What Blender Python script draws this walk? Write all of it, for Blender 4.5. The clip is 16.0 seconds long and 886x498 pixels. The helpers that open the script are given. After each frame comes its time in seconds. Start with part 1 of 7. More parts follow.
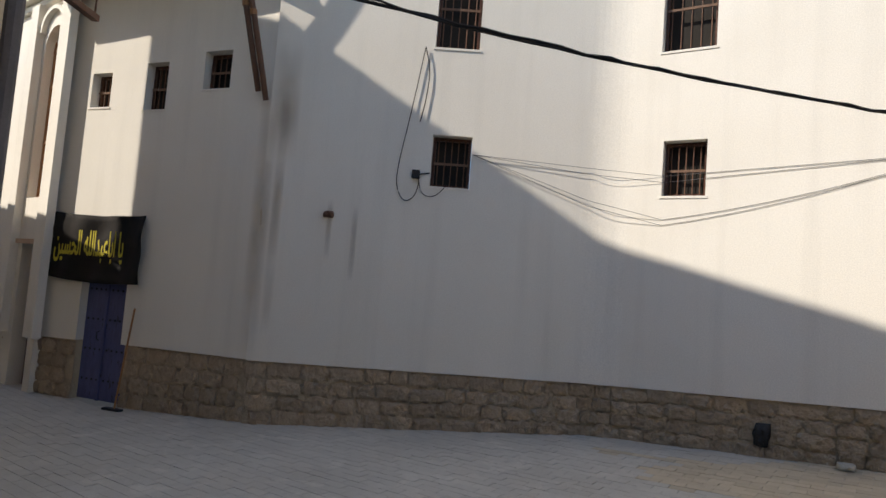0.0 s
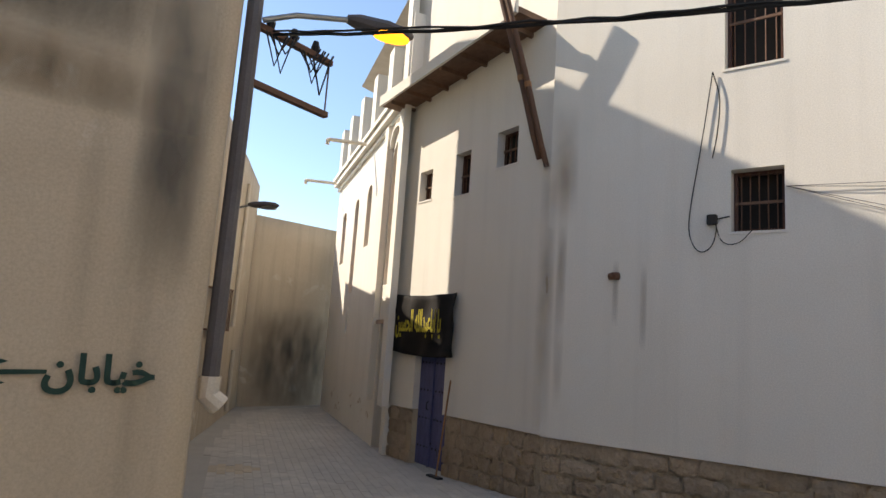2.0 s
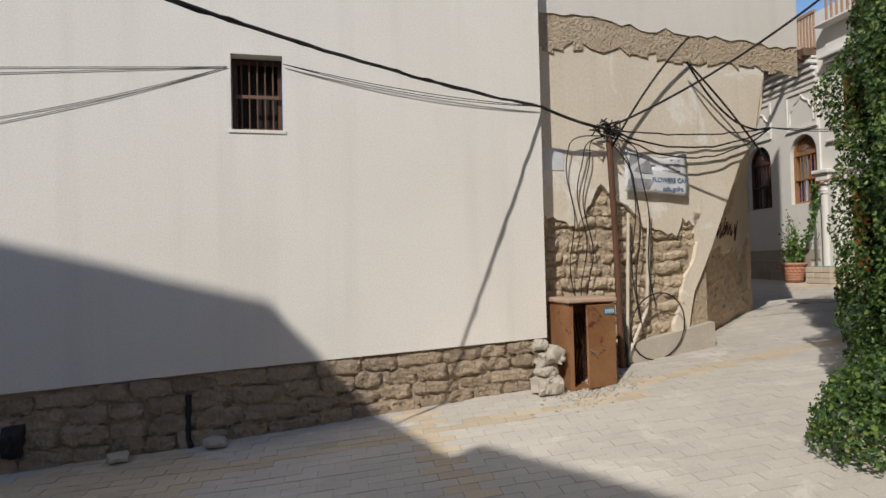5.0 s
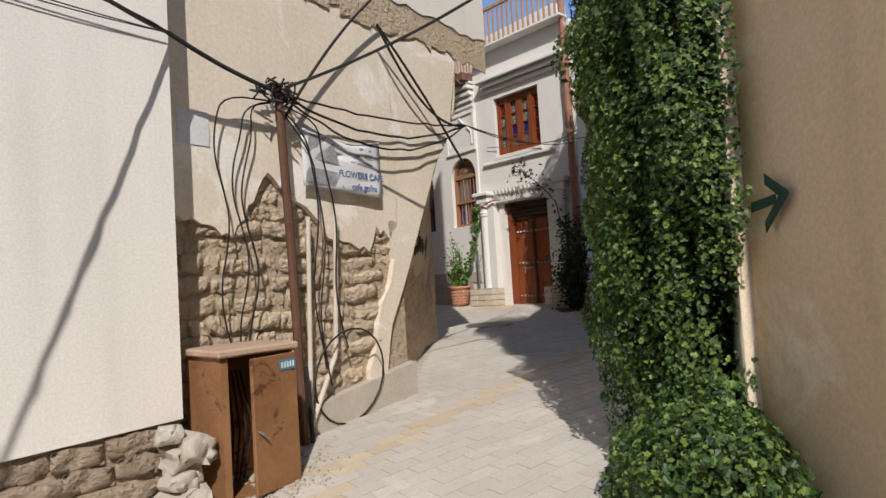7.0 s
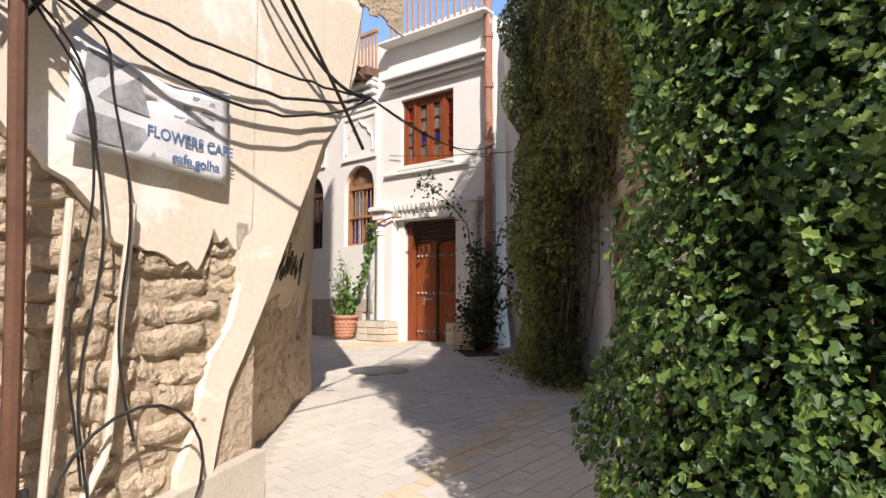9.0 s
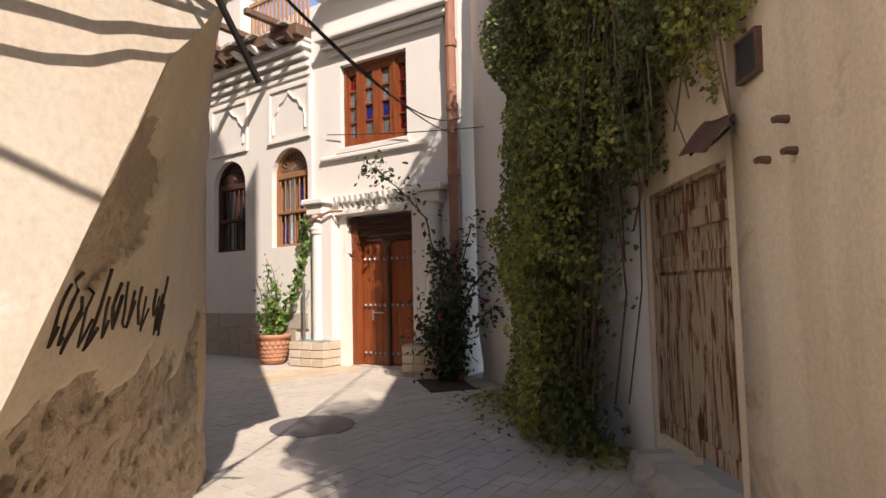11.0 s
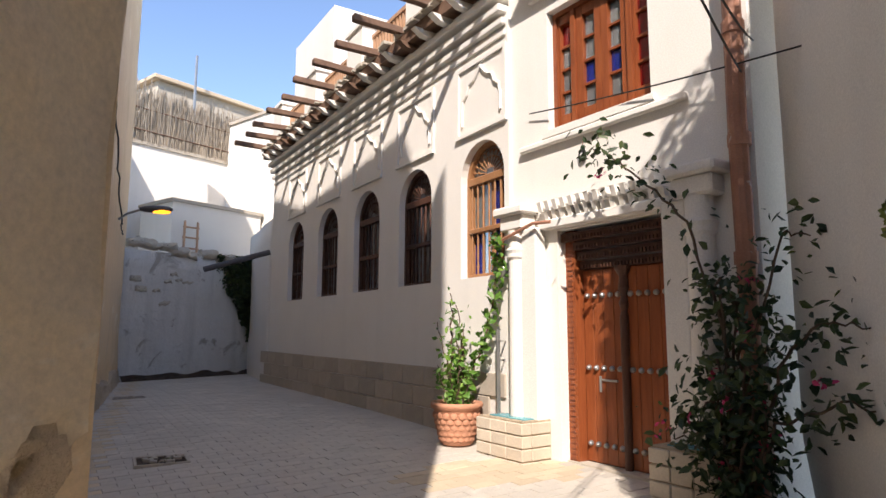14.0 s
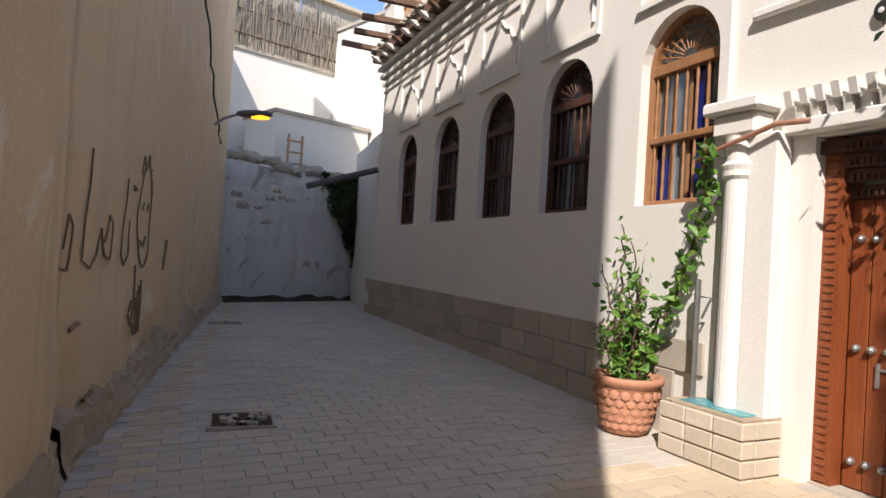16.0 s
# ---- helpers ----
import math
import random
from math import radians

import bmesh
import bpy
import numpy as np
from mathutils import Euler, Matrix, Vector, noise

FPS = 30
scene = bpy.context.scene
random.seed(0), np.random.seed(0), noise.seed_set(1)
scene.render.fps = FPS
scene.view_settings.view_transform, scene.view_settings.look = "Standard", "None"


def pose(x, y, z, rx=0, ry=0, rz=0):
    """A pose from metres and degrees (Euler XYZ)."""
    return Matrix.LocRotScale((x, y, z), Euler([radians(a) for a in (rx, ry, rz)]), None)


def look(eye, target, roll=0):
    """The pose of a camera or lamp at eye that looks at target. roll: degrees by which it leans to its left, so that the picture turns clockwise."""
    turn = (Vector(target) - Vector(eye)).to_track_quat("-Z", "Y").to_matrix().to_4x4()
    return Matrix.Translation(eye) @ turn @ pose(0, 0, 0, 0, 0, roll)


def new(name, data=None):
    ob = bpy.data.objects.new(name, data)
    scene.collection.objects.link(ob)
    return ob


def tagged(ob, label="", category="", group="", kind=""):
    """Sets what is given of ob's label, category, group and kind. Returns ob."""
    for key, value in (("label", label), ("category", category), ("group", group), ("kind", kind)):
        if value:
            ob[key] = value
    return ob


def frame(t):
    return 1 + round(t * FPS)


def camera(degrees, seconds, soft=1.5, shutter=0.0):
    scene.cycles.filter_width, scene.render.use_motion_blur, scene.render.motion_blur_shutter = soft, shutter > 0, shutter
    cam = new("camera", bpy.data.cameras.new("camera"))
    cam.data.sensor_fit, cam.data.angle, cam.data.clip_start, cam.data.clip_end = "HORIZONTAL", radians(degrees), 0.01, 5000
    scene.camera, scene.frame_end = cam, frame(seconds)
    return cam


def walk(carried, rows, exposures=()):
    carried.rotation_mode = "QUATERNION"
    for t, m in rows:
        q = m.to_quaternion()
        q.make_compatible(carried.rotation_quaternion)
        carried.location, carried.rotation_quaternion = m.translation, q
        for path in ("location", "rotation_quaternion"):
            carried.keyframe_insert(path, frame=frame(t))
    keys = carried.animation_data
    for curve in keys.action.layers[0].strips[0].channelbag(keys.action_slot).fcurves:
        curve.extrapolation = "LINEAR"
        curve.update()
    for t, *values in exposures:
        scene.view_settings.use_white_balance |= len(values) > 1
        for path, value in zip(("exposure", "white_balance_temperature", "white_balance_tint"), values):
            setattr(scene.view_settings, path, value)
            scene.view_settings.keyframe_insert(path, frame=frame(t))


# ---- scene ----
cam = camera(70.5, 16.0)
PATH = [
    (0, (0.028, -0.019, 1.737), (-0.02, 1.975, 1.878), 4.4),
    (0.5, (0.381, 0.473, 1.675), (0.075, 2.43, 1.95), 5.5),
    (1, (0.833, 0.722, 1.77), (0.166, 2.6, 1.942), 3.1),
    (1.5, (1.135, 1.005, 1.651), (0.131, 2.726, 1.825), 4.9),
    (2, (1.233, 1.092, 1.716), (0.047, 2.675, 2.016), 3.9),
    (2.5, (1.38, 1.027, 1.825), (0.071, 2.522, 2.05), 3.8),
    (3, (1.508, 0.872, 1.873), (0.333, 2.469, 2.139), 1.4),
    (3.5, (1.655, 0.719, 1.799), (1.03, 2.616, 1.896), -2.7),
    (3.8, (1.991, 0.653, 1.803), (1.947, 2.647, 1.949), -2.8),
    (4, (2.195, 0.712, 1.828), (2.493, 2.682, 2.004), -0.8),
    (4.2, (2.225, 0.744, 1.837), (2.816, 2.652, 1.939), 1.6),
    (4.5, (2.35, 0.986, 1.884), (3.305, 2.743, 1.869), 0.8),
    (5, (2.915, 1.261, 1.784), (4.3, 2.703, 1.833), -1.4),
    (7.5, (5.557, 2.956, 1.728), (7.498, 3.431, 1.82), -2.8),
    (8, (6.129, 3.08, 1.767), (8.06, 3.589, 1.873), 0.5),
    (8.5, (6.691, 3.186, 1.807), (8.672, 3.421, 1.948), -1.3),
    (10.8, (9.227, 3.511, 2.219), (11.211, 3.653, 2.424), 1.7),
    (11, (9.539, 3.588, 2.225), (11.534, 3.595, 2.366), -1.3),
    (11.5, (10.123, 3.623, 2.247), (12.108, 3.669, 2.484), -0.3),
    (12, (10.724, 3.694, 2.258), (12.695, 3.853, 2.558), 2.0),
    (12.5, (11.377, 3.604, 2.357), (13.355, 3.734, 2.629), -2.4),
    (13, (11.986, 3.54, 2.358), (13.904, 4.025, 2.65), 2.0),
    (13.5, (12.538, 3.704, 2.39), (14.461, 4.197, 2.628), -0.0),
    (14, (13.039, 3.773, 2.417), (14.871, 4.531, 2.68), 0.2),
    (14.5, (13.525, 3.989, 2.411), (15.26, 4.944, 2.69), 3.1),
    (15, (13.86, 4.277, 2.444), (15.619, 5.201, 2.677), 0.7),
    (15.5, (14.321, 4.632, 2.498), (16.04, 5.652, 2.571), 0.7),
    (16, (14.637, 5.091, 2.503), (16.343, 6.134, 2.532), 3.4),
]
walk(cam, [(t, look(eye, target, roll)) for t, eye, target, roll in PATH], exposures=[(0, 0.52, 7050, 10), (0.5, 0.68, 7200, 10), (1.5, 0.82, 7500, 11), (2.5, 0.92, 7600, 11), (3, 0.9, 7800, 12), (3.7, 0.62, 7400, 12), (4.0, 0.4, 6700, 10), (4.3, 0.05, 6550, 10), (5.2, -0.12, 6450, 10), (7.3, 0.12, 6450, 13), (7.7, 0.25, 6450, 13), (8.4, 0.8, 6500, 14), (8.7, 0.85, 6550, 15), (10.8, 0.68, 7150, 20), (11.4, 0.98, 7300, 20), (12, 1.36, 7400, 22), (13, 1.22, 7400, 20), (14, 0.93, 6900, 17), (15, 0.68, 6700, 15), (16, 0.68, 6650, 15)])

# ---- world, sun ----
SUN_AZ = math.atan2(-0.335, -0.942)      # the way to the sun, on the plan
SUN_EL = radians(42)
to_sun = Vector((math.cos(SUN_EL) * math.cos(SUN_AZ), math.cos(SUN_EL) * math.sin(SUN_AZ), math.sin(SUN_EL)))
world = bpy.data.worlds.new("sky")
scene.world = world
world.use_nodes = True
wn = world.node_tree
sky = wn.nodes.new("ShaderNodeTexSky")
sky.sky_type = "NISHITA"
sky.sun_disc = False
sky.sun_elevation = SUN_EL
sky.sun_rotation = math.pi / 2 - SUN_AZ
sky.air_density, sky.dust_density, sky.ozone_density = 1.0, 0.2, 4.0
wn.links.new(sky.outputs[0], wn.nodes["Background"].inputs[0])
wn.nodes["Background"].inputs[1].default_value = 0.15
sun = new("sun", bpy.data.lights.new("sun", "SUN"))
sun.data.energy, sun.data.angle, sun.data.color = 3.9, radians(0.55), (1.0, 0.955, 0.89)
sun.matrix_world = look(to_sun * 40, (0, 0, 0))

# ---- materials ----


def mat(name, c1, c2, scale=1.5, rough=0.85, bump=0.15, fine=40.0, metal=0.0, c3=None, patch=0.6, vary=0.0, island=0.0, streak=0.0, spec=0.3, stretch=None, clear=0.0):
    """Two-scale procedural surface: c1 and c2 mixed over metres, grain over millimetres, c3 in worn patches."""
    m = bpy.data.materials.new(name)
    m.use_nodes = True
    t = m.node_tree
    bsdf = t.nodes["Principled BSDF"]
    co = t.nodes.new("ShaderNodeTexCoord")
    src = co.outputs["Object"]
    if stretch:
        mp = t.nodes.new("ShaderNodeMapping")
        mp.inputs["Scale"].default_value = stretch
        t.links.new(src, mp.inputs[0])
        src = mp.outputs[0]

    def nz(s, detail=6.0, r=0.6, dist=0.0):
        n = t.nodes.new("ShaderNodeTexNoise")
        n.inputs["Scale"].default_value, n.inputs["Detail"].default_value, n.inputs["Roughness"].default_value = s, detail, r
        n.inputs["Distortion"].default_value = dist
        t.links.new(src, n.inputs["Vector"])
        return n.outputs["Fac"]

    def ramp(v, a, b):
        r = t.nodes.new("ShaderNodeMapRange")
        r.inputs["From Min"].default_value, r.inputs["From Max"].default_value = a, b
        t.links.new(v, r.inputs["Value"])
        return r.outputs[0]

    def mix(f, a, b, mode="MIX"):
        x = t.nodes.new("ShaderNodeMix")
        x.data_type, x.blend_type = "RGBA", mode
        for s, v in ((x.inputs[0], f), (x.inputs[6], a), (x.inputs[7], b)):
            if isinstance(v, (int, float)):
                s.default_value = v
            elif isinstance(v, tuple):
                s.default_value = (*v, 1)
            else:
                t.links.new(v, s)
        return x.outputs[2]
    col = mix(ramp(nz(scale, 5, 0.6, 0.4), 0.3, 0.7), c1, c2)
    if c3:
        col = mix(ramp(nz(scale * 1.7, 8, 0.65, 0.8), patch, patch + 0.06), col, c3)
    if streak:
        mp = t.nodes.new("ShaderNodeMapping")
        mp.inputs["Scale"].default_value = (3.0, 3.0, 0.18)
        t.links.new(co.outputs["Object"], mp.inputs[0])
        n = t.nodes.new("ShaderNodeTexNoise")
        n.inputs["Scale"].default_value, n.inputs["Detail"].default_value = 1.3, 6
        t.links.new(mp.outputs[0], n.inputs["Vector"])
        s = ramp(n.outputs["Fac"], 0.5, 0.75)
        sm = t.nodes.new("ShaderNodeMath")
        sm.operation = "MULTIPLY"
        sm.inputs[1].default_value = streak
        t.links.new(s, sm.inputs[0])
        col = mix(sm.outputs[0], col, tuple(v * 0.72 for v in c2))
    grain = nz(fine, 8, 0.7)
    g = t.nodes.new("ShaderNodeMapRange")
    g.inputs["From Min"].default_value, g.inputs["From Max"].default_value = 0.3, 0.7
    g.inputs["To Min"].default_value, g.inputs["To Max"].default_value = 0.86, 1.1
    t.links.new(grain, g.inputs["Value"])
    col = mix(1.0, col, g.outputs[0], "MULTIPLY")
    for amount, node, out in ((vary, "ShaderNodeObjectInfo", "Random"), (island, "ShaderNodeNewGeometry", "Random Per Island")):
        if amount:
            o = t.nodes.new(node)
            v = t.nodes.new("ShaderNodeMapRange")
            v.inputs["To Min"].default_value, v.inputs["To Max"].default_value = 1 - amount, 1 + amount
            t.links.new(o.outputs[out], v.inputs["Value"])
            col = mix(1.0, col, v.outputs[0], "MULTIPLY")
    t.links.new(col, bsdf.inputs["Base Color"])
    bsdf.inputs["Roughness"].default_value, bsdf.inputs["Metallic"].default_value = rough, metal
    bsdf.inputs["Specular IOR Level"].default_value = spec
    bsdf.inputs["Coat Weight"].default_value = clear
    if bump:
        b1 = t.nodes.new("ShaderNodeBump")
        b1.inputs["Strength"].default_value, b1.inputs["Distance"].default_value = min(bump, 1.0), (0.06 if bump > 0.75 else 0.02)
        t.links.new(nz(scale * 5, 8, 0.6), b1.inputs["Height"])
        b2 = t.nodes.new("ShaderNodeBump")
        b2.inputs["Strength"].default_value, b2.inputs["Distance"].default_value = bump, 0.004
        t.links.new(grain, b2.inputs["Height"])
        t.links.new(b1.outputs[0], b2.inputs["Normal"])
        t.links.new(b2.outputs[0], bsdf.inputs["Normal"])
    return m


PLASTER = mat("white_plaster", (0.78, 0.74, 0.67), (0.73, 0.685, 0.61), 0.5, 0.9, 0.12, 60, streak=0.22)
PLASTER_H = mat("house_plaster", (0.80, 0.77, 0.715), (0.76, 0.725, 0.66), 0.7, 0.85, 0.1, 70, streak=0.12)
PLASTER_B = mat("beige_plaster", (0.58, 0.49, 0.37), (0.48, 0.40, 0.30), 0.5, 0.92, 0.25, 45, c3=(0.62, 0.56, 0.46), patch=0.62, streak=0.5)
PLASTER_W = mat("ochre_plaster", (0.76, 0.585, 0.385), (0.68, 0.51, 0.325), 0.6, 0.92, 0.7, 40, c3=(0.80, 0.68, 0.52), patch=0.6, streak=0.45)
PLASTER_R = mat("crumbling_plaster", (0.78, 0.70, 0.57), (0.70, 0.60, 0.47), 0.6, 0.93, 0.5, 30, c3=(0.84, 0.79, 0.71), patch=0.55, streak=0.2)
FLANK = mat("cream_mud_plaster", (0.86, 0.72, 0.53), (0.80, 0.65, 0.46), 0.8, 0.93, 0.7, 35, c3=(0.88, 0.79, 0.65), patch=0.6, streak=0.2)
FLANK_B = mat("bare_mud_render", (0.74, 0.58, 0.41), (0.64, 0.49, 0.335), 2.5, 0.95, 1.0, 28, c3=(0.80, 0.66, 0.49), patch=0.58)
WASH = mat("yellowed_wash", (0.82, 0.70, 0.53), (0.75, 0.61, 0.43), 0.7, 0.92, 0.7, 40, c3=(0.62, 0.49, 0.34), patch=0.6, streak=0.5)
FARW = mat("patched_whitewash", (0.66, 0.64, 0.60), (0.57, 0.55, 0.51), 0.8, 0.92, 0.9, 40, c3=(0.36, 0.33, 0.29), patch=0.59, streak=0.5)
MUD = mat("mud_mortar", (0.50, 0.40, 0.285), (0.42, 0.33, 0.23), 3, 0.95, 0.8, 50)
STONE = mat("plinth_stone", (0.47, 0.365, 0.26), (0.38, 0.29, 0.20), 3, 0.93, 1.0, 30, c3=(0.29, 0.22, 0.155), patch=0.6, vary=0.14)
RUBBLE = mat("rubble_stone", (0.66, 0.53, 0.38), (0.55, 0.435, 0.30), 5, 0.94, 1.0, 30, c3=(0.47, 0.36, 0.25), patch=0.62, vary=0.13)
ASHLAR = mat("grey_ashlar", (0.47, 0.41, 0.33), (0.40, 0.345, 0.28), 2.5, 0.88, 0.2, 60, vary=0.1)
BLOCKB = mat("cream_brick", (0.60, 0.52, 0.41), (0.53, 0.45, 0.35), 4, 0.88, 0.35, 70, vary=0.08)
PAVER = mat("grey_paver", (0.54, 0.495, 0.425), (0.46, 0.42, 0.36), 0.8, 0.85, 0.15, 70, c3=(0.57, 0.52, 0.445), patch=0.56, vary=0.05, island=0.045)
PAVER_Y = mat("yellow_paver", (0.58, 0.475, 0.335), (0.51, 0.415, 0.295), 1.2, 0.85, 0.2, 70, vary=0.1, island=0.10)
JOINT = mat("sand_joint", (0.47, 0.43, 0.37), (0.40, 0.365, 0.31), 1.1, 0.95, 0.3, 60)
CONCRETE = mat("pale_concrete", (0.50, 0.45, 0.37), (0.42, 0.37, 0.30), 2, 0.9, 0.3, 50)
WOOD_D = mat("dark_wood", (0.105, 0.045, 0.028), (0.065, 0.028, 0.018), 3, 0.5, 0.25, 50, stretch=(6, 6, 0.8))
WOOD_R = mat("red_wood", (0.30, 0.085, 0.028), (0.20, 0.05, 0.017), 3, 0.42, 0.25, 50, stretch=(6, 6, 0.7), vary=0.08, clear=0.15)
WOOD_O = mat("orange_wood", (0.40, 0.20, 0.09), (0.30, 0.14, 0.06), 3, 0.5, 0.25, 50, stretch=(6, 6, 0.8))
WOOD_P = mat("pale_rail_wood", (0.50, 0.30, 0.18), (0.40, 0.23, 0.13), 3, 0.6, 0.2, 50, stretch=(5, 5, 0.8))
WOOD_B = mat("weathered_beam", (0.20, 0.12, 0.08), (0.13, 0.075, 0.05), 4, 0.75, 0.4, 50, stretch=(2, 2, 2))
WOOD_OLD = mat("peeling_door_wood", (0.58, 0.48, 0.35), (0.45, 0.34, 0.23), 1.6, 0.85, 0.7, 60, c3=(0.19, 0.08, 0.04), patch=0.505, stretch=(7, 7, 0.8))
BLUE = mat("peeling_blue_paint", (0.115, 0.125, 0.26), (0.085, 0.09, 0.19), 2.5, 0.7, 0.4, 60, c3=(0.05, 0.035, 0.03), patch=0.6, stretch=(4, 4, 1))
BLACK = mat("black_iron", (0.02, 0.02, 0.022), (0.035, 0.03, 0.028), 6, 0.6, 0.2, 60)
CLOTH = mat("black_cloth", (0.014, 0.012, 0.011), (0.022, 0.018, 0.016), 4, 0.9, 0.2, 200)
GOLD = mat("yellow_paint", (0.55, 0.47, 0.05), (0.5, 0.4, 0.04), 8, 0.7, 0.05)
GREEN_P = mat("dark_green_paint", (0.02, 0.05, 0.04), (0.03, 0.065, 0.05), 9, 0.8, 0.05)
INK_F = mat("faded_black_paint", (0.20, 0.14, 0.09), (0.30, 0.215, 0.14), 5, 0.88, 0.05)
INK = mat("black_paint", (0.06, 0.045, 0.035), (0.10, 0.075, 0.055), 9, 0.85, 0.05)
RUST = mat("rusty_sheet_metal", (0.36, 0.19, 0.085), (0.27, 0.125, 0.055), 2.5, 0.65, 0.3, 50, c3=(0.13, 0.055, 0.03), patch=0.58, metal=0.25)
RUST_T = mat("faded_sheet_top", (0.50, 0.36, 0.26), (0.42, 0.28, 0.19), 3, 0.7, 0.2, 50)
POLE = mat("brown_steel_pole", (0.15, 0.075, 0.045), (0.10, 0.05, 0.03), 5, 0.6, 0.25, 60)
PIPE_G = mat("grey_pipe", (0.13, 0.12, 0.125), (0.10, 0.09, 0.09), 3, 0.55, 0.1, 60)
PIPE_W = mat("white_pipe", (0.66, 0.59, 0.48), (0.58, 0.5, 0.4), 4, 0.6, 0.1, 60)
PIPE_T = mat("rust_red_pipe", (0.40, 0.20, 0.13), (0.30, 0.14, 0.09), 3, 0.6, 0.3, 60, c3=(0.5, 0.42, 0.36), patch=0.62)
STEEL = mat("galvanised_steel", (0.42, 0.42, 0.41), (0.33, 0.33, 0.32), 6, 0.4, 0.1, 60, metal=0.8)
CABLE = mat("black_cable", (0.02, 0.019, 0.018), (0.03, 0.028, 0.026), 8, 0.6, 0.0)
TERRA = mat("terracotta", (0.52, 0.255, 0.155), (0.45, 0.21, 0.125), 5, 0.75, 0.3, 60)
TILE_T = mat("turquoise_tile", (0.10, 0.34, 0.36), (0.07, 0.26, 0.30), 6, 0.25, 0.1, 60, vary=0.15, spec=0.5)
SOIL = mat("dark_soil", (0.09, 0.06, 0.04), (0.05, 0.035, 0.025), 8, 0.95, 0.6, 40)
REED = mat("dry_reed", (0.42, 0.36, 0.28), (0.33, 0.28, 0.22), 4, 0.9, 0.2, 60, island=0.3)
POSTER = mat("printed_sheet", (0.72, 0.72, 0.72), (0.66, 0.67, 0.68), 2, 0.6, 0.1, 60)
PRINT_G = mat("grey_print", (0.20, 0.20, 0.21), (0.46, 0.46, 0.47), 9, 0.6, 0.0)
PRINT_B = mat("blue_print", (0.10, 0.16, 0.28), (0.12, 0.18, 0.3), 9, 0.6, 0.0)
SIGN_B = mat("blue_enamel", (0.05, 0.20, 0.33), (0.06, 0.24, 0.38), 9, 0.4, 0.0)
WHITE_P = mat("white_paint", (0.78, 0.78, 0.76), (0.7, 0.7, 0.68), 9, 0.5, 0.0)
PINK = mat("magenta_petal", (0.62, 0.05, 0.16), (0.5, 0.04, 0.12), 20, 0.6, 0.0)
BARK = mat("brown_bark", (0.13, 0.085, 0.055), (0.08, 0.055, 0.035), 12, 0.9, 0.5, 60)
# Near-black colour that stands in for the shade inside rooms.
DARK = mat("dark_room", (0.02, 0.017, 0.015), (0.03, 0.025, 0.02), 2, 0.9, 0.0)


def leaf_mat(name, c1, c2, c3):
    m = bpy.data.materials.new(name)
    m.use_nodes = True
    t = m.node_tree
    b = t.nodes["Principled BSDF"]
    g = t.nodes.new("ShaderNodeNewGeometry")
    r = t.nodes.new("ShaderNodeValToRGB")
    r.color_ramp.elements[0].color, r.color_ramp.elements[1].color = (*c1, 1), (*c3, 1)
    e = r.color_ramp.elements.new(0.55)
    e.color = (*c2, 1)
    t.links.new(g.outputs["Random Per Island"], r.inputs[0])
    t.links.new(r.outputs[0], b.inputs["Base Color"])
    b.inputs["Roughness"].default_value = 0.5
    tr = t.nodes.new("ShaderNodeBsdfTranslucent")
    t.links.new(r.outputs[0], tr.inputs[0])
    mx = t.nodes.new("ShaderNodeMixShader")
    mx.inputs[0].default_value = 0.3
    t.links.new(b.outputs[0], mx.inputs[1])
    t.links.new(tr.outputs[0], mx.inputs[2])
    t.links.new(mx.outputs[0], t.nodes["Material Output"].inputs[0])
    return m


LEAF_I = leaf_mat("ivy_leaf", (0.02, 0.05, 0.013), (0.062, 0.13, 0.028), (0.22, 0.30, 0.06))
LEAF_D = leaf_mat("dusty_creeper_leaf", (0.14, 0.165, 0.045), (0.30, 0.32, 0.08), (0.54, 0.50, 0.12))
# Darker copy of the creeper leaf, with shade put into its colour.
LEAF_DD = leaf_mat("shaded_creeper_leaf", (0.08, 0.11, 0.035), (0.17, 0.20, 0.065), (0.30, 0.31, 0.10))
LEAF_P = leaf_mat("bright_vine_leaf", (0.06, 0.15, 0.02), (0.12, 0.26, 0.04), (0.25, 0.40, 0.07))
LEAF_B = leaf_mat("bush_and_ivy_shade_leaf", (0.016, 0.034, 0.012), (0.03, 0.055, 0.016), (0.08, 0.11, 0.03))
DRY = leaf_mat("dry_stems", (0.13, 0.09, 0.05), (0.2, 0.14, 0.08), (0.28, 0.2, 0.12))


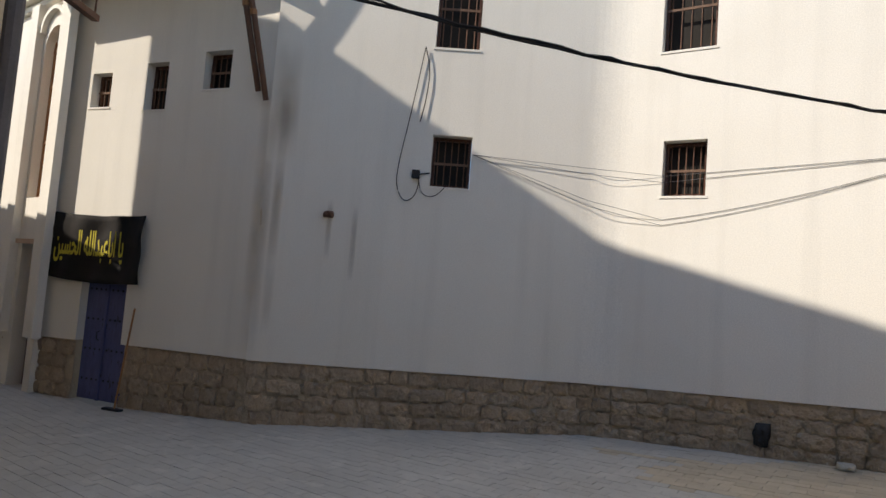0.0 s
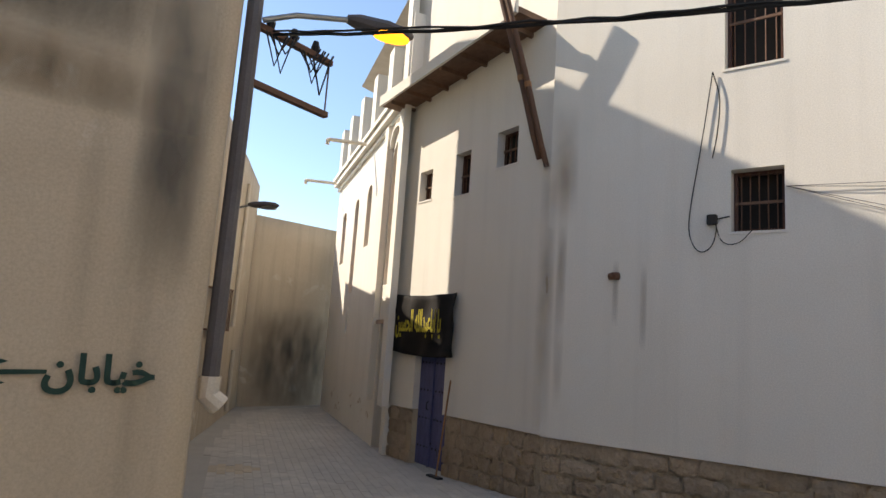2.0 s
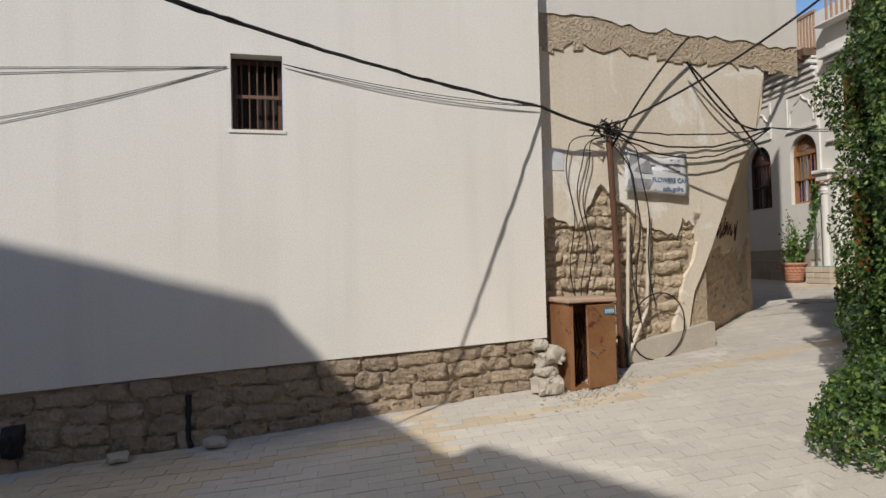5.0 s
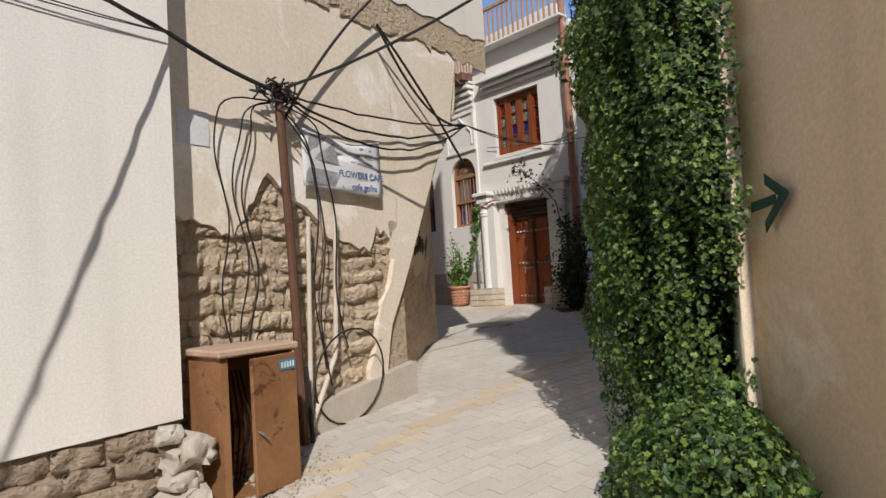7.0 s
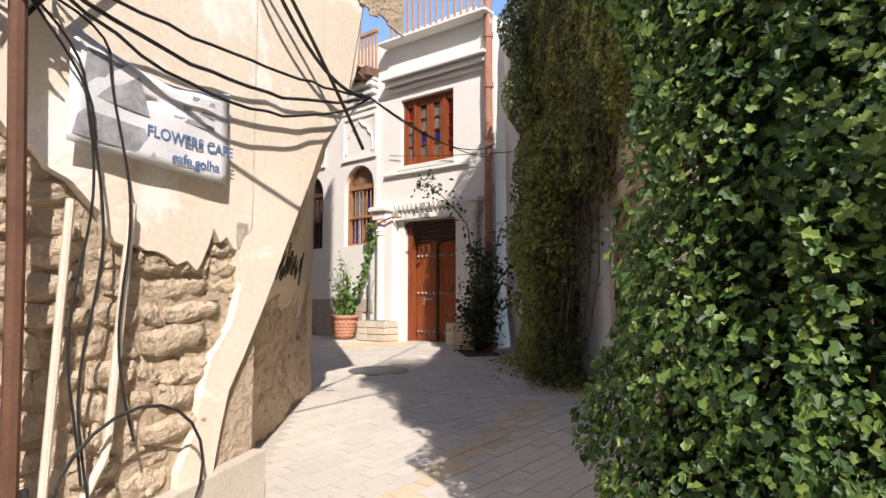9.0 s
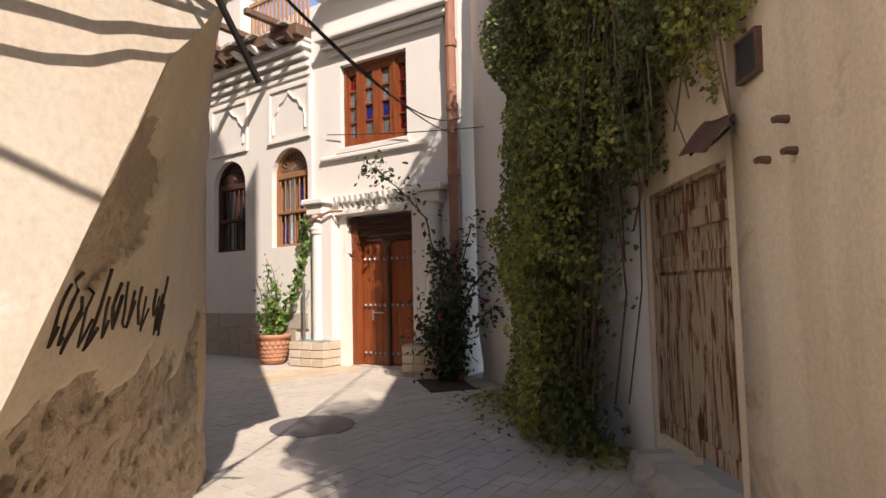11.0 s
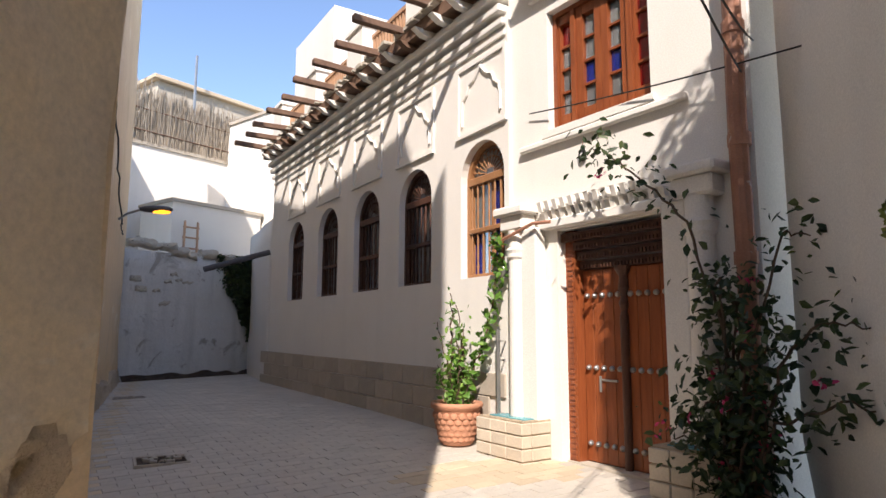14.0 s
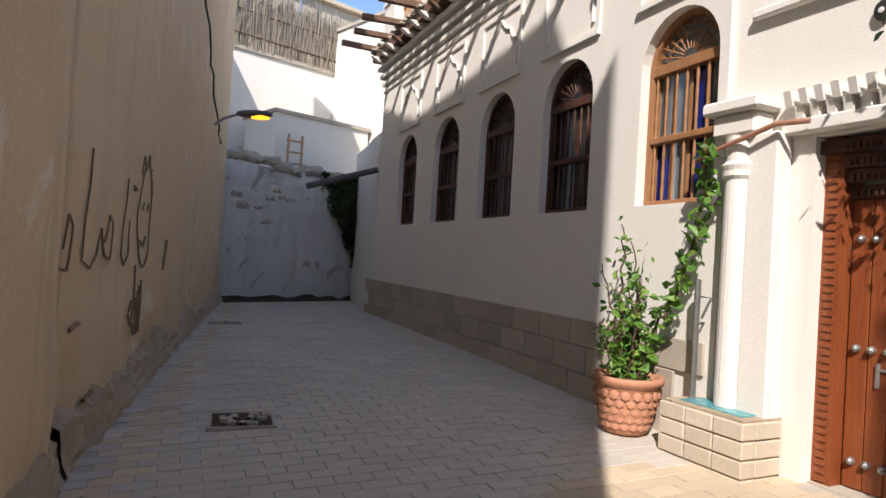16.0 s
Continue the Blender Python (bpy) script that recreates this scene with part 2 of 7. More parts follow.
def stain_mat(name, col, strength=0.7):
    """A thin wash of dirt that fades out at its edges and breaks up in a fine noise."""
    m = bpy.data.materials.new(name)
    m.use_nodes = True
    t = m.node_tree
    b = t.nodes["Principled BSDF"]
    b.inputs["Base Color"].default_value = (*col, 1)
    b.inputs["Roughness"].default_value = 0.93
    co = t.nodes.new("ShaderNodeTexCoord")
    sep = t.nodes.new("ShaderNodeSeparateXYZ")
    t.links.new(co.outputs["Generated"], sep.inputs[0])

    def op(kind, a, b_):
        n = t.nodes.new("ShaderNodeMath")
        n.operation = kind
        for i, v in enumerate((a, b_)):
            if isinstance(v, (int, float)):
                n.inputs[i].default_value = v
            else:
                t.links.new(v, n.inputs[i])
        return n.outputs[0]
    f = strength
    for ax in ("X", "Z"):
        u = sep.outputs[ax]
        q = op("MULTIPLY", op("MULTIPLY", u, op("SUBTRACT", 1.0, u)), 4.0)
        f = op("MULTIPLY", f, q)
    n = t.nodes.new("ShaderNodeTexNoise")
    n.inputs["Scale"].default_value, n.inputs["Detail"].default_value = 3.0, 8
    mp = t.nodes.new("ShaderNodeMapping")
    mp.inputs["Scale"].default_value = (1.0, 1.0, 0.3)
    t.links.new(co.outputs["Object"], mp.inputs[0])
    t.links.new(mp.outputs[0], n.inputs["Vector"])
    r = t.nodes.new("ShaderNodeMapRange")
    r.inputs["From Min"].default_value, r.inputs["From Max"].default_value = 0.18, 0.68
    t.links.new(n.outputs["Fac"], r.inputs["Value"])
    f = op("MULTIPLY", f, r.outputs[0])
    tr = t.nodes.new("ShaderNodeBsdfTransparent")
    mx = t.nodes.new("ShaderNodeMixShader")
    t.links.new(f, mx.inputs[0])
    t.links.new(tr.outputs[0], mx.inputs[1])
    t.links.new(b.outputs[0], mx.inputs[2])
    t.links.new(mx.outputs[0], t.nodes["Material Output"].inputs[0])
    return m


STAIN_G = stain_mat("grey_water_stain", (0.46, 0.37, 0.28), 0.5)
STAIN_B = stain_mat("brown_damp_stain", (0.24, 0.17, 0.10), 0.75)
STAIN_K = stain_mat("dark_damp_stain", (0.12, 0.105, 0.085), 0.85)


def glass(name, col, rough=0.08):
    m = bpy.data.materials.new(name)
    m.use_nodes = True
    b = m.node_tree.nodes["Principled BSDF"]
    b.inputs["Base Color"].default_value = (*col, 1)
    b.inputs["Roughness"].default_value = rough
    b.inputs["Transmission Weight"].default_value = 0.75
    b.inputs["Specular IOR Level"].default_value = 0.6
    return m


GLASS_C = glass("clear_glass", (0.55, 0.58, 0.58))
# Darker copy of the clear glass, for the windows in shade.
GLASS_K = glass("shaded_dark_glass", (0.10, 0.10, 0.10), 0.3)
GLASS_B = glass("blue_glass", (0.03, 0.07, 0.55))
GLASS_R = glass("red_glass", (0.6, 0.02, 0.02))
GLASS_G = glass("frosted_glass", (0.45, 0.48, 0.48), 0.3)
LAMP_O = bpy.data.materials.new("lit_amber_lens")
LAMP_O.use_nodes = True
LAMP_O.node_tree.nodes["Principled BSDF"].inputs["Base Color"].default_value = (0.9, 0.4, 0.03, 1)
LAMP_O.node_tree.nodes["Principled BSDF"].inputs["Emission Color"].default_value = (1.0, 0.36, 0.02, 1)
LAMP_O.node_tree.nodes["Principled BSDF"].inputs["Emission Strength"].default_value = 1.6

# ---- building helpers ----
rnd = random.Random(7)


def gz(x):
    """Height of the ground, which climbs along the walk."""
    return float(np.interp(x, [-30, -5, 2, 5.3, 9.7, 14, 19.7, 22, 40], [-0.6, -0.48, -0.15, 0.07, 0.5, 0.85, 1.1, 1.17, 1.3]))


def box(bm, x0, x1, y0, y1, z0, z1):
    v = [bm.verts.new((x, y, z)) for z in (z0, z1) for x, y in ((x0, y0), (x1, y0), (x1, y1), (x0, y1))]
    for f in ((3, 2, 1, 0), (4, 5, 6, 7), (0, 1, 5, 4), (1, 2, 6, 5), (2, 3, 7, 6), (3, 0, 4, 7)):
        bm.faces.new([v[i] for i in f])
    return v


def bevelled(x0, x1, y0, y1, z0, z1, r=0.012):
    bm = bmesh.new()
    box(bm, x0, x1, y0, y1, z0, z1)
    bmesh.ops.bevel(bm, geom=bm.edges[:], offset=r, segments=1, affect="EDGES")
    return bm


def tube(bm, pts, r, seg=6, taper=1.0):
    """A tube along points."""
    pts = [Vector(p) for p in pts]
    rings = []
    for i, p in enumerate(pts):
        d = (pts[min(i + 1, len(pts) - 1)] - pts[max(i - 1, 0)]).normalized()
        a = d.cross(Vector((0.3, 0.1, 1)) if abs(d.z) < 0.95 else Vector((1, 0.2, 0))).normalized()
        b = d.cross(a)
        k = r * (1 + (taper - 1) * i / max(1, len(pts) - 1))
        rings.append([bm.verts.new(p + (a * math.cos(6.2832 * j / seg) + b * math.sin(6.2832 * j / seg)) * k) for j in range(seg)])
    for A, B in zip(rings, rings[1:]):
        for j in range(seg):
            bm.faces.new((A[j], A[(j + 1) % seg], B[(j + 1) % seg], B[j]))
    bm.faces.new(rings[0][::-1])
    bm.faces.new(rings[-1])


def rounded(pts, n=2):
    """The same line with its corners cut round."""
    pts = [Vector(p) for p in pts]
    for _ in range(n):
        q = [pts[0]]
        for a, b in zip(pts, pts[1:]):
            q += [a.lerp(b, 0.25), a.lerp(b, 0.75)]
        pts = q + [pts[-1]]
    return pts


def prism(bm, poly, y0, y1):
    """A polygon in x and z, drawn out from y0 to y1."""
    A, B = [bm.verts.new((x, y0, z)) for x, z in poly], [bm.verts.new((x, y1, z)) for x, z in poly]
    n = len(poly)
    fs = [bm.faces.new(A), bm.faces.new(B[::-1])]
    for i in range(n):
        fs.append(bm.faces.new((A[i], B[i], B[(i + 1) % n], A[(i + 1) % n])))
    return fs


def lathe(bm, prof, seg=20, at=(0, 0)):
    rings = [[bm.verts.new((at[0] + r * math.cos(6.2832 * j / seg), at[1] + r * math.sin(6.2832 * j / seg), z)) for j in range(seg)] for r, z in prof]
    for A, B in zip(rings, rings[1:]):
        for j in range(seg):
            bm.faces.new((A[j], A[(j + 1) % seg], B[(j + 1) % seg], B[j]))
    bm.faces.new(rings[0][::-1])
    bm.faces.new(rings[-1])


def mesh_of(name, bm, material):
    bmesh.ops.recalc_face_normals(bm, faces=bm.faces[:])
    me = bpy.data.meshes.new(name)
    bm.to_mesh(me)
    bm.free()
    me.materials.append(material)
    return me


def part(name, bm, material, parent=None, label="", smooth=False):
    me = bm if isinstance(bm, bpy.types.Mesh) else mesh_of(name, bm, material)
    if smooth:
        for p in me.polygons:
            p.use_smooth = True
    ob = new(name, me)
    if parent:
        ob.parent = parent
    return tagged(ob, label)


def thing(name, m, label, category, group="", kind=""):
    """An Empty at the base of a thing, whose parts hang under it."""
    e = new(name)
    e.matrix_world = m
    e.empty_display_size = 0.1
    return tagged(e, label, category, group, kind)


def structure(name, bm, material, m=None, label="", category=""):
    ob = new(name, bm if isinstance(bm, bpy.types.Mesh) else mesh_of(name, bm, material))
    if m:
        ob.matrix_world = m
    return tagged(ob, label, category, kind="structure")


def side(o, d):
    """The frame of a wall: x runs along d, y points out of it, z up."""
    return pose(o[0], o[1], 0, 0, 0, math.degrees(math.atan2(d[1], d[0])))


def holed(bm, L, z0, z1, t, holes, low=None, u0=0.0):
    """A wall from u0 to L with openings (u0, u1, z0, z1, arched) right through it."""
    us = sorted({u0, L, *(h[0] for h in holes), *(h[1] for h in holes), *(u0 + (L - u0) * i / 8 for i in range(9))})
    zs = sorted({z0, z1, *(h[2] for h in holes), *(h[3] for h in holes)})

    def solid(i, j):
        if not (0 <= i < len(us) - 1 and 0 <= j < len(zs) - 1):
            return False
        u, z = (us[i] + us[i + 1]) / 2, (zs[j] + zs[j + 1]) / 2
        return not any(h[0] < u < h[1] and h[2] < z < h[3] for h in holes)
    cache = {}

    def v(i, j, k):
        if (i, j, k) not in cache:
            z = low(us[i]) if (low and j == 0) else zs[j]
            cache[i, j, k] = bm.verts.new((us[i], -t * k, z))
        return cache[i, j, k]
    for i in range(len(us) - 1):
        for j in range(len(zs) - 1):
            if not solid(i, j):
                continue
            bm.faces.new((v(i + 1, j, 0), v(i, j, 0), v(i, j + 1, 0), v(i + 1, j + 1, 0)))
            bm.faces.new((v(i, j, 1), v(i + 1, j, 1), v(i + 1, j + 1, 1), v(i, j + 1, 1)))
            for di, dj, a, b in ((-1, 0, (i, j), (i, j + 1)), (1, 0, (i + 1, j), (i + 1, j + 1)), (0, -1, (i, j), (i + 1, j)), (0, 1, (i, j + 1), (i + 1, j + 1))):
                if not solid(i + di, j + dj):
                    bm.faces.new((v(*a, 0), v(*b, 0), v(*b, 1), v(*a, 1)))
    for h in holes:
        if len(h) > 4 and h[4]:
            r, c = (h[1] - h[0]) / 2, (h[0] + h[1]) / 2
            rise = h[4] if not isinstance(h[4], bool) else r
            arc = [(c + r * math.cos(math.pi * k / 16), h[3] - rise + rise * math.sin(math.pi * k / 16)) for k in range(17)]
            prism(bm, [(h[1], h[3])] + [p for p in arc[:9]], 0, -t)
            prism(bm, [(h[0], h[3])] + [p for p in arc[8:]][::-1], 0, -t)
    return bm


def stone_mesh(w, d, h, seed, rough=0.02, name="stone", material=None, dent=0.25):
    """A rough broken block, w wide, d deep, h high, on its back foot: uneven outline, pitted face."""
    r = random.Random(seed)
    bm = bmesh.new()
    nx, nz_ = 6, 4
    g = {}
    k = min(w, h)
    cut = [r.uniform(0.0, 0.28) for _ in range(4)]
    lean = (r.uniform(-0.25, 0.25), r.uniform(-0.3, 0.3))
    for i in range(nx + 1):
        for j in range(nz_ + 1):
            e = (i in (0, nx)) or (j in (0, nz_))
            a, b = i / nx, j / nz_
            x, z = (a - 0.5) * w, b * h
            for c, (ca, cb) in zip(cut, ((0, 0), (1, 0), (0, 1), (1, 1))):
                near = max(0.0, 1 - 2.2 * max(abs(a - ca), abs(b - cb)))
                x += (0.5 - ca) * 2 * near * c * k * 0.5
                z += (0.5 - cb) * 2 * near * c * k * 0.5
            p = Vector((x * 9, z * 9, seed * 3.7))
            x += noise.noise(p) * rough * 1.1
            z += noise.noise(p + Vector((5, 3, 0))) * rough * 1.1
            y = d * (dent if e else 1.0 + lean[0] * (a - 0.5) + lean[1] * (b - 0.5)) + noise.noise(p * 1.6) * rough * 1.5 + r.uniform(-0.5, 0.5) * rough
            g[i, j] = bm.verts.new((x, y, z))
    for i in range(nx):
        for j in range(nz_):
            bm.faces.new((g[i + 1, j], g[i, j], g[i, j + 1], g[i + 1, j + 1])).smooth = (i + j + seed) % 3 > 0
    rim = [(i, 0) for i in range(nx)] + [(nx, j) for j in range(nz_)] + [(i, nz_) for i in range(nx, 0, -1)] + [(0, j) for j in range(nz_, 0, -1)]
    back = [bm.verts.new((g[q].co.x * 0.98, -0.05, g[q].co.z)) for q in rim]
    for a in range(len(rim)):
        b = (a + 1) % len(rim)
        bm.faces.new((g[rim[a]], g[rim[b]], back[b], back[a]))
    return mesh_of(name, bm, material)


# ---- ground ----
bm = bmesh.new()
gx = [-60, -40, -30] + [i * 0.5 for i in range(-50, 81)] + [50, 70, 400]
gy = [-400, -60, -30, -20, -10, 0, 5, 10, 15, 20, 30, 60, 400]
gv = [[bm.verts.new((x, y, gz(x) - 0.003)) for y in gy] for x in gx]
for i in range(len(gx) - 1):
    for j in range(len(gy) - 1):
        bm.faces.new((gv[i][j], gv[i + 1][j], gv[i + 1][j + 1], gv[i][j + 1]))
ground = structure("ground", bm, JOINT, label="dusty sand-jointed ground of a sloping old-town lane", category="ground")

# ---- plan ----
C, B, A = (8.59, 5.53), (2.15, 9.2), (-2.95, 9.2)
CB = side(C, (-0.869, 0.495))
BA = side((1.82, 9.2), (-1, 0))
V = side((-2.95, 9.3), (-0.944, 0.33))
ROW = side((-7.2, 10.75), (-0.822, 0.569))
WF = side((20.06, 5.88), (0.585, 0.811))
DF = side((18.99, 4.13), (0.537, 0.843))
RUB = side((11.05, 4.83), (-0.93, 0.37))


def plinth_top(x):
    return float(np.interp(x, [-14, -5, 2.2, 5.3, 8.6], [0.33, 0.52, 0.6, 0.78, 0.94]))


def at(m, u, n=0.0, z=0.0):
    return m @ Vector((u, n, z))


# ---- white building ----
HOLES_CB = [(2.81, 3.31, 3.18, 3.94), (6.05, 6.63, 3.34, 4.13), (2.75, 3.4, 5.35, 6.75), (5.99, 6.72, 5.44, 6.85)]
HOLES_BA = [(1.70, 2.29, 3.31, 4.09), (1.69, 2.36, 5.43, 6.85)]
low_of = lambda m: (lambda u: plinth_top(at(m, u).x))
wall_white = structure("wall_white_1", holed(bmesh.new(), 7.08, 0.9, 10.5, 0.35, HOLES_CB, low_of(CB)), PLASTER, CB, "smooth white plastered house wall above a stone plinth", "wall")
wall_white2 = structure("wall_white_2", holed(bmesh.new(), 4.77, 0.6, 10.5, 0.35, HOLES_BA, low_of(BA)), PLASTER, BA, "smooth off-white plastered house wall above a stone plinth", "wall")
bm = bmesh.new()
P0, P1, P2 = Vector((1.82, 9.2)), Vector((2.15, 9.2)), Vector(at(CB, 7.08).xy)
prev = None
for k in range(9):
    s = k / 8
    p = P0 * (1 - s) ** 2 + P1 * 2 * s * (1 - s) + P2 * s * s
    cur = [bm.verts.new((p.x, p.y, plinth_top(p.x))), bm.verts.new((p.x, p.y, 10.5)), bm.verts.new((p.x, p.y + 0.35, 10.5)), bm.verts.new((p.x, p.y + 0.35, plinth_top(p.x)))]
    if prev:
        for a in range(4):
            bm.faces.new((prev[a], cur[a], cur[(a + 1) % 4], prev[(a + 1) % 4]))
    prev = cur
structure("wall_white_bend", bm, PLASTER, label="gently bent stretch of white plaster", category="wall")
bm = bmesh.new()
holed(bm, 4.6, 0.5, 10.5, 0.3, [(0.85, 1.38, 4.7, 5.32), (2.12, 2.58, 4.4, 5.2), (3.35, 3.8, 4.48, 5.08), (2.5, 3.5, 0.5, 2.3)], low_of(V))
wall_blue = structure("wall_blue_door", bm, PLASTER, V, "cream plastered wall round a blue door", "wall")
# return of the white building beside the cabinet, and the roof deck
bm = bmesh.new()
box(bm, 0, 0.3, -0.75, -0.35, -0.6, 10.5)
structure("wall_white_return", bm, PLASTER, CB, "end of the white house wall", "wall")
bm = bmesh.new()
vs = [bm.verts.new((x, y, 10.5)) for x, y in ((8.5, 5.9), (2.2, 9.5), (-2.9, 9.5), (-7.2, 11.2), (-14, 16), (-14, 24), (14, 24), (24, 19), (16.9, 9.6), (14.5, 6.2))]
bm.faces.new(vs)
structure("roof_deck", bm, CONCRETE, label="flat roof deck of the houses", category="roof")


def barred_window(m, u0, u1, z0, z1, label, cols=5, rows=1, rot=None, wood=WOOD_D, group="barred windows"):
    """A recessed window: frame, iron bars, flat rails, a near-black sheet for the dark interior."""
    w = thing("barred_window", m @ pose((u0 + u1) / 2, 0, z0), label, "window", group)
    hw, h = (u1 - u0) / 2 - 0.005, z1 - z0
    bm = bmesh.new()
    for a in ((-hw, -hw + 0.045, 0.005, h - 0.005), (hw - 0.045, hw, 0.005, h - 0.005), (-hw + 0.045, hw - 0.045, 0.005, 0.05), (-hw + 0.045, hw - 0.045, h - 0.05, h - 0.005)):
        box(bm, a[0], a[1], -0.22, -0.16, a[2], a[3])
    part("frame", bm, wood, w)
    # Interior shade is painted on: a near-black sheet closes the opening.
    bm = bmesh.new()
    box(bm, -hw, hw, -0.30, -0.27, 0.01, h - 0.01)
    part("shutter", bm, DARK, w, "near-black sheet painted as the dark interior")
    for k in range(cols):
        x = -hw + 0.09 + (2 * hw - 0.18) * k / (cols - 1)
        bm = bmesh.new()
        tube(bm, [(x, -0.13, 0.03), (x, -0.13, h - 0.03)], 0.009, 6)
        part("bar", bm, POLE, w)
    for k in range(rows):
        z = h * (0.45 if rows == 1 else (k + 1) / (rows + 1))
        bm = bmesh.new()
        box(bm, -hw + 0.03, hw - 0.03, -0.135, -0.115, z, z + 0.035)
        part("rail", bm, WOOD_B, w)
    bm = bmesh.new()
    box(bm, -hw - 0.03, hw + 0.03, -0.2, 0.012, -0.035, -0.003)
    part("sill", bm, PLASTER, w)
    return w


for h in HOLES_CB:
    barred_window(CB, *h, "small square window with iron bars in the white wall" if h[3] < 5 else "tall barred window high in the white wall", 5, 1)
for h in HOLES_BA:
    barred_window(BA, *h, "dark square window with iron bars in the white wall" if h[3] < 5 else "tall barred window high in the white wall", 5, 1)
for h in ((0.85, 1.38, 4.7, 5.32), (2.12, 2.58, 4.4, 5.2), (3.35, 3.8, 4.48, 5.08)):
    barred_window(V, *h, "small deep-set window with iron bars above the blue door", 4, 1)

# blue door with its frame
door = thing("blue_door", V @ pose(2.5, -0.12, gz(-5.4)), "old double-leaf door in peeling blue paint, closed", "door")
for k in (0, 1):
    leaf = part("leaf", bevelled(0.02 + 0.485 * k, 0.495 + 0.485 * k, -0.06, 0.0, 0.02, 2.72), BLUE, door)
    for i in range(5):
        bm = bmesh.new()
        for j in range(4):
            lathe(bm, [(0.016, 0), (0.02, 0.008), (0.008, 0.02)], 8)
            for v_ in bm.verts[-24:]:
                v_.co = Vector((0.08 + 0.485 * k + j * 0.11 + v_.co.x, v_.co.z, 0.35 + i * 0.5 + v_.co.y))
        part("stud_row", bm, BLACK, leaf)
bm = bmesh.new()
box(bm, 0.475, 0.525, 0.0, 0.035, 0.02, 2.72)
part("cover_strip", bm, BLUE, door)
bm = bmesh.new()
tube(bm, [(0.62, 0.0, 1.15), (0.62, 0.05, 1.13), (0.62, 0.05, 1.02), (0.62, 0.0, 1.0)], 0.008)
part("handle", bm, BLACK, door)

# ---- rubble wall and the stump of the fallen arch ----
PROF = [(10.74, 4.955, 0.3), (10.79, 4.935, 0.8), (10.89, 4.895, 1.32), (11.07, 4.82, 1.65), (11.26, 4.745, 2.05), (11.47, 4.665, 2.52), (11.62, 4.60, 2.85), (11.72, 4.56, 3.08), (11.86, 4.51, 3.24), (11.98, 4.46, 3.42), (12.06, 4.43, 3.8), (12.3, 4.335, 4.86), (12.4, 4.295, 7.5), (12.4, 4.295, 12.4)]
EDGE = (14.4, 5.45)


def lumpy(p, k=0.05, s=1.3):
    return noise.noise(Vector(p) * s) * k + noise.noise(Vector(p) * s * 3.1) * k * 0.45


FP = [[p[k] for p in PROF] for k in range(3)]
FLANK_OUT = Vector((0.28, -0.96, 0))


def flank(k, z):
    """A point of the arch's flank, k from the lane's edge (0) to the far edge (1), and whether it is bare there."""
    x0, y0 = np.interp(z, FP[2], FP[0]), np.interp(z, FP[2], FP[1])
    bulge = 0.08 * math.sin(math.pi * k) * max(0.0, 1 - z / 6)
    p = Vector((x0 + (EDGE[0] - x0) * k, y0 + (EDGE[1] - y0) * k + bulge, z))
    rim = 1.0 if 0 < k < 1 else 0.3
    p -= FLANK_OUT * lumpy(p, 0.075, 0.9) * rim
    w = noise.noise(Vector((k * 6, z * 1.7, 3.3))) + 0.5 * noise.noise(Vector((k * 17, z * 5, 1.0)))
    low = z < 1.93 + 0.34 * w
    patch = (k - 0.13) ** 2 / 0.028 + (z - 2.62) ** 2 / 0.14 < 1 + 0.9 * w
    bare = low or patch
    if bare and rim == 1.0:
        p -= FLANK_OUT * (0.022 + 0.018 * noise.noise(p * 9) + 0.014 * noise.noise(p * 23))
        if low and noise.noise(Vector((k * 38, z * 13, 8.0))) > 0.36:
            p -= FLANK_OUT * 0.055
    return p, bare


bm = bmesh.new()
ZR = [0.2 + 0.035 * k for k in range(110)] + [4.3, 4.86, 5.6, 7, 12.4]
NK = 120
grid = [[flank(k / NK, z) for k in range(NK + 1)] for z in ZR]
fv = [[bm.verts.new(p) for p, _ in row] for row in grid]
for j in range(len(ZR) - 1):
    for k in range(NK):
        f_ = bm.faces.new((fv[j][k], fv[j][k + 1], fv[j + 1][k + 1], fv[j + 1][k]))
        f_.smooth = True
        f_.material_index = int(grid[j][k][1] and grid[j + 1][k + 1][1])
wall_arch = structure("wall_arch_stump", bm, FLANK, label="crumbling mud-plaster flank of a fallen arch", category="wall")
wall_arch.data.materials.append(FLANK_B)
# the section that faces the lane: plaster above, bare stone below
ragged = [(0.0, 2.38), (0.12, 2.2), (0.3, 2.30), (0.45, 2.08), (0.7, 2.15), (0.95, 2.22), (1.15, 2.42), (1.35, 2.55), (1.6, 2.72), (1.78, 2.4), (1.95, 2.2), (2.15, 2.25), (2.4, 2.32), (2.62, 2.3)]
RUBL = 2.62
bm = bmesh.new()
box(bm, -0.1, RUBL, -0.5, -0.06, -0.2, 12.4)
zz_ = [0.95, 1.2, 1.5, 1.8, 2.1, 2.4, 2.6]
for z0, z1 in zip(zz_, zz_[1:]):
    prism(bm, [(min(-0.11, -(np.interp(z0, [p[2] for p in PROF], [p[0] for p in PROF]) - 11.05) / 0.93 + 0.03), z0), (-0.1, z0), (-0.1, z1), (min(-0.11, -(np.interp(z1, [p[2] for p in PROF], [p[0] for p in PROF]) - 11.05) / 0.93 + 0.03), z1)], -0.4, -0.06)
wall_rub = structure("wall_rubble", bm, MUD, RUB, "bare rubble stone wall in mud mortar, its plaster fallen", "wall")
bm = bmesh.new()
prof_u = lambda z: -(np.interp(z, [p[2] for p in PROF], [p[0] for p in PROF]) - 11.05) / 0.93
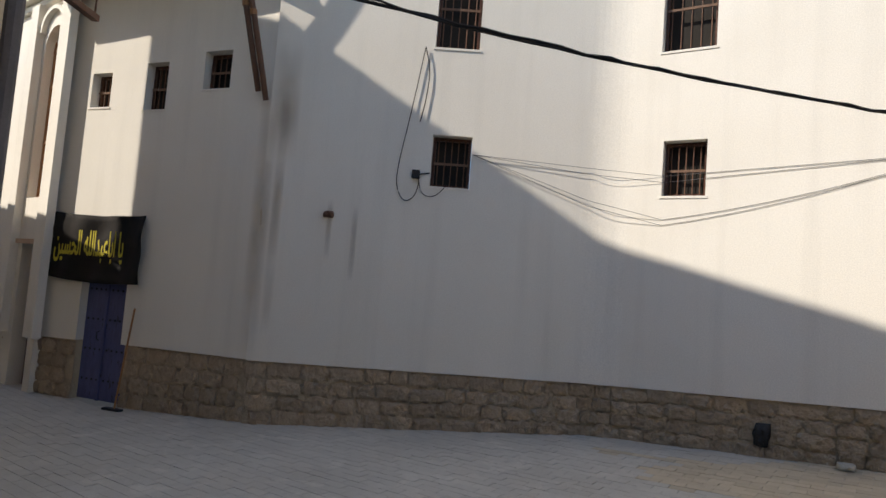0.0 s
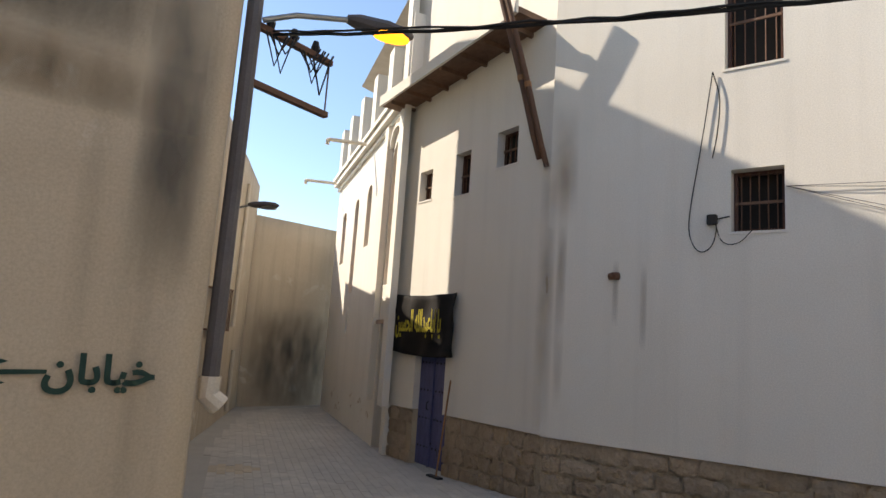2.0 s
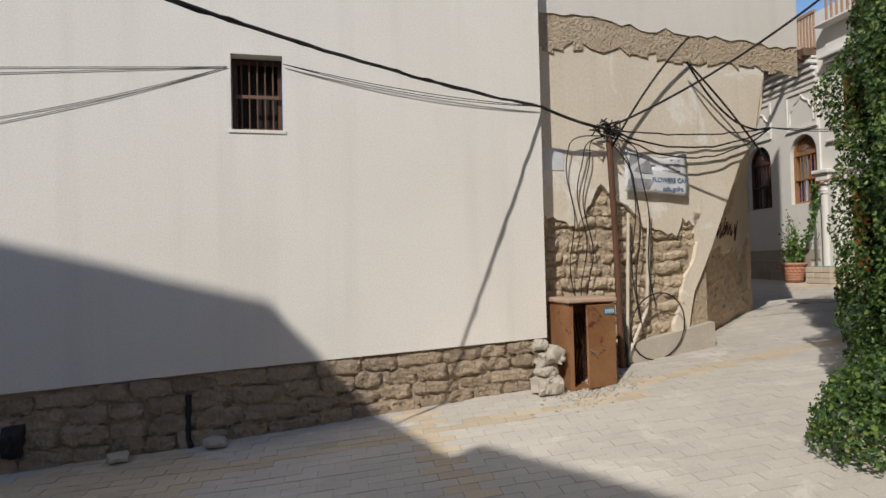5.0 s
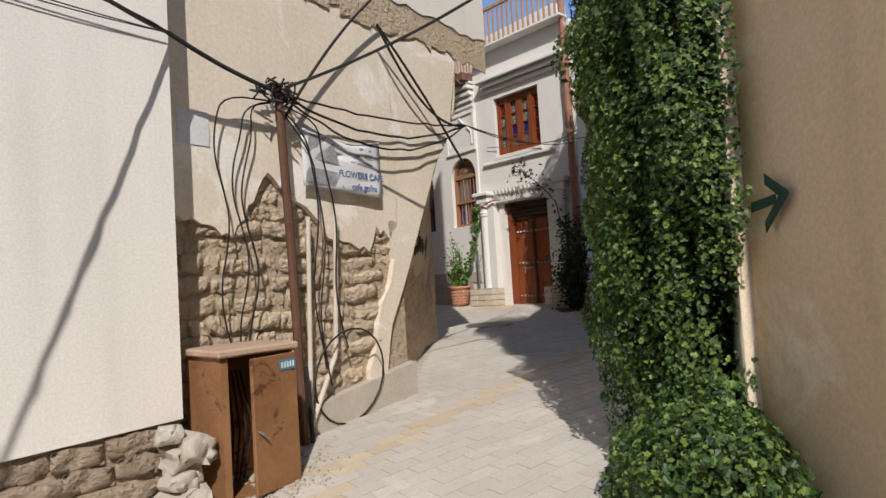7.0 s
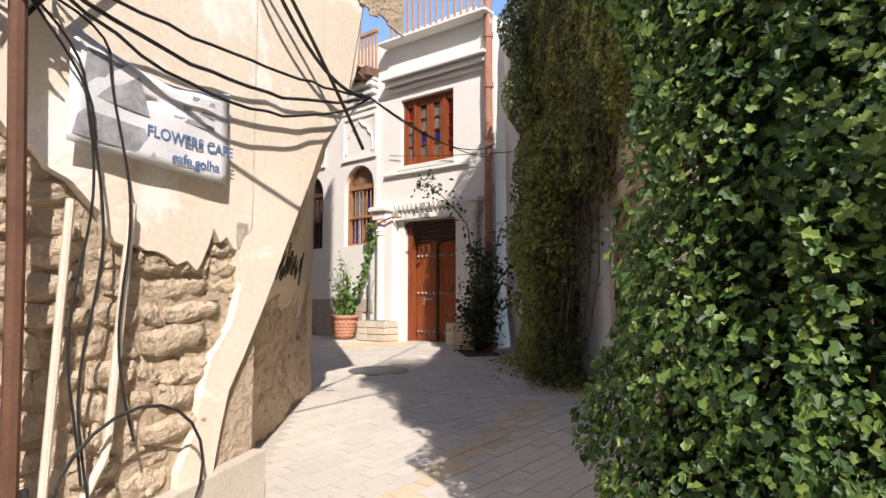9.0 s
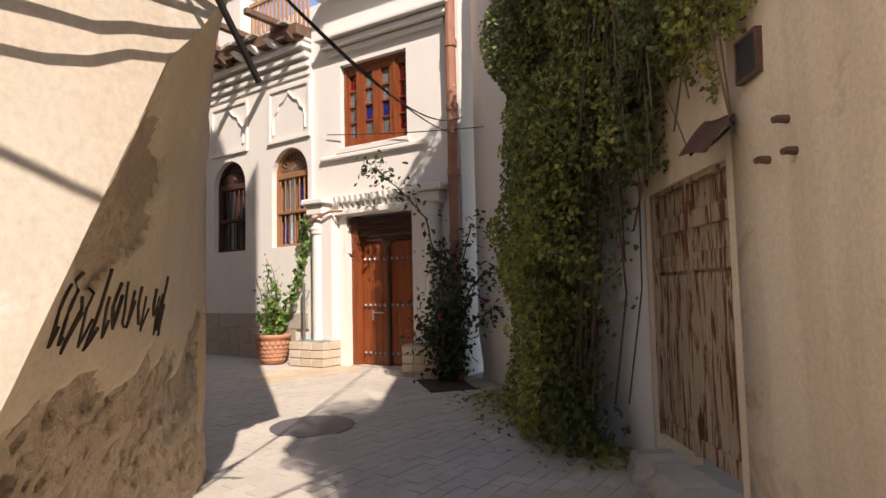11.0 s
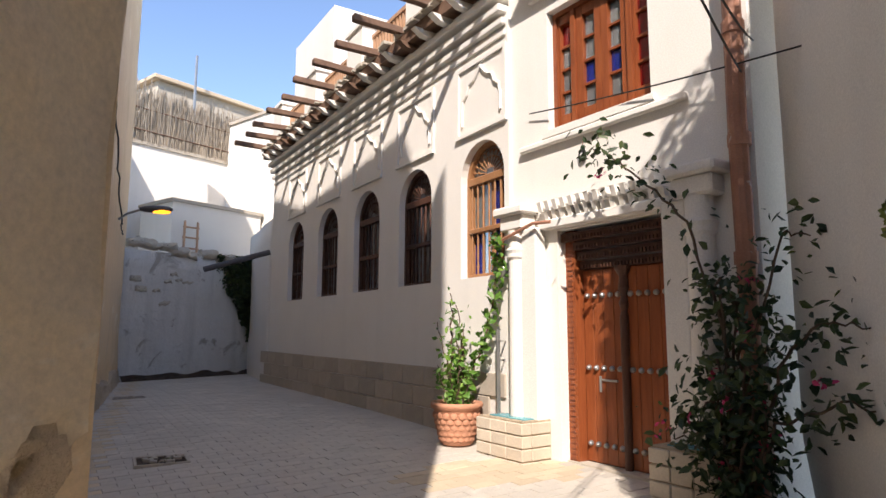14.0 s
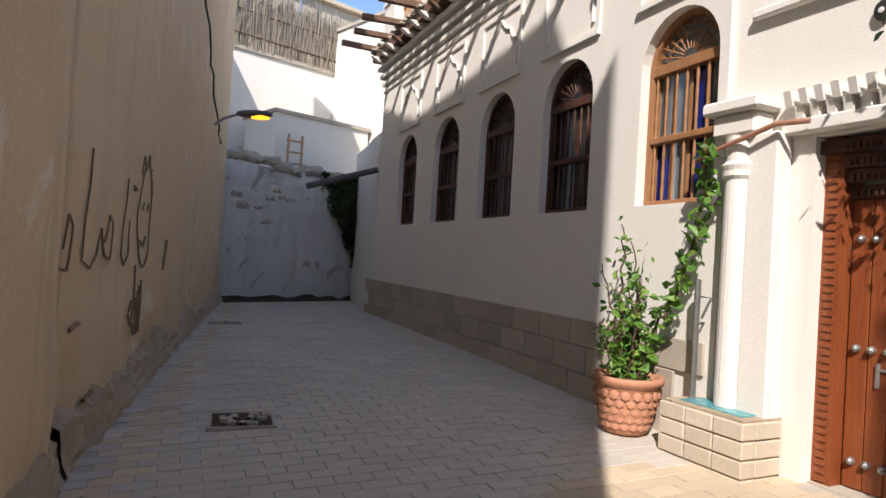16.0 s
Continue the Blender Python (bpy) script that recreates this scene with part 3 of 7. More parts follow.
edge_pts = [(u + rnd.uniform(-0.03, 0.03), z) for u, z in ragged]
fine = []
for (u0, z0), (u1, z1) in zip(edge_pts, edge_pts[1:]):
    for k in range(4):
        s = k / 4
        fine.append((u0 + (u1 - u0) * s, z0 + (z1 - z0) * s + rnd.uniform(-0.035, 0.035)))
fine.append((RUBL, 2.3))
for (u0, z0), (u1, z1) in zip(fine, fine[1:]):
    prism(bm, [(u0, z0), (u1, z1), (u1, 12.4), (u0, 12.4)], -0.07, 0.0)
zz = [2.38, 2.52, 2.7, 2.85, 2.96, 3.08, 3.24, 3.42, 3.8, 4.23, 4.5, 4.86, 7.5, 12.4]
for z0, z1 in zip(zz, zz[1:]):
    prism(bm, [(prof_u(z0), z0), (0, z0), (0, z1), (prof_u(z1), z1)], -0.25, 0.0)
# the rib of plaster that follows the springing of the arch
zz = [0.35, 0.7, 0.95, 1.15, 1.35, 1.55, 1.76, 2.0, 2.31, 2.38]
for z0, z1 in zip(zz, zz[1:]):
    w0, w1 = max(0.22, 0.1 - prof_u(z0)) + 0.04 * math.sin(z0 * 9), max(0.22, 0.1 - prof_u(z1)) + 0.04 * math.sin(z1 * 9)
    prism(bm, [(prof_u(z0), z0), (prof_u(z0) + w0, z0), (prof_u(z1) + w1, z1), (prof_u(z1), z1)], -0.25, 0.0)
bmesh.ops.remove_doubles(bm, verts=bm.verts[:], dist=0.002)
structure("wall_arch_plaster", bm, PLASTER_R, RUB, "remaining sheet of cream plaster with a ragged broken edge", "wall")
bm = bmesh.new()
box(bm, -0.12, 1.3, -0.05, 0.05, -0.1, 0.82)
for v_ in bm.verts:
    if v_.co.z > 0:
        v_.co.z = 0.95 if v_.co.x < 0.5 else 0.74
structure("wall_footing", bm, CONCRETE, RUB, "smooth cement footing along the rubble wall", "footing")
bm = bmesh.new()
box(bm, RUBL, RUBL + 0.3, -0.5, 0.05, -0.2, 10.5)
structure("wall_joint", bm, PLASTER_B, RUB, "grey return between two houses", "wall")

# white wash higher up, with a broken lower edge over a band of bare stone
bm = bmesh.new()
us = [-1.86 + 0.14 * k for k in range(33)]
lo_z = [4.72 + 0.10 * noise.noise(Vector((u * 1.7, 4.0, 0))) + rnd.uniform(-0.04, 0.04) for u in us]
for (ua, za), (ub, zb) in zip(zip(us, lo_z), zip(us[1:], lo_z[1:])):
    prism(bm, [(ua, za), (min(ub, 2.62), zb), (min(ub, 2.62), 12.4), (ua, 12.4)], 0.004, 0.035)
bmesh.ops.remove_doubles(bm, verts=bm.verts[:], dist=0.002)
structure("wall_upper_wash", bm, PLASTER, RUB, "white upper wall with a broken lower edge", "wall")
bm = bmesh.new()
for (ua, za), (ub, zb) in zip(zip(us, lo_z), zip(us[1:], lo_z[1:])):
    prism(bm, [(ua, 4.38 + rnd.uniform(-0.06, 0.06) - 0.25 * max(0, ua - 1.9)), (min(ub, 2.62), 4.38 + rnd.uniform(-0.06, 0.06) - 0.25 * max(0, ub - 1.9)), (min(ub, 2.62), zb + 0.05), (ua, za + 0.05)], 0.002, 0.02)
structure("wall_bare_band", bm, RUBBLE, RUB, "band of bare mud mortar under the white wash", "wall")

# ---- alley wall, far wall ----
def plain_wall(name, p, q, z0, z1, material, label, t=0.4, relief=0.05, n=None, foot=0.0):
    """A plastered wall from p to q whose left is outside, with an uneven face."""
    d = Vector((q[0] - p[0], q[1] - p[1]))
    L = d.length
    m = side(p, d / L)
    bm = bmesh.new()
    nu, nz_ = n or (max(4, int(L * 3)), 14)
    g = [[None] * (nz_ + 1) for _ in range(nu + 1)]
    for i in range(nu + 1):
        for j in range(nz_ + 1):
            s = (j / nz_) ** 1.6
            u, z = L * i / nu, z0 + (z1 - z0) * s
            y = 0.0 if i in (0, nu) else lumpy((u + p[0], p[1], z), relief, 0.8)
            if foot and z < gz(p[0]) + foot and noise.noise(Vector((u * 1.7, 3.3, z * 1.2))) > -0.25 + (z - gz(p[0])) * 0.4:
                y -= 0.05 + 0.04 * noise.noise(Vector((u * 5, 1.1, z * 7)))
            g[i][j] = bm.verts.new((u, y, z))
    for i in range(nu):
        for j in range(nz_):
            bm.faces.new((g[i + 1][j], g[i][j], g[i][j + 1], g[i + 1][j + 1])).smooth = True
    b = [bm.verts.new(c) for c in ((0, -t, z0), (L, -t, z0), (L, -t, z1), (0, -t, z1))]
    bm.faces.new(b)
    bm.faces.new([g[i][nz_] for i in range(nu + 1)] + [b[2], b[3]])
    bm.faces.new([g[0][j] for j in range(nz_ + 1)] + [b[3], b[0]])
    bm.faces.new([g[nu][j] for j in range(nz_ + 1)] + [b[2], b[1]])
    return structure(name, bm, material, m, label, "wall"), m


wall_l1, ML1 = plain_wall("wall_alley_1", (16.7, 9.1), EDGE, 0.3, 12.4, PLASTER_W, "tall warm ochre mud-plastered wall", n=(16, 30), relief=0.07, foot=0.5)
wall_l2, ML2 = plain_wall("wall_alley_2", (24.3, 17.0), (16.7, 9.1), 0.3, 12.4, PLASTER_W, "tall ochre plastered wall with scrawled writing and a crumbling foot", n=(90, 40), relief=0.05, foot=0.55)
for m_, L_ in ((ML2, 10.9), (ML1, 4.2)):
    bm = bmesh.new()
    n_u = int(L_ * 7)
    cols_ = []
    for i in range(n_u + 1):
        u = L_ * i / n_u
        base_z = gz((m_ @ Vector((u, 0, 0))).x)
        top_ = 0.32 + 0.28 * noise.noise(Vector((u * 0.9, 0.0, 5.0))) + 0.14 * noise.noise(Vector((u * 4.0, 0.0, 1.0)))
        cols_.append([bm.verts.new((u, 0.03 + 0.07 * (1 - j / 6) + 0.05 * noise.noise(Vector((u * 5, j * 1.3, 2.0))) - (0.1 if j == 6 else 0), base_z - 0.05 + (top_ + 0.05) * j / 6)) for j in range(7)])
    for a_, b_ in zip(cols_, cols_[1:]):
        for j in range(6):
            bm.faces.new((b_[j], a_[j], a_[j + 1], b_[j + 1]))
    structure("trim_crumbling_foot", bm, MUD, m_, "crumbling bare mud foot of the alley wall", "wall foot")
wall_far, MFAR = plain_wall("wall_far", (28.2, 15.9), (24.2, 17.0), 0.6, 4.45, FARW, "patched pale wall that closes the lane", relief=0.08, foot=0.5)
wall_fr, MFR = plain_wall("wall_far_return", at(WF, 9.4).xy, (28.0, 16.2), 0.6, 5.2, PLASTER_H, "plain white wall at the end of the lane", relief=0.03)
# ---- walls on the sunny lane's south side ----
wall_r1, MR1 = plain_wall("wall_ivy", (8.9, 2.05), (12.95, 2.0), 0.0, 7.3, WASH, "tall peeling ochre wall hung with ivy", relief=0.06, foot=0.5)
bm = bmesh.new()
holed(bm, 1.55, 0.3, 7.3, 0.35, [(0.08, 1.5, 0.3, 2.95)])
structure("wall_old_door", bm, WASH, side((12.95, 2.0), (1, 0)), "ochre wall round an old door", "wall")
wall_r2, MR2 = plain_wall("wall_creeper", (14.5, 2.0), (18.42, 3.14), 0.3, 7.3, PLASTER_H, "tall white wall under hanging creeper", relief=0.06, foot=0.5)
wall_r0, MR0 = plain_wall("wall_arrow_sign", (4.5, 0.42), (8.9, 1.98), -0.3, 7.0, PLASTER_W, "ochre plastered wall with a painted arrow", relief=0.06)
# Unseen walls, added only to close off the open south side.
plain_wall("wall_south_1", (4.5, -9), (4.5, 0.42), -0.5, 7.0, PLASTER_B, "unseen plain wall added behind the camera", relief=0.03)
plain_wall("wall_south_2", (-4.0, -9), (4.5, -9), -0.5, 6.0, PLASTER_B, "unseen plain wall added behind the camera", relief=0.03)
# the house that throws its shade on the white wall
wall_s1, MS1 = plain_wall("wall_sign_house", (-2.97, 3.8), (-3.75, 1.2), -0.6, 9.99, PLASTER_B, "stained grey-beige house wall with painted writing", relief=0.02, n=(14, 24))
plain_wall("wall_sign_house_2", (-3.75, 1.2), (-4.0, -9), -0.6, 10.4, PLASTER_B, "stained grey-beige house wall", relief=0.02)
wall_s2, MS2 = plain_wall("wall_street_1", (-10.15, 8.46), (-2.97, 3.8), -0.8, 10.8, PLASTER_B, "beige house wall along the street", relief=0.02)
for v_ in wall_s2.data.vertices:
    if v_.co.z > 8.5:
        v_.co.z = float(np.interp(v_.co.x, [0, 4.35, 8.56], [10.95, 10.95, 10.04])) - (10.8 - v_.co.z)
wall_s3, MS3 = plain_wall("wall_street_2", (-14.9, 12.9), (-10.15, 8.46), -0.8, 6.2, PLASTER_B, "beige house wall along the street", relief=0.02)
wall_s4, MS4 = plain_wall("wall_street_end", (-14.3, 16.6), (-14.95, 12.7), -0.8, 5.3, PLASTER_B, "dark-stained beige wall that closes the street", relief=0.03)
bm = bmesh.new()
bm.faces.new([bm.verts.new((x, y, 9.4)) for x, y in ((-3.3, 3.6), (-6.7, 5.9), (-12, 4), (-12, -9), (-4.3, -9), (-4.0, 1.2))])
structure("roof_sign_house", bm, CONCRETE, label="flat roof", category="roof")
bm = bmesh.new()
for poly in (((4.6, 0.3), (8.9, 1.8), (8.9, -9), (4.6, -9)), ((8.9, 1.8), (13, 1.8), (18.4, 2.9), (24, 3), (24, -9), (8.9, -9))):
    bm.faces.new([bm.verts.new((x, y, 6.9)) for x, y in poly])
structure("roof_south", bm, CONCRETE, label="flat roofs south of the lane", category="roof")
bm = bmesh.new()
box(bm, -0.42, 0, -0.35, 0.02, -0.2, 7.3)
structure("wall_ivy_end", bm, PLASTER_W, side((8.9, 2.02), (1, 0)) @ pose(0.42, 0, 0), "end of the tall ochre wall", "wall")

# ---- terrace house: window front ----
WIN = [(0.02, 0.96), (1.72, 2.70), (3.40, 4.42), (5.17, 6.22), (7.08, 8.08)]
HOLES_W = [(a, b, 3.1, 4.83, True) for a, b in WIN]
house_wall = structure("wall_house_front", holed(bmesh.new(), 9.4, 0.6, 6.35, 0.4, HOLES_W, u0=-0.08), PLASTER_H, WF, "white plastered front of a traditional house", "wall")
HOLES_D = [(-0.12, 1.25, 0.6, 3.5), (0.0, 1.35, 4.65, 6.03)]
house_wall2 = structure("wall_house_door", holed(bmesh.new(), 2.0, 0.6, 7.2, 0.45, HOLES_D, u0=-0.95), PLASTER_H, DF, "white plastered door bay of a traditional house", "wall")
bm = bmesh.new()
box(bm, -0.95, -0.6, -4, -0.45, 0.6, 7.2)
structure("wall_house_side", bm, PLASTER_H, DF, "side wall of the house", "wall")
# stepped cornice, one moulding over another
for k, (z0, z1, n) in enumerate(((6.02, 6.10, 0.03), (6.16, 6.25, 0.07), (6.31, 6.41, 0.12), (6.47, 6.56, 0.18), (6.60, 6.66, 0.10))):
    bm = bmesh.new()
    box(bm, -0.05, 9.42, -0.1 if z0 > 6.3 else 0.002, n, z0, z1)
    bmesh.ops.bevel(bm, geom=bm.edges[:], offset=0.012, segments=1, affect="EDGES")
    structure("trim_cornice", bm, PLASTER_H, WF, "white plaster cornice moulding", "moulding")
bm = bmesh.new()
box(bm, -0.05, 9.45, -2.5, 0.3, 6.66, 6.84)
structure("ceiling_terrace_slab", bm, WOOD_B, WF, "timber edge of the roof terrace", "eave")


def fan_window(u0, u1, z0, z1, wood, glasses, label):
    """An arched window: wooden frame, two rails, turned bars, coloured panes and a fanlight."""
    w = thing("arched_window", WF @ pose((u0 + u1) / 2, -0.14, z0), label, "window", "arched windows of the white house")
    r, h = (u1 - u0) / 2 - 0.004, z1 - z0
    sp = h - r
    f = 0.055
    bm = bmesh.new()
    box(bm, -r, -r + f, -0.08, 0.04, 0, sp)
    box(bm, r - f, r, -0.08, 0.04, 0, sp)
    arc = lambda q, k: (q * math.cos(math.pi * k / 20), sp + q * math.sin(math.pi * k / 20))
    for k in range(20):
        prism(bm, [arc(r, k), arc(r, k + 1), arc(r - f, k + 1), arc(r - f, k)], -0.08, 0.04)
    part("frame", bm, wood, w)
    for z, hh in ((sp - 0.05, 0.1), (0.0, 0.05), (sp * 0.46, 0.06)):
        part("rail", bevelled(-r + f, r - f, -0.06, 0.05, z, z + hh, 0.008), wood, w)
    for k in range(7):
        x = -r + f + 0.04 + (2 * r - 2 * f - 0.08) * k / 6
        bm = bmesh.new()
        prof = []
        for q in range(15):
            zq = 0.05 + (sp - 0.1) * q / 14
            prof.append((0.011 + 0.004 * (q % 2), zq))
        lathe(bm, prof, 6, (x, 0.02))
        part("bar", bm, wood, w)
    n = 4
    for i in range(n):
        for j, (za, zb) in enumerate(((0.05, sp * 0.46), (sp * 0.46 + 0.06, sp - 0.05))):
            x0 = -r + f + (2 * r - 2 * f) * i / n
            x1 = -r + f + (2 * r - 2 * f) * (i + 1) / n
            bm = bmesh.new()
            box(bm, x0 + 0.018, x1 - 0.018, -0.05, -0.042, za, zb)
            g = part("pane", bm, glasses[(i + j * 2) % len(glasses)], w)
            bm = bmesh.new()
            box(bm, x0 - 0.0, x0 + 0.018, -0.06, -0.03, za, zb)
            box(bm, x1 - 0.018, x1, -0.06, -0.03, za, zb)
            part("sash", bm, wood, w)
    # fanlight: spokes, petals and one pane behind
    bm = bmesh.new()
    for k in range(1, 12):
        a = math.pi * k / 12
        tube(bm, [(0.09 * math.cos(a), 0.0, sp + 0.05 + 0.09 * math.sin(a)), ((r - f) * math.cos(a), 0.0, sp + 0.05 + (r - f - 0.05) * math.sin(a))], 0.007, 4)
    for q in (0.55, 0.78):
        for k in range(12):
            a0 = math.pi * k / 12
            pts = [((r - f) * (q + 0.12 * math.sin(math.pi * s / 4)) * math.cos(a0 + math.pi / 12 * s / 4), 0.0, sp + 0.05 + (r - f - 0.05) * (q + 0.12 * math.sin(math.pi * s / 4)) * math.sin(a0 + math.pi / 12 * s / 4)) for s in range(5)]
            tube(bm, pts, 0.007, 4)
    part("fan_tracery", bm, wood, w)
    bm = bmesh.new()
    inner = [((r - f) * math.cos(math.pi * k / 20), sp + 0.05 + (r - f - 0.05) * math.sin(math.pi * k / 20)) for k in range(21)]
    prism(bm, inner, -0.03, -0.024)
    part("fan_glass", bm, glasses[-1], w)
    # The unlit room is painted as a black sheet behind the panes.
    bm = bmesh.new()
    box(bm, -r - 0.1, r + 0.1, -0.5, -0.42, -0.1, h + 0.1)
    part("curtain", bm, DARK, w, "black sheet painted as the unlit room behind the panes")
    return w


# Sun and shade are put into the window colours: orange lit, dark shaded.
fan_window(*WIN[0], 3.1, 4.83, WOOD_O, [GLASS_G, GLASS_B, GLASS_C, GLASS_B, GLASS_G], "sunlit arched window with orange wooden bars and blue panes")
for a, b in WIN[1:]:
    fan_window(a, b, 3.1, 4.83, WOOD_D, [GLASS_K, GLASS_K, GLASS_K], "arched window in a shaded tone, with dark wooden bars and a fanlight")


# blind niches over the windows
def niche(u0, u1, z0, z1):
    w = thing("blind_niche", WF @ pose((u0 + u1) / 2, 0.0, z0), "shallow blind niche with a moulded ogee arch", "niche", "niches over the arched windows")
    r, h = (u1 - u0) / 2, z1 - z0
    bm = bmesh.new()
    box(bm, -r - 0.06, r + 0.06, 0.001, 0.045, 0.0, 0.05)
    part("ledge", bm, PLASTER_H, w)
    for s in (-1, 1):
        bm = bmesh.new()
        box(bm, min(s * r, s * (r + 0.06)), max(s * r, s * (r + 0.06)), 0.001, 0.03, 0.05, h)
        part("jamb", bm, PLASTER_H, w)
        cur = [(s * r * 0.86, 0.012, h * 0.18), (s * r * 0.86, 0.012, h * 0.42), (s * r * 0.80, 0.012, h * 0.55), (s * r * 0.62, 0.012, h * 0.62), (s * r * 0.52, 0.012, h * 0.74), (s * r * 0.30, 0.012, h * 0.78), (s * r * 0.14, 0.012, h * 0.86), (0, 0.012, h * 0.95)]
        bm = bmesh.new()
        tube(bm, cur, 0.022, 6)
        part("ogee", bm, PLASTER_H, w)
    bm = bmesh.new()
    box(bm, -r - 0.06, r + 0.06, 0.001, 0.03, h, h + 0.05)
    part("head", bm, PLASTER_H, w)


for a, b in WIN:
    niche(a - 0.02, b + 0.02, 4.95, 5.88)

# joist ends and corbels under the terrace
for k in range(11):
    u = 0.35 + 0.89 * k
    b = bevelled(-0.055, 0.055, -0.8, 1.05 + 0.04 * (k % 3 - 1), -0.05, 0.06, 0.012)
    ob = part("roof_beam", b, WOOD_B)
    ob.matrix_world = WF @ pose(u, 0, 6.90 + 0.01 * (k % 2), rnd.uniform(-1.5, 1.5), 0, rnd.uniform(-1.2, 1.2))
    tagged(ob, "dark squared beam jutting from the terrace edge", "beam", "terrace beams")
for k in range(20):
    bm = bmesh.new()
    prism(bm, [(-0.06, 0), (0.06, 0), (0.06, 0.12), (-0.06, 0.12)], 0.0, 0.34)
    for v_ in bm.verts:
        if v_.co.y > 0.2 and v_.co.z < 0.05:
            v_.co.y -= 0.14
            v_.co.z += 0.03
    ob = part("corbel", bm, PLASTER_H if k % 4 else WOOD_B)
    ob.matrix_world = WF @ pose(0.12 + 0.47 * k, 0.1, 6.56)
    tagged(ob, "worn pale corbel under the terrace edge", "corbel", "terrace corbels")
bm = bmesh.new()
for k in range(160):
    u, s = rnd.uniform(0, 9.4), rnd.uniform(0.05, 0.16)
    z = 6.84 + rnd.uniform(0, 0.03)
    v_ = box(bm, u, u + s, rnd.uniform(0.05, 0.2), rnd.uniform(0.25, 0.42), z, z + rnd.uniform(0.02, 0.06))
ob = structure("trim_eave_rubble", bm, CONCRETE, WF, "broken mortar along the terrace edge", "mortar")


def railing(m, L, label, n=None):
    r = thing("balcony_railing", m, label, "railing", "terrace railings")
    for z, h in ((0.06, 0.06), (0.95, 0.07)):
        bm = bmesh.new()
        box(bm, 0, L, -0.035, 0.035, z, z + h)
        part("rail", bm, WOOD_P, r)
    n = n or int(L / 0.11)
    for k in range(n):
        bm = bmesh.new()
        x = (k + 0.5) * L / n
        box(bm, x - 0.02, x + 0.02, -0.02, 0.02, 0.12, 0.95)
        part("baluster", bm, WOOD_P, r)
    return r


for k in range(4):
    u = 0.2 + 2.4 * k
    railing(WF @ pose(u, -0.25, 6.88), 1.7, "wooden balcony railing along the roof terrace")
    bm = bmesh.new()
    box(bm, u + 1.7, u + 2.4, -0.5, -0.02, 6.84, 8.05)
    box(bm, u + 1.66, u + 2.44, -0.54, 0.02, 8.05, 8.13)
    ob = structure("trim_terrace_pier", bm, PLASTER_H, WF, "white plastered pier of the terrace parapet", "pier")
bm = bmesh.new()
box(bm, 7.6, 10.4, -3.2, -0.75, 6.5, 10.2)
structure("wall_upper_room", bm, PLASTER_H, WF, "white upper room on the roof terrace", "wall")
bm = bmesh.new()
box(bm, -0.4, 7.6, -3.4, -2.9, 6.8, 9.2)
structure("wall_terrace_back", bm, PLASTER_H, WF, "white rear wall of the roof terrace", "wall")
# ---- door bay ----
for z0, z1, n, u0, u1 in ((4.46, 4.53, 0.07, -0.4, 1.77), (6.22, 6.30, 0.08, -0.75, 1.6), (6.32, 6.42, 0.16, -0.82, 1.66), (6.44, 6.52, 0.24, -0.88, 1.72), (7.2, 7.26, 0.3, -0.95, 1.75), (6.52, 7.2, 0.03, -0.9, 1.7)):
    bm = bmesh.new()
    box(bm, u0, u1, 0.002, n, z0, z1)
    bmesh.ops.bevel(bm, geom=bm.edges[:], offset=0.014, segments=1, affect="EDGES")
    structure("trim_door_bay", bm, PLASTER_H, DF, "white plaster ledge of the door bay", "moulding")
railing(DF @ pose(-0.8, 0.12, 7.20), 2.4, "wooden balcony railing above the door bay", 16)
for s, u in ((-1, -0.50), (1, 1.76)):
    c = thing("door_column", DF @ pose(u, 0.10, 1.0), "white engaged column with a moulded capital", "column", "columns beside the door")
    bm = bmesh.new()
    lathe(bm, [(0.115, 0), (0.112, 2.22), (0.135, 2.25), (0.135, 2.29), (0.15, 2.33), (0.115, 2.36), (0.12, 2.55)], 20)
    part("shaft", bm, PLASTER_H, c, smooth=False)
    part("pilaster", bevelled(0.1 if s < 0 else -0.34, 0.34 if s < 0 else -0.1, -0.095, 0.06, 0, 2.55), PLASTER_H, c)
    part("capital", bevelled(-0.19, 0.19, -0.095, 0.12, 2.55, 2.72, 0.02), PLASTER_H, c)
    part("abacus", bevelled(-0.25, 0.25, -0.095, 0.18, 2.72, 2.82, 0.02), PLASTER_H, c)
band = thing("stalactite_band", DF @ pose(0, 0.003, 3.52), "white carved plaster band over the door", "cornice")
part("fascia", bevelled(-0.2, 1.45, 0, 0.10, 0.0, 0.1), PLASTER_H, band)
for k in range(14):
    for j in range(2):
        x = -0.12 + 0.112 * k + (0.056 if j else 0)
        bm = bmesh.new()
        box(bm, x - 0.028, x + 0.028, 0.0, 0.14 - 0.05 * (1 - j), 0.10 + 0.1 * j, 0.20 + 0.1 * j)
        for v_ in bm.verts:
            if v_.co.z < 0.15 + 0.1 * j and v_.co.y > 0.05:
                v_.co.y -= 0.035
        part("drop", bm, PLASTER_H, band)

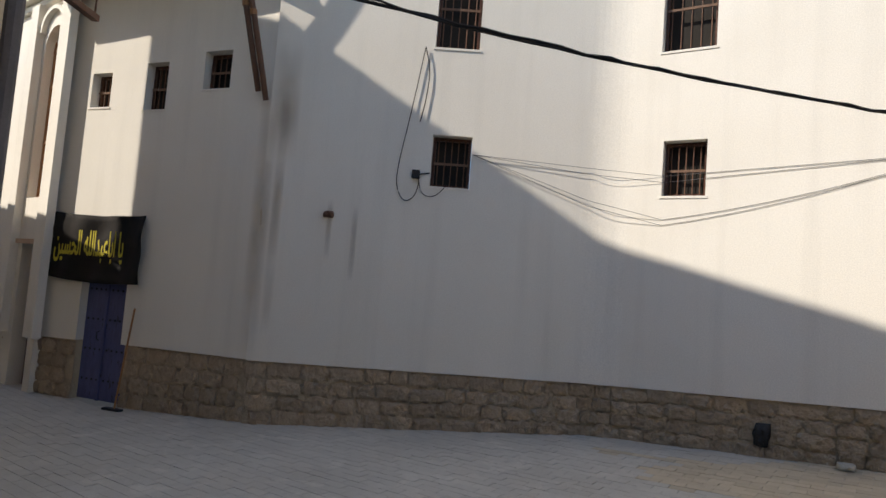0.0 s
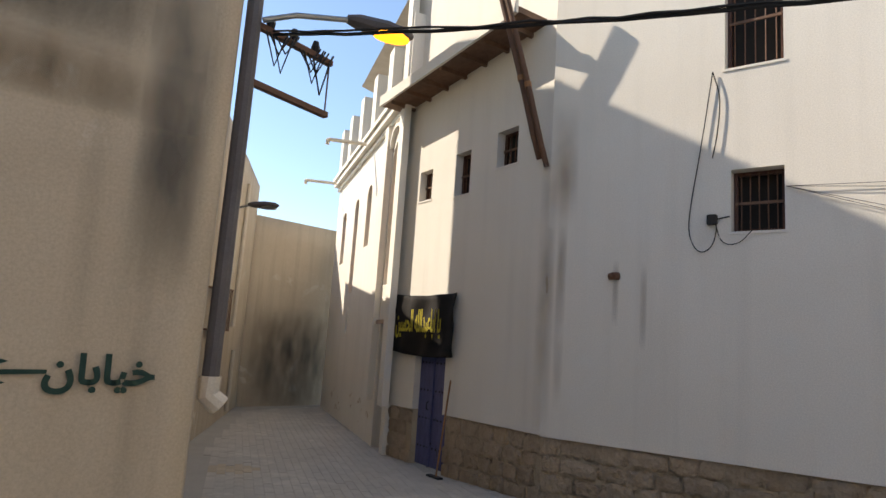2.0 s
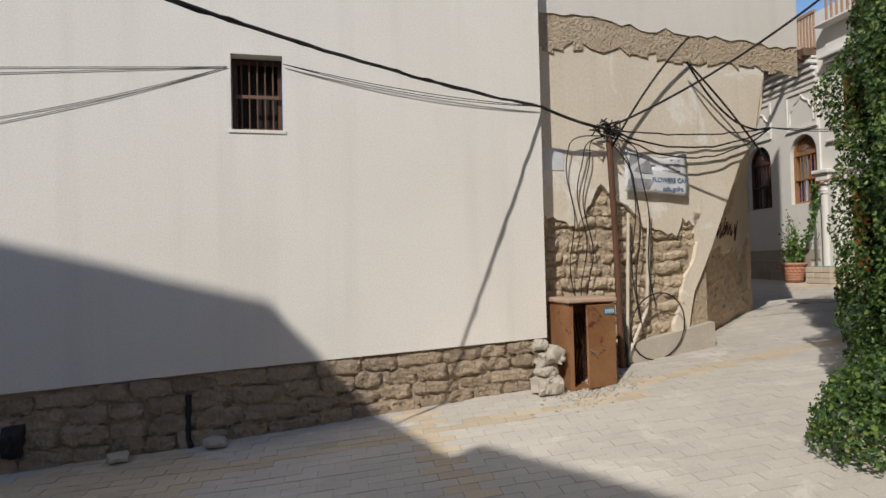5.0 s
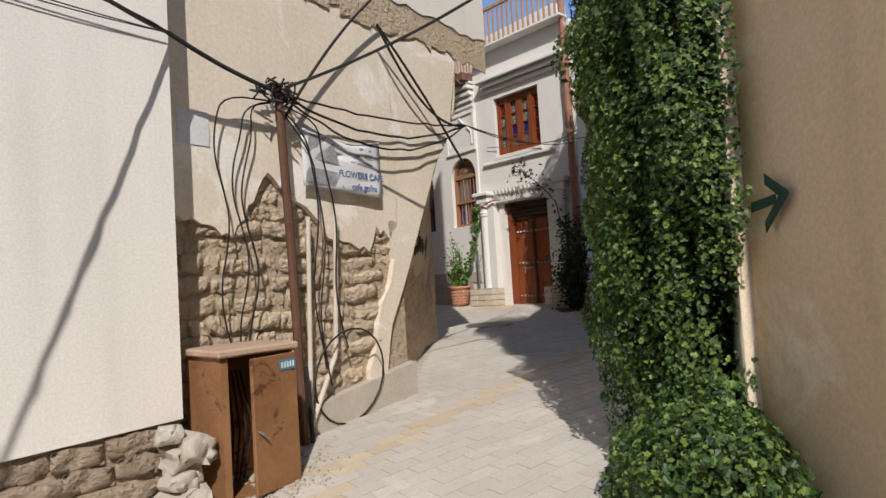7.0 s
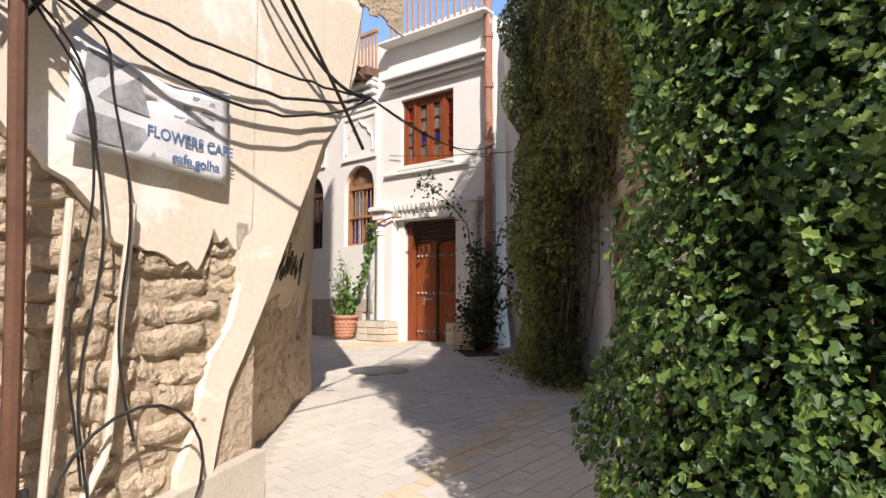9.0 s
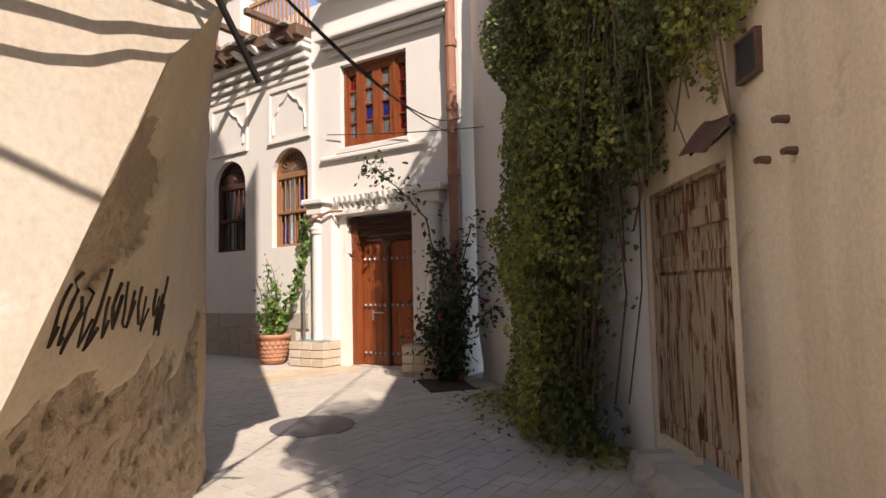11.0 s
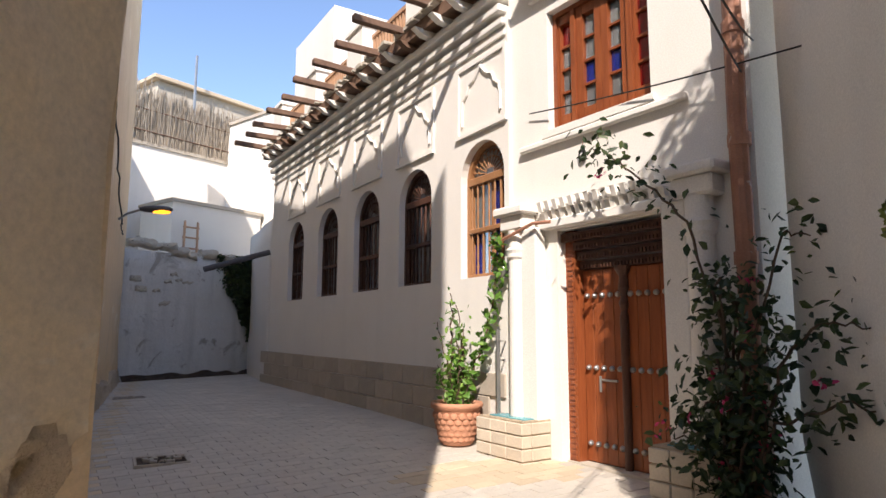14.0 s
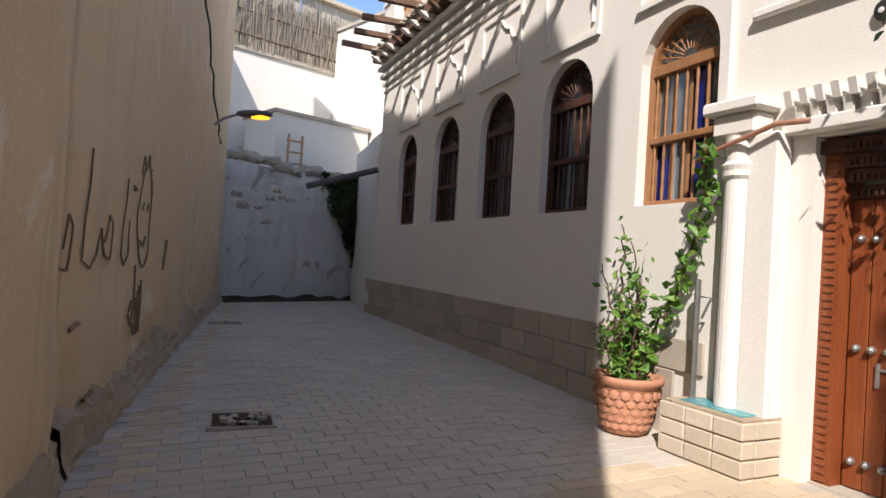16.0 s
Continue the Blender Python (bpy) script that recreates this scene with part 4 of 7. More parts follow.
dr = thing("wooden_door", DF @ pose(-0.12, -0.18, 1.08), "carved double-leaf door of reddish varnished wood with iron studs", "door")
bm = bmesh.new()
for a in ((0.0, 0.13, 0.0, 2.42), (1.24, 1.37, 0.0, 2.42)):
    box(bm, a[0], a[1], -0.2, 0.06, a[2], a[3])
    for k in range(44):
        z = 0.05 + k * 0.054
        box(bm, a[0] + 0.03, a[1] - 0.03, 0.06, 0.072, z, z + 0.03)
part("carved_frame", bm, WOOD_R, dr, "carved wooden door frame")
for k in range(4):
    bm = bmesh.new()
    z = 2.0 + 0.1 * k
    box(bm, 0.13 if k < 3 else 0.0, 1.24 if k < 3 else 1.37, -0.2, -0.02 + 0.05 * k, z, z + 0.085)
    n = 26
    for i in range(n):
        x = 0.14 + i * 1.08 / n
        box(bm, x, x + 0.022, -0.02 + 0.05 * k, 0.0 + 0.05 * k, z + 0.01, z + 0.05)
    part("lintel_moulding", bm, WOOD_D, dr, "dark carved lintel moulding")
for k in (0, 1):
    x0 = 0.13 + 0.555 * k
    leaf = part("leaf", bevelled(x0 + 0.004, x0 + 0.551, -0.12, -0.06, 0.03, 2.0), WOOD_R, dr)
    for i in range(4):
        part("plank", bevelled(x0 + 0.012 + i * 0.134, x0 + 0.012 + i * 0.134 + 0.128, -0.058, -0.05, 0.04, 1.99, 0.004), WOOD_R, leaf)
    for z in (0.22, 0.98, 1.72):
        for i in range(5):
            bm = bmesh.new()
            lathe(bm, [(0.026, -0.05), (0.03, -0.04), (0.024, -0.02), (0.01, -0.005)], 10)
            for v_ in bm.verts:
                v_.co = Vector((x0 + 0.08 + i * 0.1 + v_.co.x, v_.co.z, z + v_.co.y))
            part("stud", bm, STEEL, leaf)
bm = bmesh.new()
lathe(bm, [(0.04, 0.03), (0.045, 1.5), (0.03, 1.55), (0.05, 1.62), (0.03, 1.7), (0.055, 1.78), (0.04, 1.9), (0.08, 1.96), (0.09, 2.0)], 12, (0.685, -0.03))
part("centre_post", bm, WOOD_D, dr, "turned dark centre post")
bm = bmesh.new()
tube(bm, [(0.80, -0.04, 0.86), (1.02, -0.04, 0.86)], 0.012)
tube(bm, [(1.02, -0.04, 0.90), (1.02, -0.04, 0.74)], 0.014)
part("bolt", bm, STEEL, dr)
bm = bmesh.new()
box(bm, 0.0, 1.37, -0.2, 0.1, -0.06, 0.03)
part("threshold", bm, CONCRETE, dr)

bw = thing("casement_window", DF @ pose(0.0, -0.14, 4.65), "large red-brown wooden casement with coloured panes", "window")
bm = bmesh.new()
for a in ((0.005, 0.06, 0, 1.375), (1.29, 1.345, 0, 1.375), (0.06, 1.29, 0, 0.05), (0.06, 1.29, 1.325, 1.375), (0.27, 0.33, 0.05, 1.325), (1.02, 1.08, 0.05, 1.325)):
    box(bm, a[0], a[1], -0.08, 0.05, a[2], a[3])
part("frame", bm, WOOD_R, bw)
for x0, x1, cols in ((0.06, 0.27, [GLASS_R] * 4), (0.33, 0.675, [GLASS_G, GLASS_B, GLASS_C, GLASS_C]), (0.675, 1.02, [GLASS_G, GLASS_B, GLASS_C, GLASS_C]), (1.08, 1.29, [GLASS_C, GLASS_G, GLASS_C, GLASS_R])):
    bm = bmesh.new()
    e = 0.09 if x1 - x0 > 0.3 else 0.03
    for a in ((x0, x0 + e, 0.05, 1.325), (x1 - e, x1, 0.05, 1.325), (x0 + e, x1 - e, 0.05, 0.16), (x0 + e, x1 - e, 1.22, 1.325)):
        box(bm, a[0] + 0.003, a[1] - 0.003, -0.06, 0.02, a[2], a[3])
    for k in range(1, 4):
        box(bm, x0 + e, x1 - e, -0.05, 0.0, 0.16 + 1.06 * k / 4 - 0.012, 0.16 + 1.06 * k / 4 + 0.012)
    s = part("sash", bm, WOOD_R, bw)
    for k in range(4):
        bm = bmesh.new()
        box(bm, x0 + e, x1 - e, -0.04, -0.034, 0.16 + 1.06 * k / 4 + 0.012, 0.16 + 1.06 * (k + 1) / 4 - 0.012)
        part("pane", bm, cols[k], s)
# This black sheet paints the darkness of the room.
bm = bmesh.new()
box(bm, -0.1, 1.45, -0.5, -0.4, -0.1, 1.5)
part("curtain", bm, DARK, bw, "black sheet in place of the dark room behind the panes")
for z0 in (4.55,):
    bm = bmesh.new()
    box(bm, -0.06, 1.41, 0.001, 0.05, z0, z0 + 0.07)
    structure("window_sill_1", bm, PLASTER_H, DF, "white plaster sill", "sill")

# ---- row house beyond the blue door ----
HOLES_R = [(0.15, 0.85, -0.8, 2.1), (0.12, 0.92, 2.9, 6.1, True), (2.95, 3.5, 4.05, 5.66, True), (4.6, 5.15, 2.95, 5.62, True), (6.5, 7.1, 3.94, 5.56, True), (4.85, 5.05, 1.84, 2.56)]
structure("wall_row_house", holed(bmesh.new(), 8.3, -0.8, 6.7, 0.35, HOLES_R, u0=-0.1), PLASTER, ROW, "cream plastered house front with tall arched windows", "wall")
for k, (z0, z1, n) in enumerate(((6.55, 6.66, 0.08), (6.68, 6.82, 0.2), (6.84, 6.95, 0.26))):
    bm = bmesh.new()
    box(bm, -0.3, 8.4, -0.3, n, z0, z1)
    structure("trim_row_cornice", bm, PLASTER, ROW, "cream plaster cornice", "moulding")
for u0, u1, n in ((-0.35, 0.02, 0.14), (1.02, 1.34, 0.14)):
    bm = bmesh.new()
    box(bm, u0, u1, 0.001, n, 0.45, 6.55 if u0 > 0 else 9.5)
    structure("trim_pilaster", bm, PLASTER, ROW, "cream plaster pilaster", "pilaster")
bm = bmesh.new()
for k in range(24):
    a0, a1 = math.pi * k / 24, math.pi * (k + 1) / 24
    f = lambda r, a: (0.52 + r * math.cos(a), 6.0 + r * 0.9 * math.sin(a))
    prism(bm, [f(0.5, a0), f(0.5, a1), f(0.42, a1), f(0.42, a0)], 0.001, 0.09)
structure("trim_arch", bm, PLASTER, ROW, "raised arch moulding over a tall window", "moulding")
for u in (-0.2, 1.5, 3.2, 4.9, 6.6, 8.1):
    bm = bmesh.new()
    box(bm, u - 0.22, u + 0.22, -0.35, 0.1, 6.95, 8.6)
    structure("trim_parapet_pier", bm, PLASTER, ROW, "cream parapet pier on the roof", "pier")
for u0 in (0.02, 1.72, 3.42, 5.12, 6.82):
    ob = part("parapet_screen", bevelled(u0, u0 + 1.26, -0.2, -0.14, 6.95, 8.2), STEEL)
    ob.matrix_world = ROW
    tagged(ob, "grey metal screen between roof piers", "screen", "roof screens")
for u in (3.3, 8.0):
    sp = thing("rain_spout", ROW @ pose(u, 0.2, 6.75), "white rain spout jutting from the roof edge", "spout", "rain spouts")
    bm = bmesh.new()
    tube(bm, [(0, 0, 0), (0, 0.95, -0.03)], 0.05, 8)
    part("pipe", bm, PIPE_W, sp)
    bm = bmesh.new()
    tube(bm, [(0, 0.95, -0.03), (0, 1.0, -0.05), (0, 1.0, -0.16)], 0.055, 8)
    part("elbow", bm, PIPE_W, sp)
for u0, u1, z0, z1 in ((0.12, 0.92, 2.9, 6.1), (2.95, 3.5, 4.05, 5.66), (4.6, 5.15, 2.95, 5.62), (6.5, 7.1, 3.94, 5.56)):
    w = thing("arched_lattice_window", ROW @ pose((u0 + u1) / 2, -0.15, z0), "tall arched window with a wooden lattice", "window", "windows of the row house")
    r, h = (u1 - u0) / 2, z1 - z0
    # Opaque near-black pane stands in for the dark room inside.
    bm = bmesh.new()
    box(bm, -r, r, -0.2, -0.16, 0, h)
    part("pane", bm, DARK, w, "near-black pane painted as the unlit room")
    bm = bmesh.new()
    for x in (-r + 0.03, 0, r - 0.03):
        box(bm, x - 0.025, x + 0.025, -0.04, 0.0, 0, h)
    for z in (0.03, h * 0.33, h * 0.66, h - r):
        box(bm, -r, r, -0.045, 0.005, z - 0.025, z + 0.025)
    part("frame", bm, WOOD_O, w)
    bm = bmesh.new()
    for k in range(int(h / 0.09)):
        box(bm, -r, r, -0.03, -0.02, k * 0.09, k * 0.09 + 0.015)
    for k in range(int(2 * r / 0.09)):
        box(bm, -r + k * 0.09, -r + k * 0.09 + 0.015, -0.03, -0.02, 0, h - r)
    part("lattice", bm, WOOD_O, w)
d2 = thing("brown_door", ROW @ pose(0.15, -0.25, -0.5), "dark brown wooden street door, closed", "door")
part("leaf", bevelled(0.0, 0.7, -0.06, 0, 0, 2.55), WOOD_D, d2)
for k in range(4):
    part("panel", bevelled(0.08, 0.62, 0.0, 0.03, 0.15 + 0.6 * k, 0.62 + 0.6 * k, 0.015), WOOD_D, d2)
bm = bmesh.new()
box(bm, -0.08, 0.78, 0.2, 0.34, 2.56, 2.64)
part("canopy", bm, RUST_T, d2)

# slanting eave over the blue door, and its leaning pipes
ev = thing("eave", V @ pose(0, 0, 6.55), "wooden eave with a white fascia", "eave")
bm = bmesh.new()
prism(bm, [(0.3, 0.3), (4.6, 0.0), (4.6, 0.1), (0.3, 0.4)], -0.02, 0.6)
part("soffit", bm, WOOD_B, ev)
bm = bmesh.new()
prism(bm, [(0.3, 0.28), (4.6, -0.02), (4.6, 0.2), (0.3, 0.5)], 0.6, 0.65)
part("fascia", bm, PLASTER, ev)
for k in range(7):
    bm = bmesh.new()
    box(bm, 0.6 + 0.6 * k, 0.66 + 0.6 * k, 0.0, 0.58, 0.2 - 0.042 * k, 0.3 - 0.042 * k)
    part("rafter", bm, WOOD_B, ev)
for dx in (0.0, 0.13):
    pp = thing("leaning_pipe", pose(-3.05 - dx, 9.12, 4.45 + dx), "dark rusty drainpipe leaning from the wall", "pipe", "leaning drainpipes")
    bm = bmesh.new()
    tube(bm, [(0, 0.14, 0), (-0.04, -0.02, 0.35), (-0.2, -0.18, 1.2), (-0.5, -0.45, 2.6), (-0.7, -0.62, 3.6)], 0.045, 8)
    part("pipe", bm, POLE, pp)
    bm = bmesh.new()
    tube(bm, [(-0.2, -0.18, 1.18), (-0.21, -0.19, 1.26)], 0.055, 8)
    part("collar", bm, RUST, pp)

def stain(name, m, u0, u1, z0, z1, material, label, out=0.006):
    """A thin flat skin of dirt on a wall."""
    bm = bmesh.new()
    bm.faces.new([bm.verts.new(c) for c in ((u1, out, z0), (u0, out, z0), (u0, out, z1), (u1, out, z1))])
    ob = structure(name, bm, material, m, label, "stain")
    ob.visible_shadow = False
    return ob


# water stains below the leaning pipes, and drips under the broken bracket
for u0, u1, z0, z1 in ((4.62, 4.92, 0.5, 4.75), (4.45, 4.62, 0.9, 4.6), (4.3, 4.77, 3.5, 5.4)):
    stain("trim_water_stain", BA, u0, u1, z0, z1, STAIN_G, "grey water stain running down the wall")
for u0, u1, z0, z1 in ((3.68, 3.78, 2.1, 3.0), (3.3, 3.4, 1.8, 2.95)):
    stain("trim_water_stain", BA, u0, u1, z0, z1, STAIN_G, "rusty drip below a broken bracket")
# damp on the sign house: a band under old render and a blot beside the drainpipe
stain("trim_damp_band", MS1, 0.2, 2.65, 3.12, 3.62, STAIN_B, "brown damp band across the house wall", 0.03)
stain("trim_damp_blot", MS1, 0.08, 0.62, 1.9, 4.4, STAIN_K, "dark damp blot beside the drainpipe", 0.034)
stain("trim_damp_blot", MS1, 0.2, 2.65, 3.55, 4.5, STAIN_K, "grey patch of old render on the house wall", 0.026)

stain("trim_damp_foot", MS4, 0.1, 3.8, -0.7, 2.6, STAIN_K, "dark damp soot on the foot of the street wall", 0.04)

# ---- banner over the blue door ----
bn = thing("banner", V @ pose(2.18, 0.03, 1.5), "black cloth banner with yellow lettering hung over the door", "banner")
bm = bmesh.new()
nu, nz_ = 24, 12
g = [[bm.verts.new((2.15 * i / nu, 0.06 + 0.035 * math.sin(i * 0.8 + j * 0.25) + 0.02 * math.sin(j * 0.9 + i * 0.3), 1.12 * j / nz_ - 0.05 * math.sin(math.pi * i / nu) * (1 if j else 1) + 0.03 * i / nu)) for j in range(nz_ + 1)] for i in range(nu + 1)]
for i in range(nu):
    for j in range(nz_):
        bm.faces.new((g[i + 1][j], g[i][j], g[i][j + 1], g[i + 1][j + 1])).smooth = True
ob = part("cloth", bm, CLOTH, bn)
so = ob.modifiers.new("thick", "SOLIDIFY")
so.thickness = 0.006


def lettering(name, text, size, m, material, parent=None, bold=0.0, depth=0.002, label=""):
    cu = bpy.data.curves.new(name, "FONT")
    cu.body, cu.size, cu.extrude, cu.offset = text, size, depth, bold
    cu.align_x = "CENTER"
    ob = new(name, cu)
    cu.materials.append(material)
    if parent:
        ob.parent = parent
    ob.matrix_local = m
    return tagged(ob, label)


HUSAYN = "\uFEE6\uFEF4\uFEB4\uFEA4\uFEDF\uFE8D \uFEEA\uFEE0\uFEDF\uFE8D\uFEAA\uFE92\uFECB\uFE8E\uFE91\uFE8D \uFE8E\uFEF3"
lettering("lettering", HUSAYN, 0.36, pose(1.08, 0.135, 0.42, 90, 0, 180) @ Matrix.Diagonal((0.56, 1.55, 1, 1)), GOLD, bn, 0.006)
st = thing("broom_stick", V @ pose(2.2, 0.06, gz(-5.0)), "thin wooden stick leaning beside the blue door", "stick")
bm = bmesh.new()
tube(bm, [(0.05, 0.16, 0.02), (0.0, 0.02, 1.6)], 0.015, 6)
part("shaft", bm, WOOD_O, st)
bm = bmesh.new()
box(bm, -0.1, 0.25, 0.12, 0.22, 0.0, 0.035)
part("head", bm, BLACK, st)

# ---- signs on the sign house ----
KHIABAN = "\uFEE5\uFE8E\uFE91\uFE8E\uFEF4\uFEA7"
word = thing("street_sign_writing", MS1 @ pose(0.62, 0.028, 1.30), "word and arrow in dark green paint on the wall", "graffiti")
lettering("word", KHIABAN, 0.27, pose(0.0, 0.0, 0.0, 90, 0, 180), GREEN_P, word, 0.008)
bm = bmesh.new()
prism(bm, [(0.48, 0.09), (0.95, 0.07), (0.95, 0.12), (0.48, 0.13)], -0.002, 0.002)
prism(bm, [(0.86, 0.22), (0.80, 0.20), (1.06, 0.095), (1.12, 0.1)], -0.002, 0.0025)
prism(bm, [(0.86, -0.02), (0.80, 0.0), (1.06, 0.1), (1.12, 0.1)], -0.002, 0.003)
bmesh.ops.scale(bm, vec=(0.66, 1, 0.66), verts=bm.verts[:])
part("arrow", bm, GREEN_P, word)
# arrow on the ivy-side wall
bm = bmesh.new()
prism(bm, [(-0.14, 0.0), (0.05, 0.02), (0.05, 0.06), (-0.14, 0.045)], -0.002, 0.002)
prism(bm, [(-0.02, 0.16), (0.14, 0.06), (0.10, 0.03), (-0.02, 0.11)], -0.002, 0.0025)
prism(bm, [(-0.04, -0.10), (0.14, 0.05), (0.10, 0.075), (-0.04, -0.05)], -0.002, 0.003)
ob = part("painted_arrow", bm, GREEN_P)
ob.matrix_world = MR0 @ pose(4.36, 0.05, 2.0, 0, 0, 0) @ Matrix.Diagonal((-1.2, 1, 1.2, 1))
tagged(ob, "dark green arrow painted on the ochre wall", "graffiti")


# ---- house foot: ashlar blocks ----
def ashlar(m, L, z_of, parent, rows=3, w=0.62, h=0.28, u0=0.0, skip=None):
    meshes = [mesh_of("block", bevelled(-w / 2 + 0.005, w / 2 - 0.005, 0.002, 0.03, 0.004, h - 0.004, 0.008), ASHLAR) for _ in range(1)]
    for r in range(rows):
        u = u0 + (w / 2 if r % 2 else 0)
        while u < L:
            if not (skip and skip[0] < u < skip[1]):
                ob = part("block", meshes[0], ASHLAR, parent)
                ob.matrix_local = pose(u + w / 2, 0.002 * ((r * 7 + int(u * 10)) % 3), 1.95 - h * (r + 1))
            u += w


# ---- stone plinths, stone by stone ----
STONES = [stone_mesh(w, 0.05, h, 11 + i, 0.02, "stone", STONE, 0.82) for i, (w, h) in enumerate(((0.42, 0.19), (0.36, 0.19), (0.50, 0.19), (0.30, 0.19), (0.46, 0.15), (0.34, 0.15), (0.40, 0.22), (0.28, 0.22)))]
SW = [0.42, 0.36, 0.50, 0.30, 0.46, 0.34, 0.40, 0.28]
SHH = [0.19, 0.19, 0.19, 0.19, 0.15, 0.15, 0.22, 0.22]


def plinth(name, m, L, u0=0.0, gaps=()):
    bm = bmesh.new()
    n = 12
    prevv = None
    for k in range(n + 1):
        u = u0 + (L - u0) * k / n
        zt, zb = plinth_top(at(m, u).x) - 0.004, gz(at(m, u).x) - 0.15
        cur = [bm.verts.new(c) for c in ((u, -0.055, zb), (u, -0.055, zt), (u, -0.4, zt), (u, -0.4, zb))]
        if prevv:
            for a in range(4):
                bm.faces.new((prevv[a], cur[a], cur[(a + 1) % 4], prevv[(a + 1) % 4]))
        else:
            bm.faces.new(cur)
        prevv = cur
    bm.faces.new(prevv[::-1])
    core = structure(name, bm, MUD, m, "rough stone plinth in mud mortar under the plaster", "plinth")
    for r in range(4):
        u = u0 + rnd.uniform(0, 0.2) * (r > 0)
        while u < L - 0.08:
            i = rnd.randrange(8)
            w = min(SW[i], L - u)
            x = at(m, u + w / 2).x
            zt, zb = plinth_top(x) - 0.01, gz(x) - 0.03
            h = (zt - zb) / 4
            if w > 0.1 and not any(a < u + w / 2 < b for a, b in gaps):
                ob = part("stone", STONES[i], STONE, core)
                ob.matrix_local = pose(u + w / 2, -0.075 + rnd.uniform(-0.015, 0.022), zb + h * r + 0.03 * noise.noise(Vector((u * 0.9, r * 2.0, 0))), 0, rnd.uniform(-3, 3), 0) @ Matrix.Diagonal((w / SW[i] * 1.02, 1, h / SHH[i] * rnd.uniform(0.88, 1.08), 1))
            u += w + 0.008
    return core

# ---- electric cabinet, pole, poster and cables at the rubble wall ----
cab = thing("electric_cabinet", pose(8.80, 5.18, gz(8.9), 0, 0, 13 - 90), "rusty steel street cabinet with its door ajar", "cabinet")
# x runs along its front, y into the wall side, front towards -y
cw, cd, ch = 0.54, 0.48, 0.93
bm = bmesh.new()
for a in ((-cw / 2, -cw / 2 + 0.02, -cd / 2, cd / 2, 0, ch), (cw / 2 - 0.02, cw / 2, -cd / 2, cd / 2, 0, ch), (-cw / 2 + 0.02, cw / 2 - 0.02, cd / 2 - 0.02, cd / 2, 0, ch), (-cw / 2 + 0.02, cw / 2 - 0.02, -cd / 2, cd / 2 - 0.02, 0, 0.03), (-cw / 2 + 0.02, -cw / 2 + 0.05, -cd / 2, -cd / 2 + 0.02, 0.03, ch)):
    box(bm, *a)
cab.matrix_world = pose(8.88, 5.28, gz(8.9) - 0.02, 0, 0, -27)
part("body", bm, RUST, cab)
part("top", bevelled(-cw / 2 - 0.03, cw / 2 + 0.03, -cd / 2 - 0.04, cd / 2 + 0.02, ch, ch + 0.05, 0.012), RUST_T, cab)
dm = pose(cw / 2, -cd / 2 - 0.005, 0.0, 0, 0, 12)
bm = bevelled(-0.40, 0.0, -0.03, 0.0, 0.03, ch - 0.02, 0.006)
dd = part("door", bm, RUST, cab)
dd.matrix_local = dm
bm = bmesh.new()
box(bm, -0.16, -0.02, -0.036, -0.031, 0.80, 0.87)
nb = part("number_plate", bm, SIGN_B, dd, "blue enamel number plate")
bm = bmesh.new()
for k in range(5):
    box(bm, -0.15 + 0.026 * k, -0.135 + 0.026 * k, -0.038, -0.0365, 0.815, 0.855)
part("digits", bm, WHITE_P, dd)
bm = bmesh.new()
tube(bm, [(-0.37, -0.03, 0.44), (-0.35, -0.06, 0.42), (-0.31, -0.06, 0.38)], 0.008)
part("latch", bm, STEEL, dd)
bm = bmesh.new()
for k in range(5):
    tube(bm, [(-0.1 + 0.03 * k, 0.05, 0.05), (-0.12 + 0.05 * k, 0.0, 0.4), (-0.08 + 0.03 * k, 0.08, 0.8)], 0.008, 5)
part("wiring", bm, CABLE, cab)
pole = thing("utility_pole", RUB @ pose(1.46, 0.16, gz(9.7)), "thin rusty steel pole carrying tangled cables", "pole")
bm = bmesh.new()
tube(bm, [(0, 0, 0), (0.04, 0.0, 1.6), (0.10, 0.0, 2.92)], 0.036, 8)
part("pole", bm, POLE, pole)
bm = bmesh.new()
tube(bm, [(-0.06, 0.03, 0.0), (-0.05, 0.03, 0.35), (-0.03, 0.02, 0.62)], 0.02, 6)
part("stub", bm, BLACK, pole)
bm = bmesh.new()
for k in range(26):
    c = Vector((0.10 + rnd.uniform(-0.14, 0.14), rnd.uniform(-0.08, 0.08), 2.86 + rnd.uniform(-0.1, 0.1)))
    tube(bm, [c + Vector((rnd.uniform(-0.1, 0.1), rnd.uniform(-0.06, 0.06), rnd.uniform(-0.06, 0.06))) for _ in range(4)], 0.009, 5)
part("cable_knot", bm, CABLE, pole, "black knot of taped cables")["kind"] = "stuff"
for u0, z0, u1, z1, k in ((1.30, 0.55, 1.22, 2.36, 0.02), (0.98, 0.95, 0.9, 2.38, 0.022)):
    pc = thing("conduit_pipe", RUB @ pose(0, 0.06, 0), "slim pale plastic conduit on the rubble wall", "pipe", "conduits")
    bm = bmesh.new()
    pts = [(u0, 0, z0), (u1, 0, z1)]
    if u0 < 1.1:
        pts = [(1.36, 0.02, 0.52), (1.0, 0.0, 1.13), (0.98, 0, 1.2), (0.9, 0, 2.38)]
    tube(bm, pts, k, 8)
    part("pipe", bm, PIPE_W, pc)

